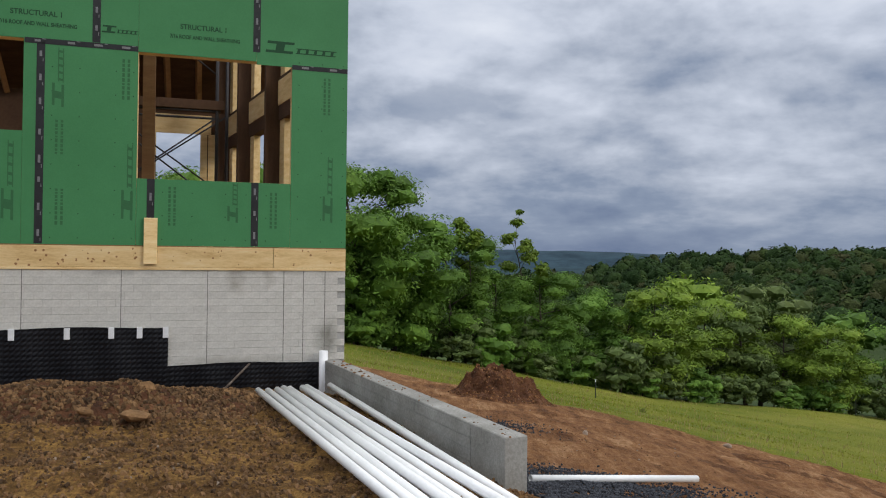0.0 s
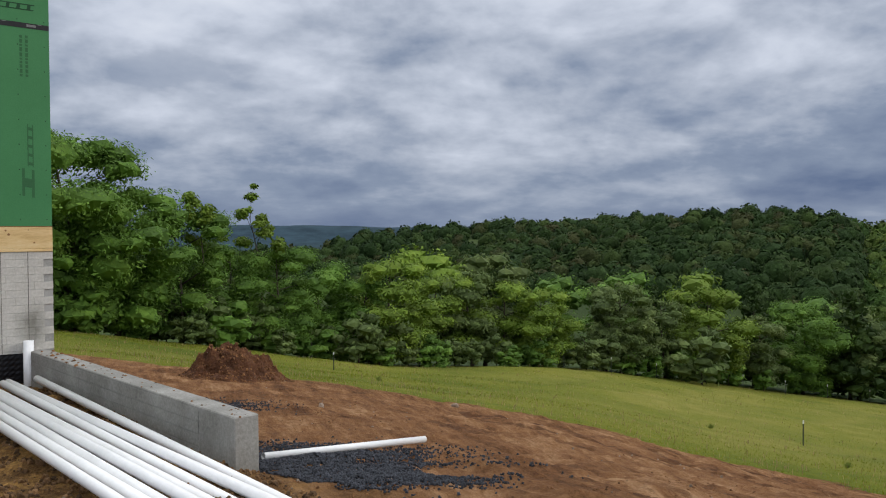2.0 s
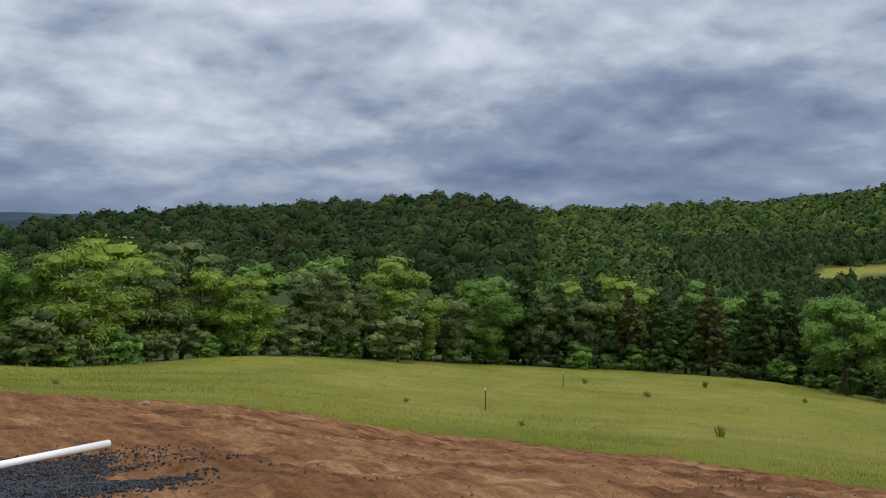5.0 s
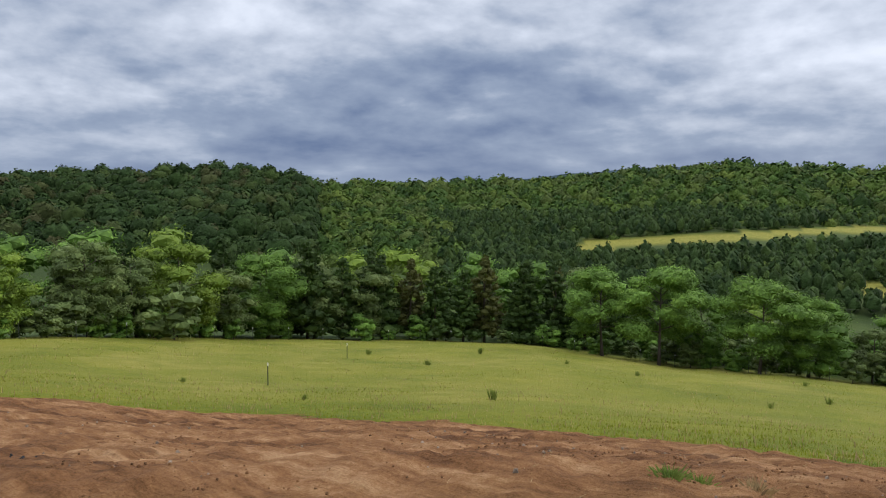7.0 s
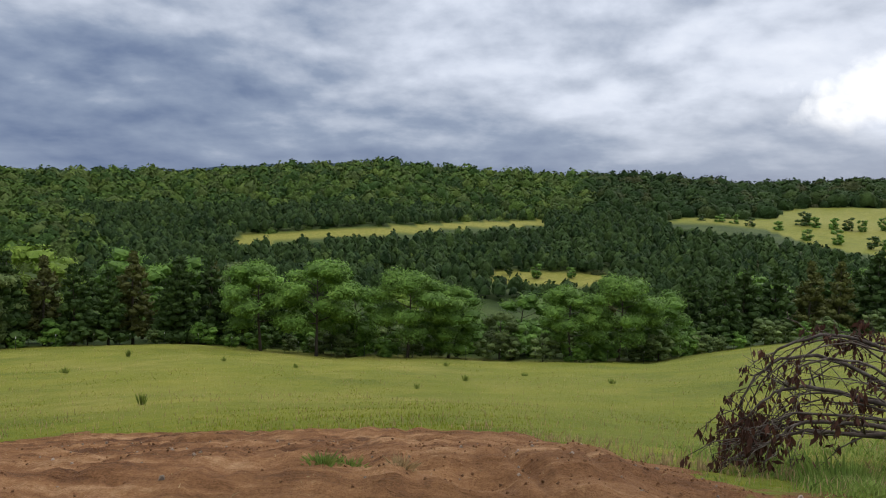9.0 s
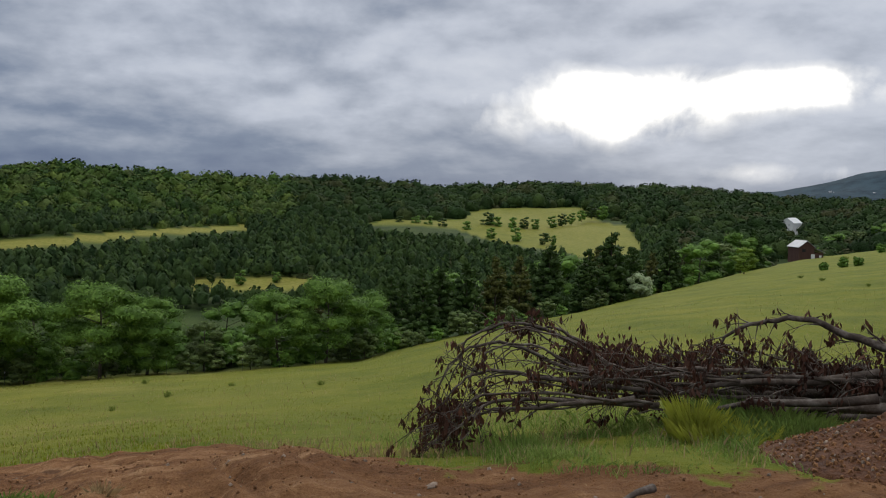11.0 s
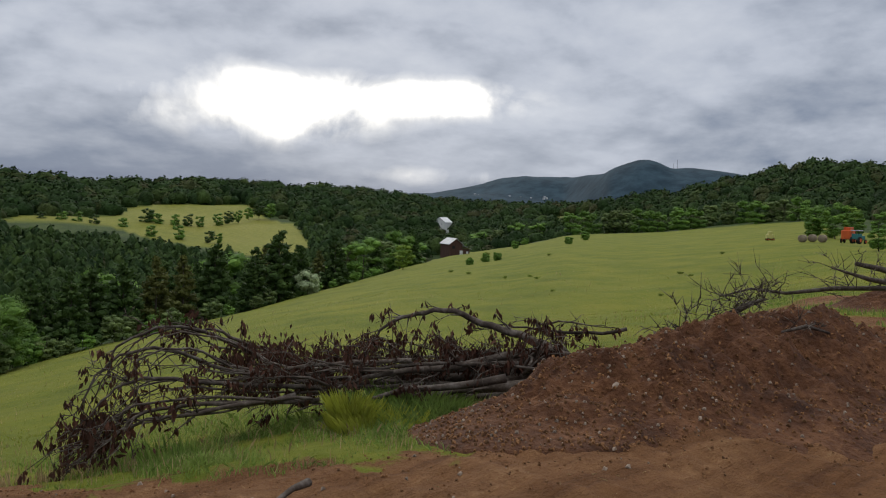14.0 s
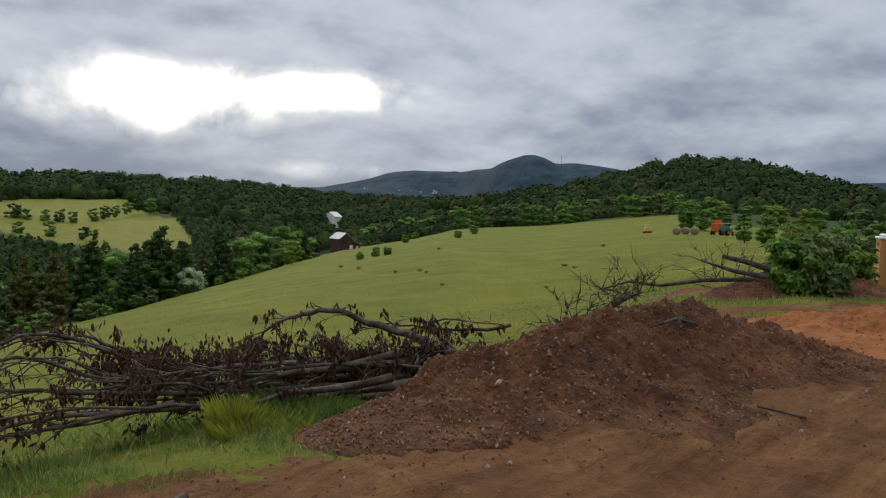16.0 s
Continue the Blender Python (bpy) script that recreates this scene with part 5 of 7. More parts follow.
def gravel():
    """Dark crushed stone spread beyond the wall."""
    rng = np.random.default_rng(4)
    n = 26000
    patches = [((8.5, 6.6), 1.15, 0.75, 0.5), ((14.5, 5.7), 0.95, 0.5, 0.3), ((1.8, 11.5), 1.0, 0.8, 0.14)]
    P = []
    for (az, r), a, b, share in patches:
        k = int(n * share)
        c = (r * math.sin(radians(az)), r * math.cos(radians(az)))
        q = rng.normal(size=(k, 2)) * 0.55
        th = radians(20)
        x = c[0] + a * (q[:, 0] * math.cos(th) + q[:, 1] * 0.6 * math.sin(th))
        y = c[1] + b * (q[:, 1] - q[:, 0] * 0.15)
        P.append(np.stack([x, y], 1))
    P = np.concatenate(P)
    m = fill_mask(P[:, 0], P[:, 1]) < 0.35
    P = P[m & (wobble(P[:, 0], P[:, 1], 2.5, 1.0, 2) > -0.75)]
    z = land(P[:, 0], P[:, 1])
    c = np.concatenate([P, z[:, None] + 0.012], 1)
    return scatter_stones("gravel", rng, c, 0.006, 0.017, M_GRAVEL, "dark blue-grey crushed gravel spread on the soil", "gravel")


def scatter_stones(name, rng, c, lo, hi, mat, label, cat):
    """Angular little stones, one mesh."""
    base = np.array([(1, 0, -0.3), (-0.5, 0.87, -0.3), (-0.5, -0.87, -0.3), (0.2, 0.5, 0.75), (0.25, -0.55, 0.65), (-0.6, 0.0, 0.7)])
    f = np.array([(0, 1, 3), (0, 3, 4), (0, 4, 2), (1, 2, 5), (1, 5, 3), (2, 4, 5), (3, 5, 4)])
    n = len(c)
    s = rng.uniform(lo, hi, (n, 1, 1)) * rng.uniform(0.7, 1.3, (n, 6, 3))
    a = rng.uniform(0, 6.283, n)
    b = base[None] * s
    x = b[..., 0] * np.cos(a)[:, None] - b[..., 1] * np.sin(a)[:, None]
    y = b[..., 0] * np.sin(a)[:, None] + b[..., 1] * np.cos(a)[:, None]
    v = np.stack([x, y, b[..., 2]], -1) + c[:, None]
    faces = (f[None] + np.arange(n)[:, None, None] * 6).reshape(-1, 3)
    return tagged(new(name, mesh_data(name, v.reshape(-1, 3), faces, mat)), label, cat, kind="stuff")


gravel()


# ---- heaps of soil ----
M_SHALE = material("broken_shale", [(0.06, 0.032, 0.014), (0.19, 0.105, 0.045)], 6, 0.9, 0.3, island=0.6)

M_RED_SOIL = material("orange_red_soil", [(0.13, 0.042, 0.012), (0.26, 0.095, 0.03), (0.36, 0.15, 0.05)], 2.2, 0.95, 0.8, fine=18, sheen_dist=0.04)
HEAP_TOPS = []


def on_heap(az, r):
    """How far the heaps rise over the ground at a heading and a distance."""
    x, y = np.array([[r * math.sin(radians(az))]]), np.array([[r * math.cos(radians(az))]])
    z = max(float(t(x, y)[0][0, 0]) for t in HEAP_TOPS)
    return max(z - land_at(x[0, 0], y[0, 0]), 0.0)


def heap_of_soil(name, crest, half, label, seed, clods=500, stones=200, mat=None, rough=1.9, big=1.0):
    """A heap along a line of crest points (x, y, z of the top); half: half width of its foot."""
    rng = np.random.default_rng(seed)
    pts = np.array(crest, float)
    x0, x1 = pts[:, 0].min() - half - 0.5, pts[:, 0].max() + half + 0.5
    y0, y1 = pts[:, 1].min() - half - 0.5, pts[:, 1].max() + half + 0.5
    step = max(0.028, half / 45)
    nx, ny = int((x1 - x0) / step) + 1, int((y1 - y0) / step) + 1
    X, Y = np.meshgrid(np.linspace(x0, x1, nx), np.linspace(y0, y1, ny), indexing="ij")

    def top(px, py):
        g = land(px.ravel(), py.ravel(), False).reshape(px.shape)
        h = np.full_like(px, -0.3)
        for a, b in zip(pts[:-1], pts[1:]):
            d = b[:2] - a[:2]
            t = np.clip(((px - a[0]) * d[0] + (py - a[1]) * d[1]) / (d @ d), 0, 1)
            q = np.hypot(px - a[0] - t * d[0], py - a[1] - t * d[1])
            q = q * (1 + 0.12 * wobble(px, py, 1.9 / half, seed, 3))
            tall = a[2] + (b[2] - a[2]) * t - g
            f = np.clip(1 - q / half, -0.4, 1)
            shape = np.where(f > 0, np.clip(f, 0, 1) ** 1.15 * (1 - 0.25 * np.clip(f - 0.7, 0, 1)), f * 0.6)
            h = np.maximum(h, np.where(f > 0, tall * shape, f * 0.5))
        on = np.clip(h * 4, 0, 1)
        h = h + on * rough * (0.036 * wobble(px, py, 3.3, seed + 1, 4) + 0.018 * wobble(px, py, 11, seed + 2, 3) + 0.009 * wobble(px, py, 31, seed + 3, 2))
        return g + h, h
    Z, Hh = top(X, Y)
    HEAP_TOPS.append(top)
    i, j = np.meshgrid(np.arange(nx - 1), np.arange(ny - 1), indexing="ij")
    keep = (Hh[:-1, :-1] > -0.12) | (Hh[1:, 1:] > -0.12)
    q = np.stack([i * ny + j, (i + 1) * ny + j, (i + 1) * ny + j + 1, i * ny + j + 1], -1)[keep]
    root = tagged(new(name), label, "soil heap")
    part("soil", mesh_data("soil", np.stack([X, Y, Z], -1).reshape(-1, 3), q, mat or M_SOIL, True), mat or M_SOIL, root)
    for kind, n, lo, hi, m in (("clod", clods, 0.005 * big, 0.019 * big, M_SHALE if seed == 8 else M_CLOD), ("stone", stones, 0.005, 0.02, M_STONE)):
        px, py = rng.uniform(x0, x1, n * 5), rng.uniform(y0, y1, n * 5)
        z, h = top(px, py)
        ok = np.where((h > -0.02))[0][:n]
        o = scatter_stones(kind, rng, np.stack([px[ok], py[ok], z[ok] + 0.004], 1), lo, hi, m, "", "")
        o.parent = root
        o.name = kind + "s"
    return root


def rel(az, r, el):
    """A point at a heading, a distance and an angle above the eye's level."""
    return (r * math.sin(radians(az)), r * math.cos(radians(az)), EYE + r * math.tan(radians(el)))


heap_of_soil("soil_heap", [rel(134.8, 6.35, -13.0), rel(138, 6.65, -10.6), rel(141, 6.85, -8.9), rel(144.6, 7.3, -8.2)], 1.05, "tall heap of red-brown soil with stones and roots", 3, 2800, 520, rough=2.5, big=1.15)
heap_of_soil("soil_heap", [rel(145.5, 7.5, -7.9), rel(148.5, 8.2, -6.8), rel(151, 8.8, -5.2), rel(154.4, 9.4, -5.2), rel(157.4, 10.0, -6.6), rel(159.5, 10.3, -8.3)], 1.5, "long heap of red-brown soil with stones and roots", 4, 3400, 600, rough=2.8, big=1.2)
heap_of_soil("soil_heap", [rel(3.2, 17.5, -8.3), rel(4.3, 17.7, -7.75), rel(5.2, 17.9, -8.5)], 0.85, "small heap of reddish soil beyond the wall", 5, 800, 30, rough=4.6, big=2.2)
heap_of_soil("soil_heap", [rel(163.5, 12.5, -5.2), rel(167, 12.5, -4.2), rel(172, 12.5, -4.2)], 1.7, "heap of orange-red soil", 6, 400, 100, mat=M_RED_SOIL)
heap_of_soil("soil_heap", [rel(157.5, 20, -3.6), rel(160, 20.5, -3.3), rel(163, 21, -3.4)], 1.3, "soil bank under leafy bushes", 7, 200, 60)
heap_of_soil("soil_heap", [(-4.9, 8.1, 0.16), (-4.2, 8.2, 0.24), (-3.4, 8.35, 0.2), (-2.7, 8.7, 0.08)], 0.75, "low heap of broken shale and soil by the foundation", 8, 3200, 25, rough=2.6, big=2.3)


def rubble():
    """Clods and stones strewn over the bare ground."""
    rng = np.random.default_rng(9)
    n = 24000
    az, r = rng.uniform(-32, 168, n), 2.6 + rng.gamma(2.0, 3.0, n)
    ok = r < curve(az, DIRT_R) * 0.99
    az, r = az[ok], r[ok]
    x, y = r * np.sin(np.radians(az)), r * np.cos(np.radians(az))
    ok = wobble(x, y, 0.9, 3.0, 3) + 0.5 * rng.normal(size=len(x)) > -0.1
    x, y = x[ok], y[ok]
    c = np.stack([x, y, land(x, y) + 0.002], 1)
    k = int(len(c) * 0.8)
    scatter_stones("soil_clods", rng, c[:k], 0.003, 0.015, M_CLOD, "crumbs and clods of brown soil on bare ground", "soil")
    scatter_stones("loose_stones", rng, c[k:k + 700], 0.006, 0.022, M_STONE, "small pale stones lying on bare ground", "stones")
    # shaly fill near the house
    n = 17000
    x, y = rng.uniform(-6, 1.0, n), rng.uniform(2.8, 9.6, n)
    ok = fill_mask(x, y) > 0.6
    x, y = x[ok], y[ok]
    c = np.stack([x, y, land(x, y) + 0.003], 1)
    scatter_stones("shale_crumbs", rng, c, 0.005, 0.03, M_SHALE, "brown broken shale strewn on the fill", "soil")


rubble()


# ---- brush pile ----
def brush_pile():
    rng = np.random.default_rng(12)
    root = tagged(new("brush_pile"), "pile of felled branches and logs with withered brown leaves", "brush pile")
    leafs = []

    def branch(a, b, r0, bow=0.0, side=0.0, n=7, twigs=0, tw=0.5, leafy=0.0, name="branch", droop=0.0):
        a, b = Vector(a), Vector(b)
        d = b - a
        lat = Vector((-d.y, d.x, 0)).normalized() if d.length else Vector((1, 0, 0))
        pts, rad = [], []
        w1, w2 = rng.uniform(0, 6.28), rng.uniform(0, 6.28)
        for i in range(n):
            f = i / (n - 1)
            k = math.sin(math.pi * f)
            p = a + d * f + Vector((0, 0, bow * k - droop * f * f)) + lat * (side * k) + Vector((math.sin(f * 9 + w1), math.cos(f * 8 + w2), math.sin(f * 11 + w2))) * 0.018 * d.length * (0.2 + f)
            pts.append(p)
            rad.append(max(0.003, r0 * (1 - 0.8 * f)))
        h = Heap()
        h.tube(pts, rad, 7 if r0 > 0.02 else 5)
        for _ in range(twigs):
            i = rng.integers(1, n)
            p = pts[i]
            q = (pts[i] - pts[i - 1]).normalized()
            v = Vector(rng.normal(size=3)) * 0.55 + q * 0.8 + Vector((0, 0, 0.15))
            l = tw * rng.uniform(0.4, 1.1)
            m = p + v.normalized() * l * 0.55
            e = p + v.normalized() * l + Vector((0, 0, -0.18 * l))
            h.tube([p, m, e], [max(0.003, rad[i] * 0.45), 0.0045, 0.002], 4)
            for s in range(2):
                e2 = m + Vector(rng.normal(size=3)) * 0.22 * l + v.normalized() * 0.3 * l
                h.tube([m, e2], [0.004, 0.0018], 4)
                if rng.random() < leafy:
                    leafs.append((e2, m))
            if rng.random() < leafy:
                leafs.append((e, m))
                leafs.append((m, p))
        part(name, mesh_data(name, h.v, h.f, M_DEADWOOD, True), M_DEADWOOD, root)
        return pts

    def P(az, r, up):
        p = spot(az, r, 0, False)
        return Vector((p.x, p.y, p.z + up))
    def stem(line, r0, twigs, tw, leafy, name="branch"):
        """A curved branch through points of heading, distance and angle, with side twigs."""
        raw = [Vector(rel(*q)) for q in line]
        pts = []
        for i in range(len(raw) - 1):
            p0, p1, p2, p3 = raw[max(i - 1, 0)], raw[i], raw[i + 1], raw[min(i + 2, len(raw) - 1)]
            for k in range(4):
                f = k / 4
                pts.append(0.5 * (2 * p1 + (p2 - p0) * f + (2 * p0 - 5 * p1 + 4 * p2 - p3) * f * f + (3 * p1 - p0 - 3 * p2 + p3) * f ** 3) + Vector(rng.normal(size=3)) * 0.010)
        pts.append(raw[-1])
        n = len(pts)
        h = Heap()
        rad = [max(0.0035, r0 * (1 - 0.82 * i / (n - 1))) for i in range(n)]
        h.tube(pts, rad, 7)
        for _ in range(twigs):
            i = rng.integers(n // 4, n)
            q = (pts[i] - pts[i - 1]).normalized()
            v = (q * 0.9 + Vector(rng.normal(size=3)) * 0.5 + Vector((0, 0, 0.12))).normalized()
            l = tw * rng.uniform(0.35, 1.1)
            m, e = pts[i] + v * l * 0.5, pts[i] + v * l + Vector((0, 0, -0.22 * l))
            h.tube([pts[i], m, e], [max(0.004, rad[i] * 0.5), 0.0045, 0.0022], 4)
            for s_ in range(2):
                b = m.lerp(e, rng.uniform(0, 0.7))
                e2 = b + (v + Vector(rng.normal(size=3)) * 0.7).normalized() * 0.4 * l
                h.tube([b, e2], [0.0035, 0.0018], 4)
                if rng.random() < leafy * 0.6:
                    leafs.append((e2, e2))
            if rng.random() < leafy:
                leafs.append((e, e))
        part(name, mesh_data(name, h.v, h.f, M_DEADWOOD, True), M_DEADWOOD, root)

    # arching tops that fan out and droop at the leafy end
    tops = [
        ((122.7, 8.4, -11.2), (116, 8.3, -11.4), (111.7, 8.1, -9.6), (108.4, 7.9, -9.05), (105.7, 7.8, -10.1), (104.6, 7.7, -12), (103.4, 7.6, -14.8)),
        ((120.2, 8.2, -12.4), (113.5, 8.0, -12), (109.3, 7.8, -10.4), (106.5, 7.7, -10.9), (105.0, 7.6, -12.8), (104.0, 7.5, -15.0)),
        ((119.4, 7.9, -13.2), (111.9, 7.7, -12.8), (107, 7.5, -12.6), (105.0, 7.4, -13.6), (103.5, 7.3, -15.3)),
        ((118.6, 7.7, -13.8), (111.9, 7.5, -13.6), (106.6, 7.3, -14), (104.8, 7.2, -15), (103.4, 7.1, -16.0)),
        ((116, 8.7, -10.7), (112.6, 8.6, -10), (110, 8.5, -8.8), (107.6, 8.4, -9.25), (105.3, 8.3, -11.2)),
        ((117, 7.6, -13.5), (110.3, 7.3, -14.6), (106.8, 7.1, -14.9), (104.6, 7.0, -15.9)),
    ]
    for line in tops:
        for k in range(3):
            da, dr, de = rng.normal() * 0.5, rng.normal() * 0.22, rng.normal() * 0.35
            stem([(a + da * (1 + 0.2 * i), r + dr, e + de * (0.4 + 0.25 * i) - 0.1 * k) for i, (a, r, e) in enumerate(line)], (0.026, 0.017, 0.013)[k], (9, 8, 7)[k], 0.42, 0.75)
    # long main stems, butts lying by the soil heap
    for i in range(13):
        a0 = rng.uniform(124, 138)
        r0 = 8.2 + rng.uniform(-0.6, 1.0)
        e0 = -11.6 + rng.uniform(-0.9, 1.2)
        e1 = rng.uniform(-13.4, -10.4)
        stem([(a0, r0, e0), (a0 - 6, r0, (e0 + e1) / 2 + rng.uniform(-0.2, 0.5)), (a0 - 12, r0 - 0.1, e1), (a0 - rng.uniform(15, 20), r0 - 0.2, e1 - rng.uniform(-1.0, 0.8))], rng.uniform(0.013, 0.032), 8, 0.5, 0.45)
    # logs at the butt end
    for i in range(16):
        az0 = rng.uniform(132, 139)
        lo = i % 5
        a = P(az0, 8.0 + rng.uniform(-0.5, 1.3), 0.06 + 0.09 * lo)
        b = P(az0 - rng.uniform(10, 17), 8.0 + rng.uniform(-0.5, 1.2), 0.05 + 0.08 * lo)
        branch(a, b, rng.uniform(0.045, 0.08), 0.02, 0.05, 7, 2, 0.6, 0.1, "log")
    # the big arched limb over the logs, and forked limbs beside it
    stem([(138.3, 8.4, -10.5), (136, 8.4, -9.8), (133.6, 8.45, -8.85), (130.75, 8.5, -8.2), (128.7, 8.5, -7.4), (125.8, 8.55, -7.6), (123.8, 8.6, -8.5), (122.2, 8.6, -10)], 0.058, 16, 0.3, 0.8)
    stem([(136.2, 8.5, -9.9), (134.2, 8.5, -9.2), (132.8, 8.45, -8.5), (131.6, 8.4, -7.4)], 0.026, 5, 0.2, 0.1)
    stem([(137, 8.6, -10.0), (135.6, 8.6, -8.8), (134.6, 8.6, -8.0), (136.9, 8.6, -7.7), (139.7, 8.6, -7.9)], 0.024, 9, 0.3, 0.25)
    stem([(141, 8.7, -8.0), (137, 8.7, -8.5), (133, 8.7, -8.2), (130.5, 8.7, -8.6)], 0.022, 9, 0.32, 0.3)
    # brushwood filling the middle
    for i in range(44):
        az0 = rng.uniform(112, 137)
        a = P(az0, 8.1 + rng.uniform(-0.5, 1.0), rng.uniform(0.1, 0.5))
        b = P(az0 + rng.uniform(-7, 4), 8.1 + rng.uniform(-0.6, 1.2), rng.uniform(0.25, 0.8))
        branch(a, b, rng.uniform(0.008, 0.018), rng.uniform(0, 0.15), rng.uniform(-0.2, 0.2), 7, 7, 0.35, 0.5)
    # withered leaves hang from the twigs; bundles at the leafy end and on top
    C, A, Bv = [], [], []

    def leaf(p):
        s = rng.uniform(0.026, 0.055)
        d = Vector(rng.normal(size=3)) * 0.35 + Vector((0, 0, -1))
        d.normalize()
        w = d.cross(Vector(rng.normal(size=3))).normalized()
        C.append(tuple(p + d * s))
        A.append(tuple(d * s))
        Bv.append(tuple(w * s * 0.36))
    for e, m in leafs:
        for k in range(rng.integers(3, 8)):
            leaf(e.lerp(m, rng.random()) + Vector(rng.normal(size=3)) * 0.018)
    # dense withered bundles caught in the brushwood
    for az, r, el, n, w in ((103.3, 7.5, -15.4, 220, 0.11), (104.4, 7.4, -15.7, 180, 0.12), (113.2, 8.4, -11.2, 330, 0.16), (115.3, 8.4, -10.8, 380, 0.18), (117.2, 8.4, -11.2, 300, 0.18), (119.5, 8.4, -11.0, 200, 0.15), (122.6, 8.6, -9.7, 200, 0.11)):
        c = Vector(rel(az, r, el))
        for k in range(n):
            leaf(c + Vector((rng.normal() * w, rng.normal() * w, rng.normal() * w * 0.65)))
    v, f = quads(np.array(C), np.array(A), np.array(Bv))
    part("withered_leaves", mesh_data("withered_leaves", v, f, M_DEADLEAF), M_DEADLEAF, root, "curled dark brown leaves")


brush_pile()


def fallen_limb(name, label, pts, radii, twigs=0, seed=1, tw=0.6):
    rng = np.random.default_rng(seed)
    root = tagged(new(name), label, "log")
    h = Heap()
    h.tube(pts, radii, 8)
    part("stem", mesh_data("stem", h.v, h.f, M_DEADWOOD, True), M_DEADWOOD, root)
    for i in range(twigs):
        j = rng.integers(0, len(pts) - 1)
        p = Vector(pts[j]).lerp(Vector(pts[j + 1]), rng.random())
        v = Vector(rng.normal(size=3)) + Vector((0, 0, 0.7))
        v.normalize()
        l = tw * rng.uniform(0.4, 1.2)
        g = Heap()
        m = p + v * l * 0.5 + Vector(rng.normal(size=3)) * 0.06 * l
        e = p + v * l + Vector(rng.normal(size=3)) * 0.15 * l
        g.tube([p, m, e], [0.018 * tw, 0.011 * tw, 0.004], 5)
        for s in range(5):
            q = m.lerp(e, rng.random())
            g.tube([q, q + (v + Vector(rng.normal(size=3)) * 0.8) * 0.3 * l], [0.006, 0.002], 4)
        part("twig", mesh_data("twig", g.v, g.f, M_DEADWOOD, True), M_DEADWOOD, root)
    return root


fallen_limb("fallen_tree", "bare felled tree with forked limbs behind the soil heap", [rel(147, 16, -5.3), rel(149, 16.3, -4.6), rel(151.2, 16.5, -4.75), rel(154, 17, -4.2), rel(157.5, 17.5, -3.9)], [0.012, 0.024, 0.032, 0.045, 0.05], 34, 3, 0.6)
fallen_limb("fallen_limb", "thick dark forked limb pointing upward", [rel(158, 17.2, -3.7), rel(156, 17.0, -3.45), rel(153.8, 16.6, -2.85)], [0.06, 0.045, 0.015], 6, 4, 0.5)
fallen_limb("fallen_limb", "thick dark broken limb", [rel(158.2, 18, -3.2), rel(156.6, 17.8, -2.75), rel(155.2, 17.5, -2.5)], [0.07, 0.06, 0.045], 2, 5, 0.5)
fallen_limb("dead_shrub", "tangle of bare twigs behind the soil heap", [rel(147.5, 11.2, -6.6), rel(149, 11.5, -5.6), rel(150, 11.6, -5.2)], [0.05, 0.04, 0.02], 48, 6, 0.34)
fallen_limb("dead_shrub", "tangle of bare twigs behind the soil heap", [rel(143.8, 9.0, -8.3), rel(144.8, 9.1, -7.6), rel(146, 9.2, -7.8)], [0.045, 0.04, 0.02], 26, 7, 0.35)
a, b = spot(116.0, 4.25, 0.03), spot(118.9, 4.5, 0.10)
fallen_limb("stick", "short crooked stick on the bare soil", [a, a.lerp(b, 0.6) + Vector((0, 0, 0.02)), b], [0.012, 0.018, 0.026], 0)
a, b = spot(158.2, 7.3, 0.015), spot(161.2, 7.15, 0.025)
fallen_limb("stick", "thin straight stick on the bare soil", [a, a.lerp(b, 0.5), b], [0.012, 0.014, 0.01], 0)
a, b = spot(151.2, 8.1, on_heap(151.2, 8.1) + 0.02), spot(154.0, 8.7, on_heap(154.0, 8.7) + 0.03)
fallen_limb("root", "crooked root sticking out of the soil heap", [a, a.lerp(b, 0.5) + Vector((0, 0, 0.06)), b], [0.012, 0.02, 0.012], 5, 9, 0.2)
a, b = HOUSE @ Vector((0.62, FRONT - 0.09, 0.26)), HOUSE @ Vector((0.25, FRONT - 0.6, -0.02))
fallen_limb("stick", "thin brown stick leaning against the membrane", [a, a.lerp(b, 0.5) + Vector((0.01, 0, 0.01)), b], [0.012, 0.014, 0.016], 0)


def rock(az, r, size, flat, label, seed, up=0.0):
    """A single broken stone."""
    rng = np.random.default_rng(seed)
    bm = bmesh.new()
    bmesh.ops.create_icosphere(bm, subdivisions=2, radius=size)
    for v in bm.verts:
        k = 1 + 0.28 * noise.noise(v.co / size * 1.1 + Vector((seed, 0, 0)))
        v.co = Vector((v.co.x * k * 1.25, v.co.y * k * 0.8, v.co.z * k * flat))
    me = bpy.data.meshes.new("rock")
    bm.to_mesh(me)
    bm.free()
    me.materials.append(M_SHALE if seed < 5 else M_STONE)
    ob = tagged(new("rock", me), label, "rock")
    ob.matrix_basis = Matrix.Translation(spot(az, r, up)) @ Euler((rng.uniform(-0.4, 0.4), rng.uniform(-0.4, 0.4), rng.uniform(0, 6))).to_matrix().to_4x4()


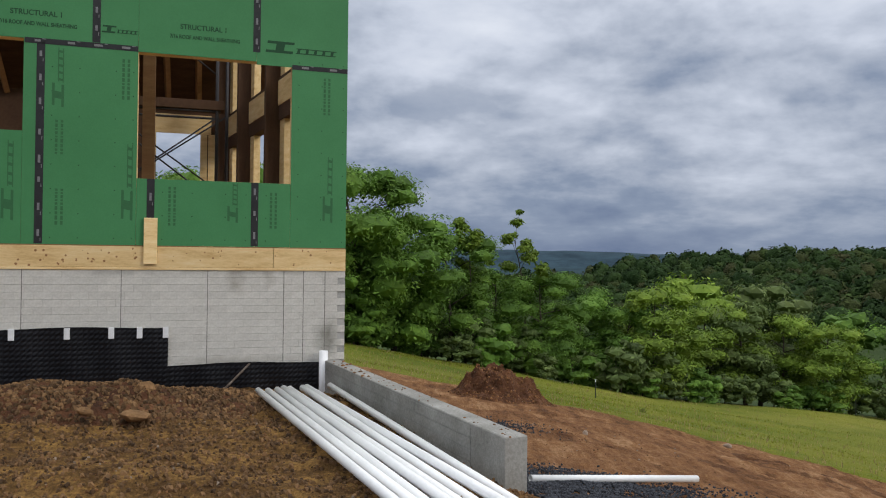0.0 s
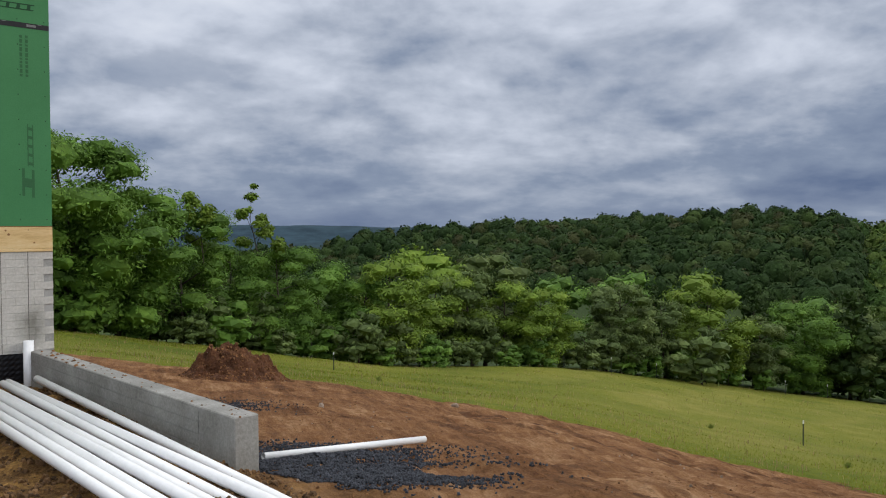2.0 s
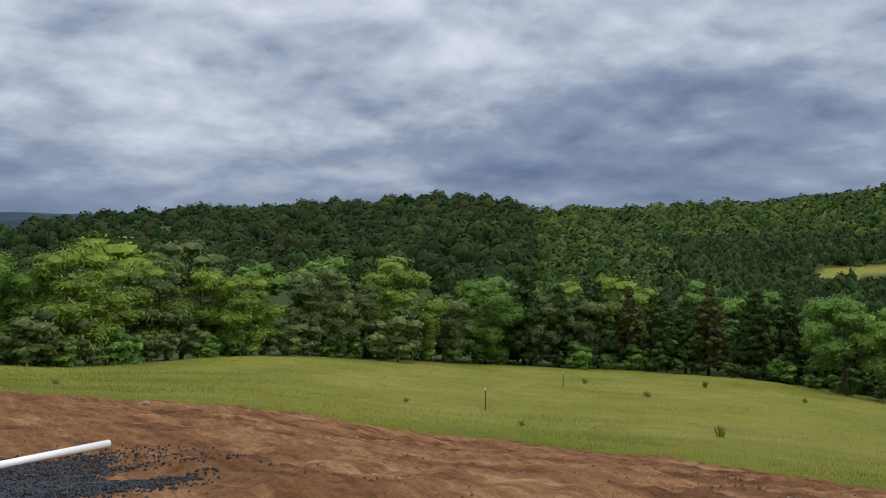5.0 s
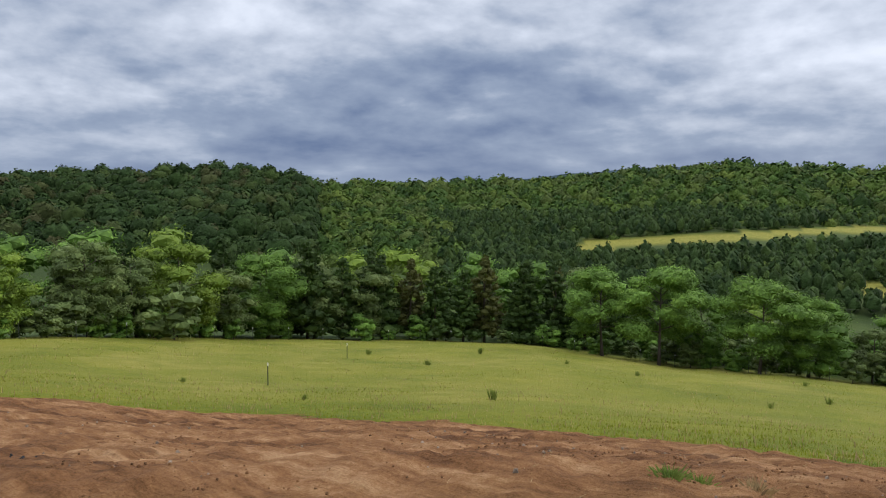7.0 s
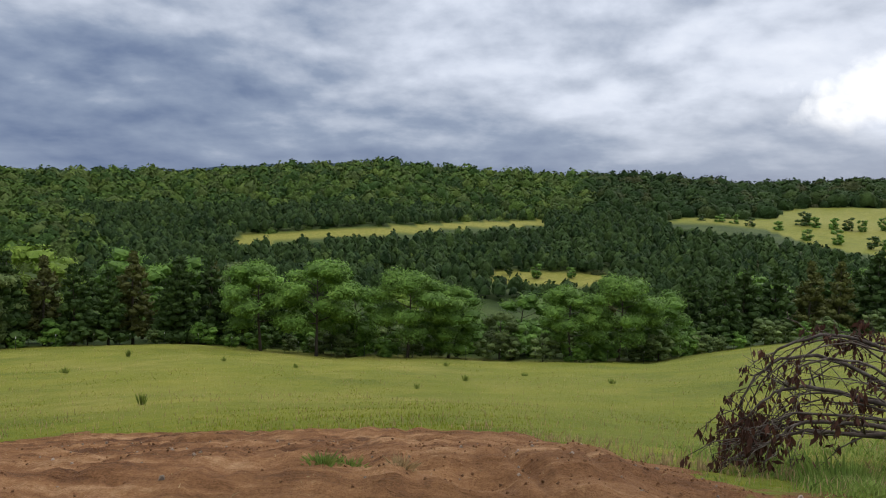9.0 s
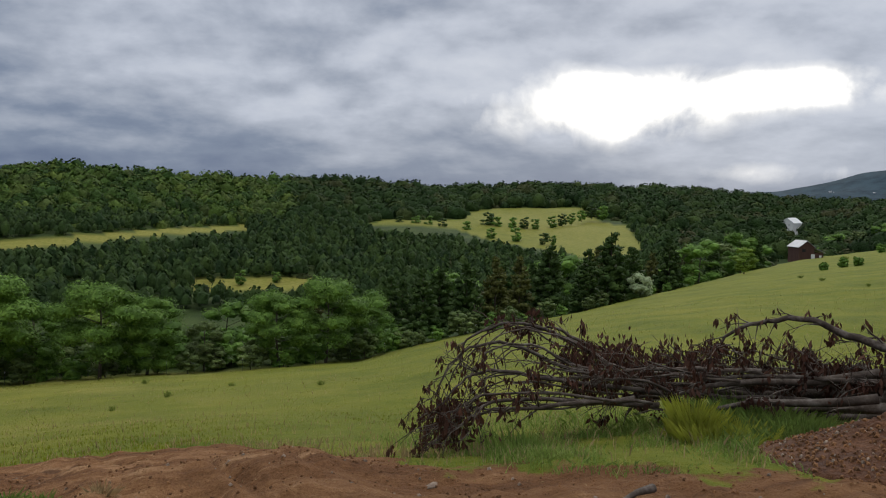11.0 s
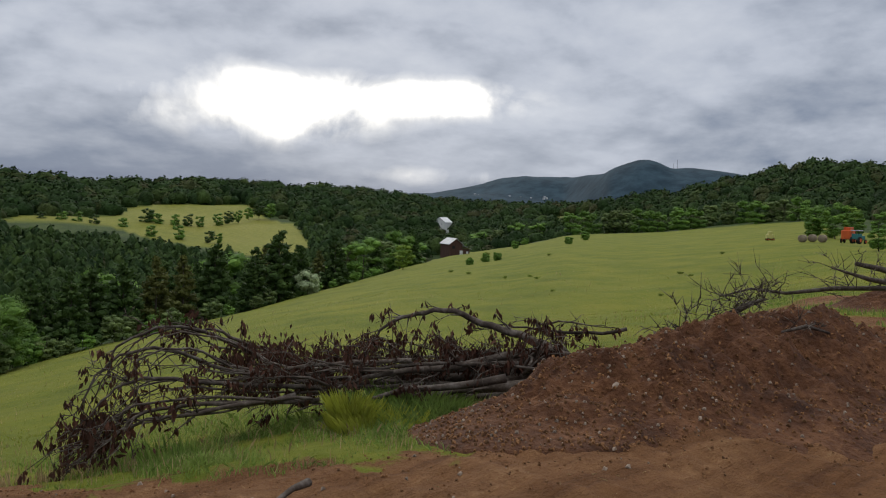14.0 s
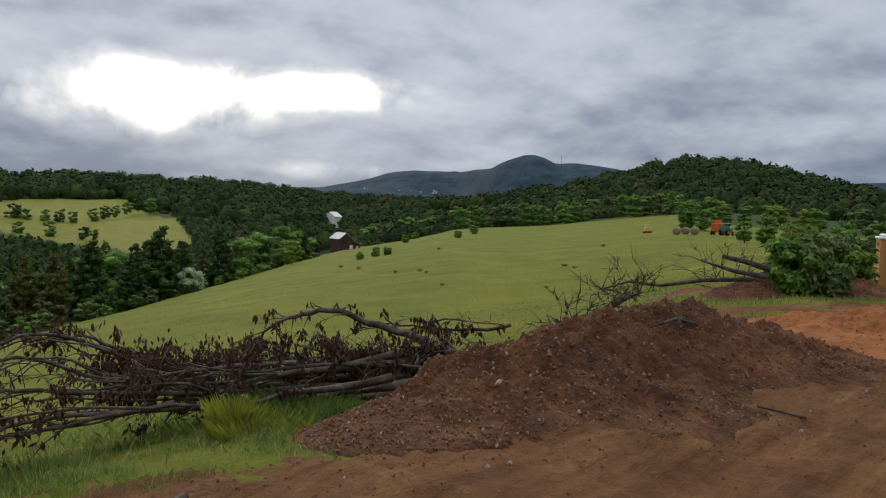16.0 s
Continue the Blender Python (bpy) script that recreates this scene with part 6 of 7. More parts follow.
rock(-20.6, 9.0, 0.10, 0.75, "brown broken rock on the low heap", 1, 0.12)
rock(-21.3, 8.2, 0.17, 0.35, "flat brown slab of shale", 2, 0.12)
rock(-24.5, 8.3, 0.09, 0.5, "brown broken rock on the low heap", 3, 0.15)
rock(20.2, 16.0, 0.07, 0.8, "pale stone at the edge of the bare soil", 6, 0.02)
rock(10.5, 11.5, 0.05, 0.8, "pale stone on the bare soil", 7, 0.02)
rock(140.6, 6.35, 0.035, 0.8, "pale stone on the soil heap", 8, on_heap(140.6, 6.35))
rock(151.0, 8.7, 0.055, 0.7, "pale stone on top of the soil heap", 9, on_heap(151.0, 8.7))
rock(103.0, 4.9, 0.03, 0.7, "small pale stone on the bare soil", 10, 0.01)


# ---- grass, weeds and small growth ----
def reach(az, el):
    """Distance at which the ground is seen at that angle below the eye's level."""
    r = np.geomspace(3.0, 900, 1500)
    x, y = r * math.sin(radians(az)), r * math.cos(radians(az))
    e = np.degrees(np.arctan2(land(x, y, False) - EYE, r))
    k = np.argmax(e >= el)
    return float(r[k])


M_GRASS = material("meadow_grass_blades", [(0.14, 0.17, 0.014), (0.20, 0.225, 0.019), (0.28, 0.27, 0.036)], 0.35, 0.8, 0, detail=4, island=0.2, fine=3.0, translucent=0.55)
M_LUSH = material("lush_green_blades", [(0.11, 0.185, 0.04), (0.19, 0.27, 0.055), (0.30, 0.35, 0.1)], 0.9, 0.8, 0, detail=4, island=0.3, fine=5.0, translucent=0.35)
M_TUFT = material("yellow_green_blades", [(0.3, 0.34, 0.04), (0.5, 0.5, 0.1)], 2, 0.8, 0, island=0.2, translucent=0.6)
M_RUSH = material("dull_green_rush", [(0.17, 0.22, 0.04), (0.25, 0.3, 0.07)], 2, 0.8, 0, island=0.25, translucent=0.5)
M_DRY = material("dry_straw_blades", [(0.28, 0.2, 0.1), (0.46, 0.35, 0.18)], 2, 0.9, 0, island=0.3, translucent=0.25)


def blades(name, rng, x, y, height, width, mat, label, lean=0.45, z=None, cat="grass"):
    if z is None:
        # none on the soil heaps
        rise = np.max([t(x[:, None], y[:, None])[1][:, 0] for t in HEAP_TOPS], axis=0)
        free = rise < -0.03
        x, y, height = x[free], y[free], height[free]
        if np.ndim(width):
            width = width[free]
    n = len(x)
    g = land(x, y) if z is None else z
    a = rng.uniform(0, 6.283, n)
    h = height * rng.uniform(0.5, 1.2, n)
    l = h * lean * rng.uniform(0.1, 1.0, n)
    wx, wy = np.cos(a) * width, np.sin(a) * width
    b = rng.uniform(0, 6.283, n)
    base = np.stack([x, y, g - 0.01], 1)
    off = np.stack([wx, wy, np.zeros(n)], 1)
    mid = base + np.stack([np.cos(b) * l * 0.3, np.sin(b) * l * 0.3, h * 0.6], 1)
    tip = base + np.stack([np.cos(b) * l, np.sin(b) * l, h], 1)
    v = np.stack([base - off, base + off, mid + off * 0.7, tip, mid - off * 0.7], 1).reshape(-1, 3)
    f = np.arange(n * 5).reshape(n, 5)
    return tagged(new(name, mesh_data(name, v, f, mat)), label, cat, kind="stuff")


def grass():
    rng = np.random.default_rng(15)
    n = 72000
    az = rng.uniform(-9, 160, n)
    r2, r4 = curve(az, DIRT_R), curve(az, TREE_R)
    r = r2 * np.exp(np.abs(rng.random(n)) ** 1.15 * np.log(np.minimum(r4, 95) / r2))
    x, y = r * np.sin(np.radians(az)), r * np.cos(np.radians(az))
    bare, dry, wood = field_masks(x, y)
    ok = (bare < 0.35 + 0.2 * rng.random(n))
    x, y, r, az = x[ok], y[ok], r[ok], az[ok]
    patch = np.clip(0.6 + 0.5 * wobble(x, y, 0.5, 2.0, 3), 0.25, 1.4)
    blades("meadow_grass", rng, x, y, (0.05 + 0.0007 * r) * patch, 0.003 + 0.00025 * r, M_GRASS, "short yellow-green meadow grass")
    # taller dry stalks
    k = rng.random(len(x)) < 0.12
    blades("dry_stalks", rng, x[k], y[k], (0.11 + 0.0013 * r[k]), 0.003 + 0.0002 * r[k], M_DRY, "thin straw-coloured stalks in the meadow")
    # lush rim by the brush pile
    n = 52000
    az = rng.uniform(84, 141, n)
    r2 = curve(az, DIRT_R)
    r = r2 + rng.gamma(1.6, 1.1, n) - 0.25
    x, y = r * np.sin(np.radians(az)), r * np.cos(np.radians(az))
    ok = (wobble(x, y, 1.6, 5.0, 3) + rng.normal(size=n) * 0.4 > -0.25) & (r < 11)
    x, y, az, r = x[ok], y[ok], az[ok], r[ok]
    far = np.clip((az - 92) / 12, 0.25, 1)
    blades("rough_grass", rng, x, y, (0.095 + 0.05 * wobble(x, y, 1.1, 8.0, 2)) * far, 0.004, M_LUSH, "rough dark green grass in front of the brush pile", 1.3)
    k = rng.random(len(x)) < 0.06
    blades("dead_grass", rng, x[k], y[k], np.full(k.sum(), 0.13), 0.003, M_DRY, "dead tan grass among the green", 0.9)
    # straw strewn on the bare soil
    n = 2600
    az, r = rng.uniform(45, 165, n), rng.uniform(4, 11, n)
    ok = r < curve(az, DIRT_R)
    x, y = (r * np.sin(np.radians(az)))[ok], (r * np.cos(np.radians(az)))[ok]
    blades("strewn_straw", rng, x, y, np.full(len(x), 0.02), 0.0018, M_DRY, "bits of straw strewn on the soil", 4.0)
    # grassy patches on the track beyond the heap
    n = 9000
    az, r = rng.uniform(150, 168, n), rng.uniform(10, 32, n)
    x, y = r * np.sin(np.radians(az)), r * np.cos(np.radians(az))
    ok = field_masks(x, y)[0] < 0.5
    blades("track_grass", rng, x[ok], y[ok], np.full(ok.sum(), 0.12), 0.008, M_LUSH, "patchy green grass beside the track")


grass()


def clump(name, az, r, n, height, spread, mat, label, seed, lean=0.8, width=0.005, cat="grass tuft"):
    rng = np.random.default_rng(seed)
    p = spot(az, r)
    a, q = rng.uniform(0, 6.283, n), np.minimum(np.abs(rng.normal(size=n)), 1.7) * spread
    x, y = np.cos(a) * q, np.sin(a) * q
    h = height * rng.uniform(0.5, 1.1, n)
    out = np.stack([np.cos(a), np.sin(a)], 1) * (0.3 + q / max(spread, 1e-3))[:, None] * lean * height * 0.22
    base = np.stack([x, y, np.full(n, -0.03)], 1)
    off = np.stack([-np.sin(a), np.cos(a), np.zeros(n)], 1) * width
    mid = base + np.concatenate([out * 0.4, (h * 0.65)[:, None]], 1)
    tip = base + np.concatenate([out, h[:, None]], 1)
    v = np.stack([base - off, base + off, mid + off * 0.8, tip, mid - off * 0.8], 1).reshape(-1, 3)
    f = np.arange(n * 5).reshape(n, 5)
    ob = tagged(new(name, mesh_data(name, v, f, mat)), label, cat, kind="stuff")
    ob.matrix_basis = Matrix.Translation(p)
    return ob


for k, (az, r, n, h, w) in enumerate(((121.3, 7.1, 360, 0.36, 0.05), (122.1, 7.0, 260, 0.28, 0.06), (120.7, 7.05, 200, 0.2, 0.06), (121.7, 6.85, 240, 0.19, 0.08), (122.7, 7.2, 180, 0.25, 0.05))):
    clump("grass_tuft", az, r, n, h, w, M_TUFT, "tall bright yellow-green grass tuft", 60 + k, 1.3, 0.002)
clump("grass_tuft", 123.4, 6.9, 600, 0.2, 0.2, M_TUFT, "bright yellow-green grass tuft", 2, 1.5, 0.0018)
clump("grass_tuft", 125.5, 7.5, 900, 0.26, 0.3, M_LUSH, "low green grass tuft by the logs", 3, 1.5, 0.002)
clump("grass_tuft", 129.0, 7.2, 700, 0.17, 0.3, M_LUSH, "low green grass tuft beside the logs", 4, 1.4, 0.002)
clump("grass_tuft", 98.5, 7.6, 90, 0.12, 0.2, M_DRY, "tan dead grass tuft", 5)
clump("grass_tuft", 100.8, 6.9, 90, 0.12, 0.22, M_DRY, "tan dead grass tuft", 6)
clump("grass_tuft", 106.3, 6.8, 90, 0.13, 0.24, M_DRY, "tan dead grass tuft", 7)
clump("grass_tuft", 110.0, 6.6, 320, 0.2, 0.2, M_LUSH, "low blue-green grass tuft", 8)
for k, (az, el, n) in enumerate(((74.3, -19.2, 260), (76.2, -19.1, 160), (79.9, -19.3, 130))):
    clump("pulled_weeds", az, reach(az, el), int(n * 0.6), 0.075, 0.045, M_LUSH if k < 2 else M_DRY, "clump of wilting green weeds on the soil" if k < 2 else "pale green clump of weeds on the soil", 20 + k, 2.2, 0.0035, "weeds")
rushes = ((60.7, -15.2, 0.9), (80.0, -14.55, 0.7), (59.6, -12.1, 1.0), (46.8, -15.05, 0.6), (51.3, -12.0, 0.7), (38.2, -13.4, 0.6), (55.7, -12.85, 0.9), (83.6, -13.95, 0.8), (94.3, -13.65, 0.7), (82.1, -13.05, 0.6), (14.5, -10.6, 0.7), (88, -13.3, 0.5), (66, -12.6, 0.7), (71, -13.2, 0.6))
for k, (az, el, h) in enumerate(rushes):
    r = reach(az, el)
    clump("rush_clump", az, r, 46, (h * r / 40 * 0.6 + 0.1) * (0.95 if k == 0 else 0.6), 0.06 * r / 28, M_RUSH, "dull green clump of rushes in the meadow", 40 + k, 0.7, 0.00042 * r, "rushes")
rng = np.random.default_rng(77)
for k in range(14):
    az, el = rng.uniform(126, 150), rng.uniform(-6.2, -2.4)
    r = reach(az, el)
    clump("rush_clump", az, r, 50, 0.0036 * r, 0.0014 * r, M_RUSH, "small dark weed clump in the meadow", 80 + k, 1.6, 0.00042 * r, "rushes")


# ---- posts and fence ----
M_POST = material("green_steel_post", [(0.02, 0.026, 0.018), (0.04, 0.05, 0.035)], 6, 0.6, 0.1)
M_WHITE = material("white_paint", [(0.62, 0.62, 0.6), (0.8, 0.8, 0.78)], 3, 0.6, 0.05)


def tee_post(az, r, tall, label="green steel fence post with a white tip in the meadow"):
    p = spot(az, r)
    root = tagged(new("fence_post"), label, "fence post")
    root.matrix_basis = Matrix.Translation(p)
    bm = box(-0.022, 0.022, -0.005, 0.005, -0.3, tall * 0.86)
    add_box(bm, -0.004, 0.004, 0.005, 0.03, -0.3, tall * 0.86)
    part("post", bm, M_POST, root)
    part("tip", box(-0.024, 0.024, -0.007, 0.007, tall * 0.86, tall), M_WHITE, root, "white painted tip")
    return root


for az, e0, e1 in ((44.1, -12.4, -14.0), (49.75, -11.25, -12.35), (11.2, -8.45, -9.75)):
    r = reach(az, e1)
    tee_post(az, r, r * (math.tan(radians(-e1)) - math.tan(radians(-e0))))


def fence():
    az, first = 28.0, None
    while az < 122:
        r = float(curve(az, TREE_R)) - 1.0
        if first is None:
            first = tee_post(az, r, 1.25, "white-tipped steel post of the fence below the trees")
            tagged(first, group="posts of the field fence")
        else:
            copy_thing(first, Matrix.Translation(spot(az, r)))
        az += math.degrees(3.4 / r) * (1.0 if az < 97 else 1.5)


fence()


# ---- buildings and machines far off ----
M_BARN = material("weathered_red_boards", [(0.05, 0.026, 0.021), (0.10, 0.05, 0.038)], 0.8, 0.9, 0.3, stretch=(4, 4, 0.3))
M_TIN = material("grey_tin_roof", [(0.3, 0.31, 0.33), (0.45, 0.46, 0.48)], 0.5, 0.5, 0.1)
M_DARK = material("dark_opening", [(0.01, 0.01, 0.01), (0.02, 0.02, 0.02)], 2, 0.8, 0)
M_ORANGE = material("orange_paint", [(0.5, 0.08, 0.02), (0.65, 0.13, 0.03)], 2, 0.5, 0.02)
M_BLUE = material("blue_green_paint", [(0.03, 0.13, 0.14), (0.05, 0.2, 0.2)], 2, 0.5, 0.02)
M_HAY = material("weathered_hay", [(0.16, 0.13, 0.09), (0.28, 0.23, 0.16)], 3, 0.95, 0.5)
M_TAN = material("tan_plastic", [(0.42, 0.2, 0.06), (0.5, 0.26, 0.09)], 2, 0.5, 0.03)
M_RUBBER = material("black_rubber", [(0.012, 0.012, 0.012), (0.025, 0.025, 0.025)], 4, 0.8, 0.1)


def gable(bm, x0, x1, y0, y1, z0, z1, ridge):
    """Walls with gable ends, ridge along y."""
    xm = (x0 + x1) / 2
    v = [bm.verts.new(p) for p in ((x0, y0, z0), (x1, y0, z0), (x1, y1, z0), (x0, y1, z0), (x0, y0, z1), (x1, y0, z1), (x1, y1, z1), (x0, y1, z1), (xm, y0, ridge), (xm, y1, ridge))]
    for f in ((0, 1, 5, 8, 4), (1, 2, 6, 5), (2, 3, 7, 9, 6), (3, 0, 4, 7)):
        bm.faces.new([v[i] for i in f])


def slab(bm, a, b, c, d, t=0.15):
    lo = [bm.verts.new(p) for p in (a, b, c, d)]
    hi = [bm.verts.new((p[0], p[1], p[2] + t)) for p in (a, b, c, d)]
    bm.faces.new(lo[::-1])
    bm.faces.new(hi)
    for i in range(4):
        bm.faces.new((lo[i], lo[(i + 1) % 4], hi[(i + 1) % 4], hi[i]))


def facing(az, r, turn=0.0, dz=0.0):
    return Matrix.Translation(spot(az, r, dz, False)) @ Matrix.Rotation(radians(-az + turn), 4, "Z")


def barn():
    root = tagged(new("barn"), "old dark red barn with a grey tin roof and lean-to", "barn")
    root.matrix_basis = facing(127.9, 285, 28, 0.4) @ Matrix.Scale(0.9, 4)
    bm = bmesh.new()
    gable(bm, -3.6, 2.2, -4, 4, -1.5, 4.4, 6.6)
    part("wall", bm, M_BARN, root)
    bm = bmesh.new()
    slab(bm, (-4.0, -4.4, 4.2), (-0.7, -4.4, 6.65), (-0.7, 4.4, 6.65), (-4.0, 4.4, 4.2))
    slab(bm, (-0.7, -4.4, 6.65), (2.6, -4.4, 4.2), (2.6, 4.4, 4.2), (-0.7, 4.4, 6.65))
    part("roof", bm, M_TIN, root)
    part("lean_to", box(2.2, 5.6, -4, 3.6, -1.5, 2.4), M_BARN, root)
    bm = bmesh.new()
    slab(bm, (2.2, -4.4, 3.9), (6.4, -4.4, 2.3), (6.4, 4.0, 2.3), (2.2, 4.0, 3.9))
    part("lean_to_roof", bm, M_TIN, root)
    part("door", box(1.0, 2.4, -4.06, -4.0, -0.5, 1.9), M_WHITE, root, "pale barn door")
    part("window", box(4.0, 4.9, -4.06, -4.0, 0.6, 1.5), M_WHITE, root)
    part("door", box(-2.4, -1.2, -4.06, -4.0, 2.6, 3.8), M_DARK, root)


def white_house():
    root = tagged(new("farmhouse"), "small white farmhouse among trees", "house")
    far = reach(127.1, -1.62)
    root.matrix_basis = facing(127.1, far, -25, 0.5) @ Matrix.Scale(far / 470, 4)
    bm = bmesh.new()
    gable(bm, -3.6, 3.6, -5, 5, -4, 4.2, 6.8)
    part("wall", bm, M_WHITE, root)
    bm = bmesh.new()
    slab(bm, (-4.0, -5.4, 4.0), (0, -5.4, 6.9), (0, 5.4, 6.9), (-4.0, 5.4, 4.0))
    slab(bm, (0, -5.4, 6.9), (4.0, -5.4, 4.0), (4.0, 5.4, 4.0), (0, 5.4, 6.9))
    part("roof", bm, M_WHITE, root)
    for x in (-1.8, 0.9):
        for z in (0.2, 2.6):
            part("window", box(x, x + 0.6, -5.05, -5.0, z, z + 0.9), M_TIN, root)


barn()
white_house()


def far_reach(az, el):
    """Distance on the far slopes at which the ground is seen at that angle."""
    r = np.linspace(1500, 4600, 1200)
    x, y = r * math.sin(radians(az)), r * math.cos(radians(az))
    e = np.degrees(np.arctan2(land(x, y, False) - EYE, r))
    return float(r[np.argmax(e >= el)])


def radio_mast(az, tall, wide):
    root = tagged(new("radio_mast"), "thin grey lattice radio mast on the wooded mountain", "mast")
    r = 3290
    root.matrix_basis = facing(az, r, 0, -4)
    for k in range(3):
        a = k * 2.094
        part("leg", mesh_data("leg", *tube_arrays([(math.cos(a) * wide, math.sin(a) * wide, 0), (math.cos(a) * wide * 0.5, math.sin(a) * wide * 0.5, tall)], [0.45, 0.3], 5), M_TIN), M_TIN, root)
    for k in range(6):
        z = tall * (k + 1) / 7
        part("strut", box(-wide * 0.8, wide * 0.8, -0.3, 0.3, z, z + 0.5), M_TIN, root)


radio_mast(143.35, 30, 1.3)
radio_mast(143.6, 42, 1.5)


def village():
    rng = random.Random(21)
    for k in range(16):
        az, el = rng.uniform(128.6, 134.6), rng.uniform(0.72, 1.05)
        r = far_reach(az, el)
        root = tagged(new("village_house"), "small pale house in the distant village", "house", "houses of the distant village")
        root.matrix_basis = facing(az, r, rng.uniform(0, 180), 0)
        w, l, h = rng.uniform(3, 4.5), rng.uniform(4, 7), rng.uniform(2.5, 4)
        bm = bmesh.new()
        gable(bm, -w, w, -l, l, -4, h, h + 2.5)
        part("wall", bm, M_TIN if k % 3 else M_WHITE, root)
        bm = bmesh.new()
        slab(bm, (-w - 0.5, -l - 0.5, h - 0.3), (0, -l - 0.5, h + 2.6), (0, l + 0.5, h + 2.6), (-w - 0.5, l + 0.5, h - 0.3), 0.3)
        slab(bm, (0, -l - 0.5, h + 2.6), (w + 0.5, -l - 0.5, h - 0.3), (w + 0.5, l + 0.5, h - 0.3), (0, l + 0.5, h + 2.6), 0.3)
        part("roof", bm, M_TIN, root)


village()


def hay_bale(az, r, s):
    v, f = tube_arrays([(-0.6 * s, 0, 0.62 * s), (-0.5 * s, 0, 0.62 * s), (0.5 * s, 0, 0.62 * s), (0.6 * s, 0, 0.62 * s)], [0.54 * s, 0.66 * s, 0.66 * s, 0.54 * s], 18)
    ob = tagged(new("hay_bale", mesh_data("hay_bale", v, f, M_HAY, True)), "round weathered hay bale at the field edge", "hay bale", "hay bales")
    ob.matrix_basis = facing(az, r, 75)


for az, r in ((151.9, 140), (152.5, 141), (153.1, 139)):
    hay_bale(az, r, 0.95)


def wheel(parent, x, y, r, w):
    v, f = tube_arrays([(x, y - w / 2, r), (x, y - w / 3, r), (x, y + w / 3, r), (x, y + w / 2, r)], [r * 0.86, r, r, r * 0.86], 18)
    t = part("tyre", mesh_data("tyre", v, f, M_RUBBER, True), M_RUBBER, parent)
    v, f = tube_arrays([(x, y - w * 0.55, r), (x, y + w * 0.55, r)], [r * 0.5, r * 0.5], 12)
    part("rim", mesh_data("rim", v, f, M_ORANGE), M_ORANGE, t)


def tractor():
    root = tagged(new("tractor"), "small blue-green tractor parked at the field edge", "tractor")
    root.matrix_basis = facing(155.15, 135, 60)
    part("hood", box(0.2, 1.5, -0.35, 0.35, 0.6, 1.25, 0.08), M_BLUE, root)
    part("cab", box(-0.8, 0.2, -0.55, 0.55, 0.7, 1.5, 0.06), M_BLUE, root)
    part("roof", box(-0.95, 0.35, -0.65, 0.65, 1.95, 2.08, 0.04), M_TIN, root)
    for x in (-0.8, 0.2):
        for y in (-0.5, 0.5):
            part("roof_post", box(x - 0.03, x + 0.03, y - 0.03, y + 0.03, 1.5, 1.96), M_DARK, root)
    for y in (-0.6, 0.6):
        wheel(root, -0.45, y, 0.55, 0.3)
        wheel(root, 1.1, y, 0.35, 0.2)


def spreader():
    root = tagged(new("farm_wagon"), "orange farm wagon beside the tractor", "wagon")
    root.matrix_basis = facing(154.6, 137, 70)
    part("body", box(-1.1, 1.1, -0.7, 0.7, 0.6, 2.0, 0.08), M_ORANGE, root)
    part("hopper", box(-0.7, 0.7, -0.5, 0.5, 2.0, 2.5, 0.06), M_ORANGE, root)
    for x in (-0.6, 0.6):
        for y in (-0.75, 0.75):
            wheel(root, x, y, 0.4, 0.2)


def yellow_machine():
    root = tagged(new("yellow_machine"), "small pale yellow machine by the trees", "machine")
    root.matrix_basis = facing(149.9, 165, 20) @ Matrix.Scale(0.8, 4)
    m = material("pale_yellow_paint", [(0.45, 0.42, 0.12), (0.55, 0.52, 0.2)], 2, 0.5, 0.02)
    part("body", box(-0.9, 0.9, -0.6, 0.6, 0.5, 1.5, 0.1), m, root)
    part("cab", box(-0.5, 0.4, -0.5, 0.5, 1.5, 2.3, 0.08), m, root)
    for x in (-0.6, 0.6):
        wheel(root, x, -0.6, 0.35, 0.2)
        wheel(root, x, 0.6, 0.35, 0.2)


tractor()
spreader()
yellow_machine()


def toilet_cabin():
    """Portable toilet at the edge of the site."""
    root = tagged(new("portable_toilet"), "tan plastic portable toilet with a white roof", "toilet")
    root.matrix_basis = facing(165.65, 27, 8, -0.1)
    root.matrix_basis = root.matrix_basis @ Matrix.Diagonal((1, 1, 0.72, 1))
    bm = box(-0.56, 0.56, -0.56, 0.56, 0.05, 2.1, 0.03)
    part("body", bm, M_TAN, root)
    part("skid", box(-0.6, 0.6, -0.6, 0.6, 0.0, 0.12, 0.02), M_DARK, root)
    bm = bmesh.new()
    add_box(bm, -0.6, 0.6, -0.6, 0.6, 2.1, 2.2, 0.03)
    add_box(bm, -0.5, 0.5, -0.5, 0.5, 2.2, 2.32, 0.05)
    part("roof", bm, M_WHITE, root, "white domed roof")
    d = part("door", box(-0.42, 0.42, -0.59, -0.56, 0.2, 2.0, 0.01), M_TAN, root)
    part("handle", box(0.3, 0.36, -0.62, -0.59, 1.0, 1.15), M_DARK, d)
    part("sign", box(-0.2, 0.1, -0.595, -0.591, 1.45, 1.65), M_WHITE, d)
    for k in range(5):
        part("vent", box(-0.565, -0.555, -0.3, 0.3, 1.8 + k * 0.05, 1.82 + k * 0.05), M_DARK, root)


toilet_cabin()


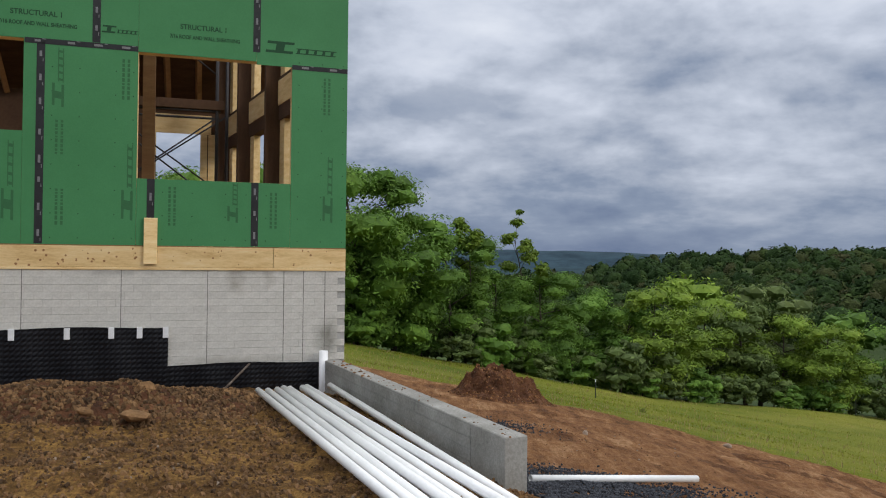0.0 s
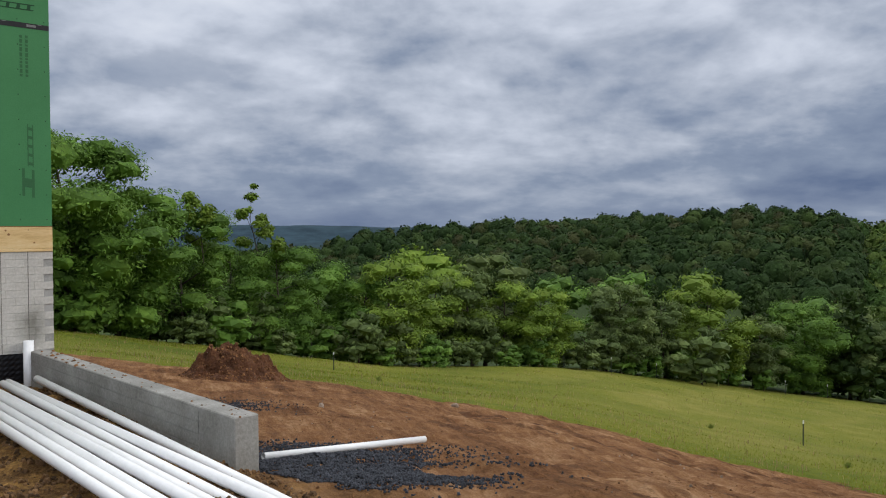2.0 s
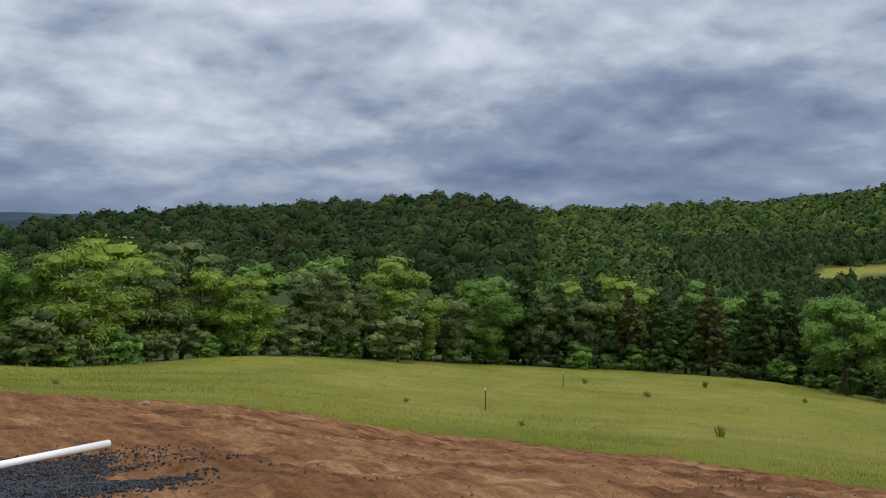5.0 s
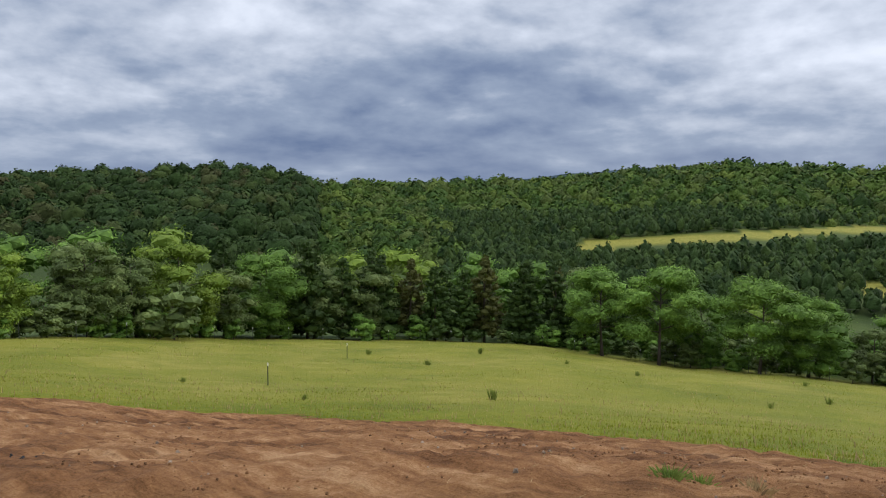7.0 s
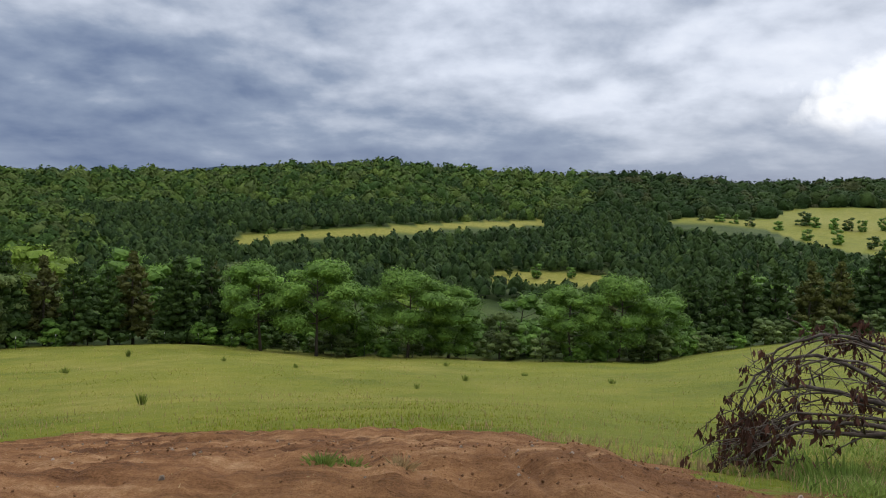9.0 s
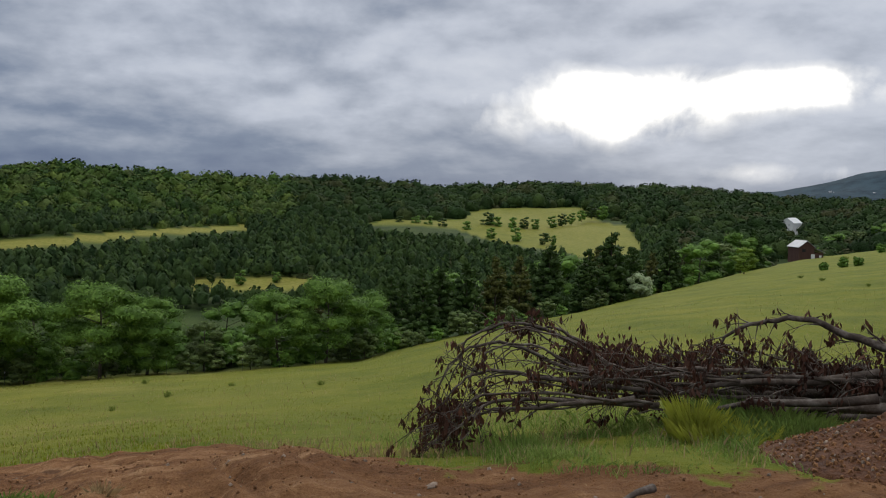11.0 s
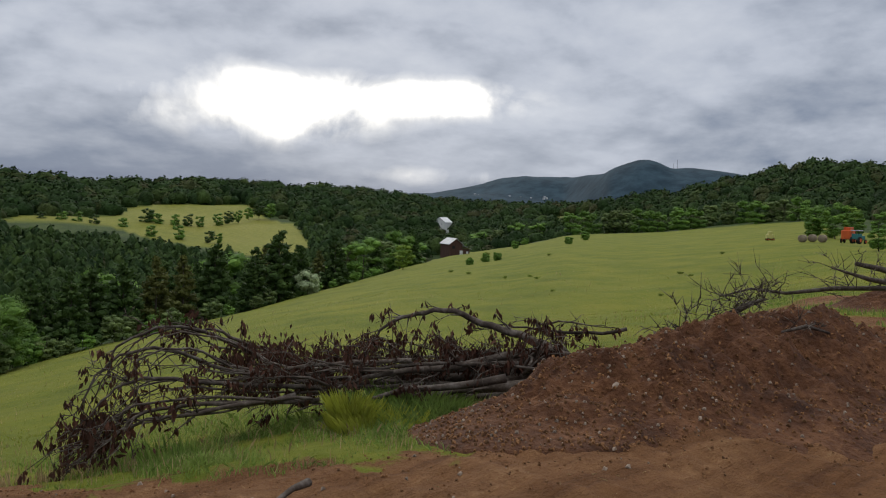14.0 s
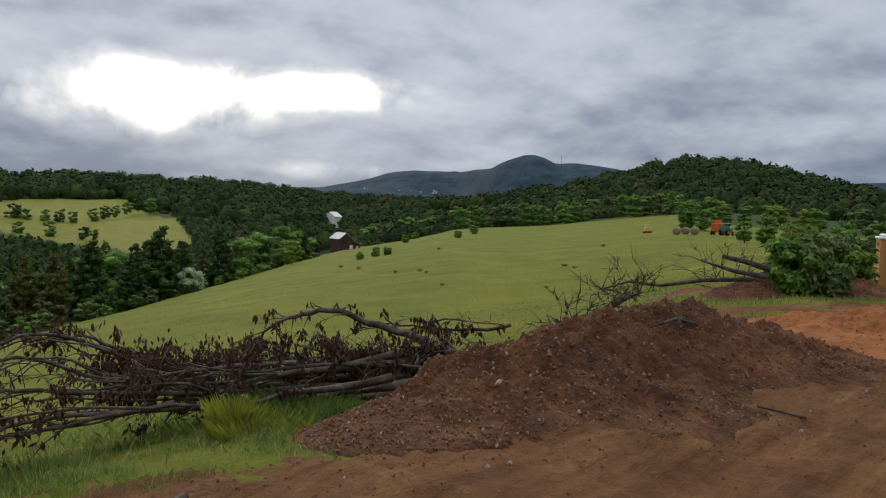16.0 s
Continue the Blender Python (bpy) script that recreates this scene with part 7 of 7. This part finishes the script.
# ---- bushes about the site and in the pasture ----
def bushes():
    rng = np.random.default_rng(50)

    def grow(name, seed, az, r, h, w, n, leaf, mat, label, clump_=0.34, **kw):
        o = broad_tree(name, seed, h, w, n, leaf, mat, label, 0.05, 0.05, 9, clump=clump_)
        tagged(o, category="bush")
        o.matrix_basis = Matrix.Translation(spot(az, r, -0.05, False))
        return o
    grow("leafy_bush", 201, 160.0, 19.5, 1.35, 0.72, 3400, 0.085, M_LEAF, "broad-leaved dark green bush on a soil bank")
    grow("leafy_bush", 202, 161.6, 19.8, 1.45, 0.72, 3400, 0.085, M_LEAF_PALE, "broad-leaved green bush on a soil bank")
    grow("leafy_bush", 203, 163.0, 21.5, 1.3, 0.55, 3000, 0.08, M_LEAF_YELLOW, "pale weedy bush beside the portable toilet")
    grow("leafy_bush", 204, 163.4, 25, 1.5, 0.6, 2400, 0.085, M_LEAF_PALE, "weedy bush beside the portable toilet")
    for k, (az, el, s) in enumerate(((136.3, -2.3, 2.6), (137.5, -1.95, 2.8), (133.9, -2.2, 3.0), (133.2, -2.5, 2.6), (132.5, -2.8, 2.6), (131.2, -3.7, 2.6), (130.4, -3.85, 2.8), (129.2, -4.1, 2.2), (134.6, -1.95, 3.2), (135.2, -1.85, 3.0))):
        r = reach(az, el)
        grow("field_bush", 210 + k, az, r, s * r / 260, s * 0.55 * r / 260, 420, 0.3, M_LEAF, "dark green bush in a row across the pasture", 0.4)
    # single trees on the far pasture
    for k, (az, el, s) in enumerate(((106.3, -2.05, 12), (107.0, -2.1, 9), (108.1, -2.1, 9), (109.0, -2.1, 9), (109.8, -2.1, 8), (111.0, -1.95, 9), (111.7, -1.75, 10), (112.4, -1.6, 9), (113.1, -1.35, 9), (113.8, -1.2, 12), (114.6, -1.25, 12), (108.4, -3.05, 9), (110.4, -3.2, 8), (111.1, -3.2, 6), (106.6, -2.9, 8), (99.8, -2.1, 8), (101.0, -2.15, 9), (102.0, -2.2, 9), (103.0, -2.3, 9), (104.8, -2.4, 8), (88.5, -6.4, 6), (86.5, -6.2, 5), (91.0, -6.3, 5))):
        r = reach(az, el)
        o = broad_tree("pasture_tree", 240 + k, s, s * 0.42, 900, s * 0.042, M_LEAF if k % 3 else M_NEEDLE, "single dark green tree on the far pasture", 0.15, 0.1, 8, clump=0.36)
        o.matrix_basis = Matrix.Translation(spot(az, r, -0.2, False))
    for k, (az, r, s) in enumerate(((157.8, 95, 3.3), (159.2, 80, 2.7), (160.4, 72, 2.5), (156.4, 105, 2.9), (162.5, 62, 2.6), (164.5, 55, 2.6), (152.6, 168, 6.4), (153.8, 162, 6.6), (155.0, 166, 5.6))):
        o = broad_tree("hedge_tree", 270 + k, s, s * 0.42, 2600, 0.024 * s + 0.04, M_LEAF_YELLOW if k in (1, 2) else M_LEAF, "bright green young tree at the field edge" if k in (1, 2) else "dark green young tree at the field edge", 0.08, 0.08, 11, clump=0.3)
        o.matrix_basis = Matrix.Translation(spot(az, r, -0.1, False))


bushes()
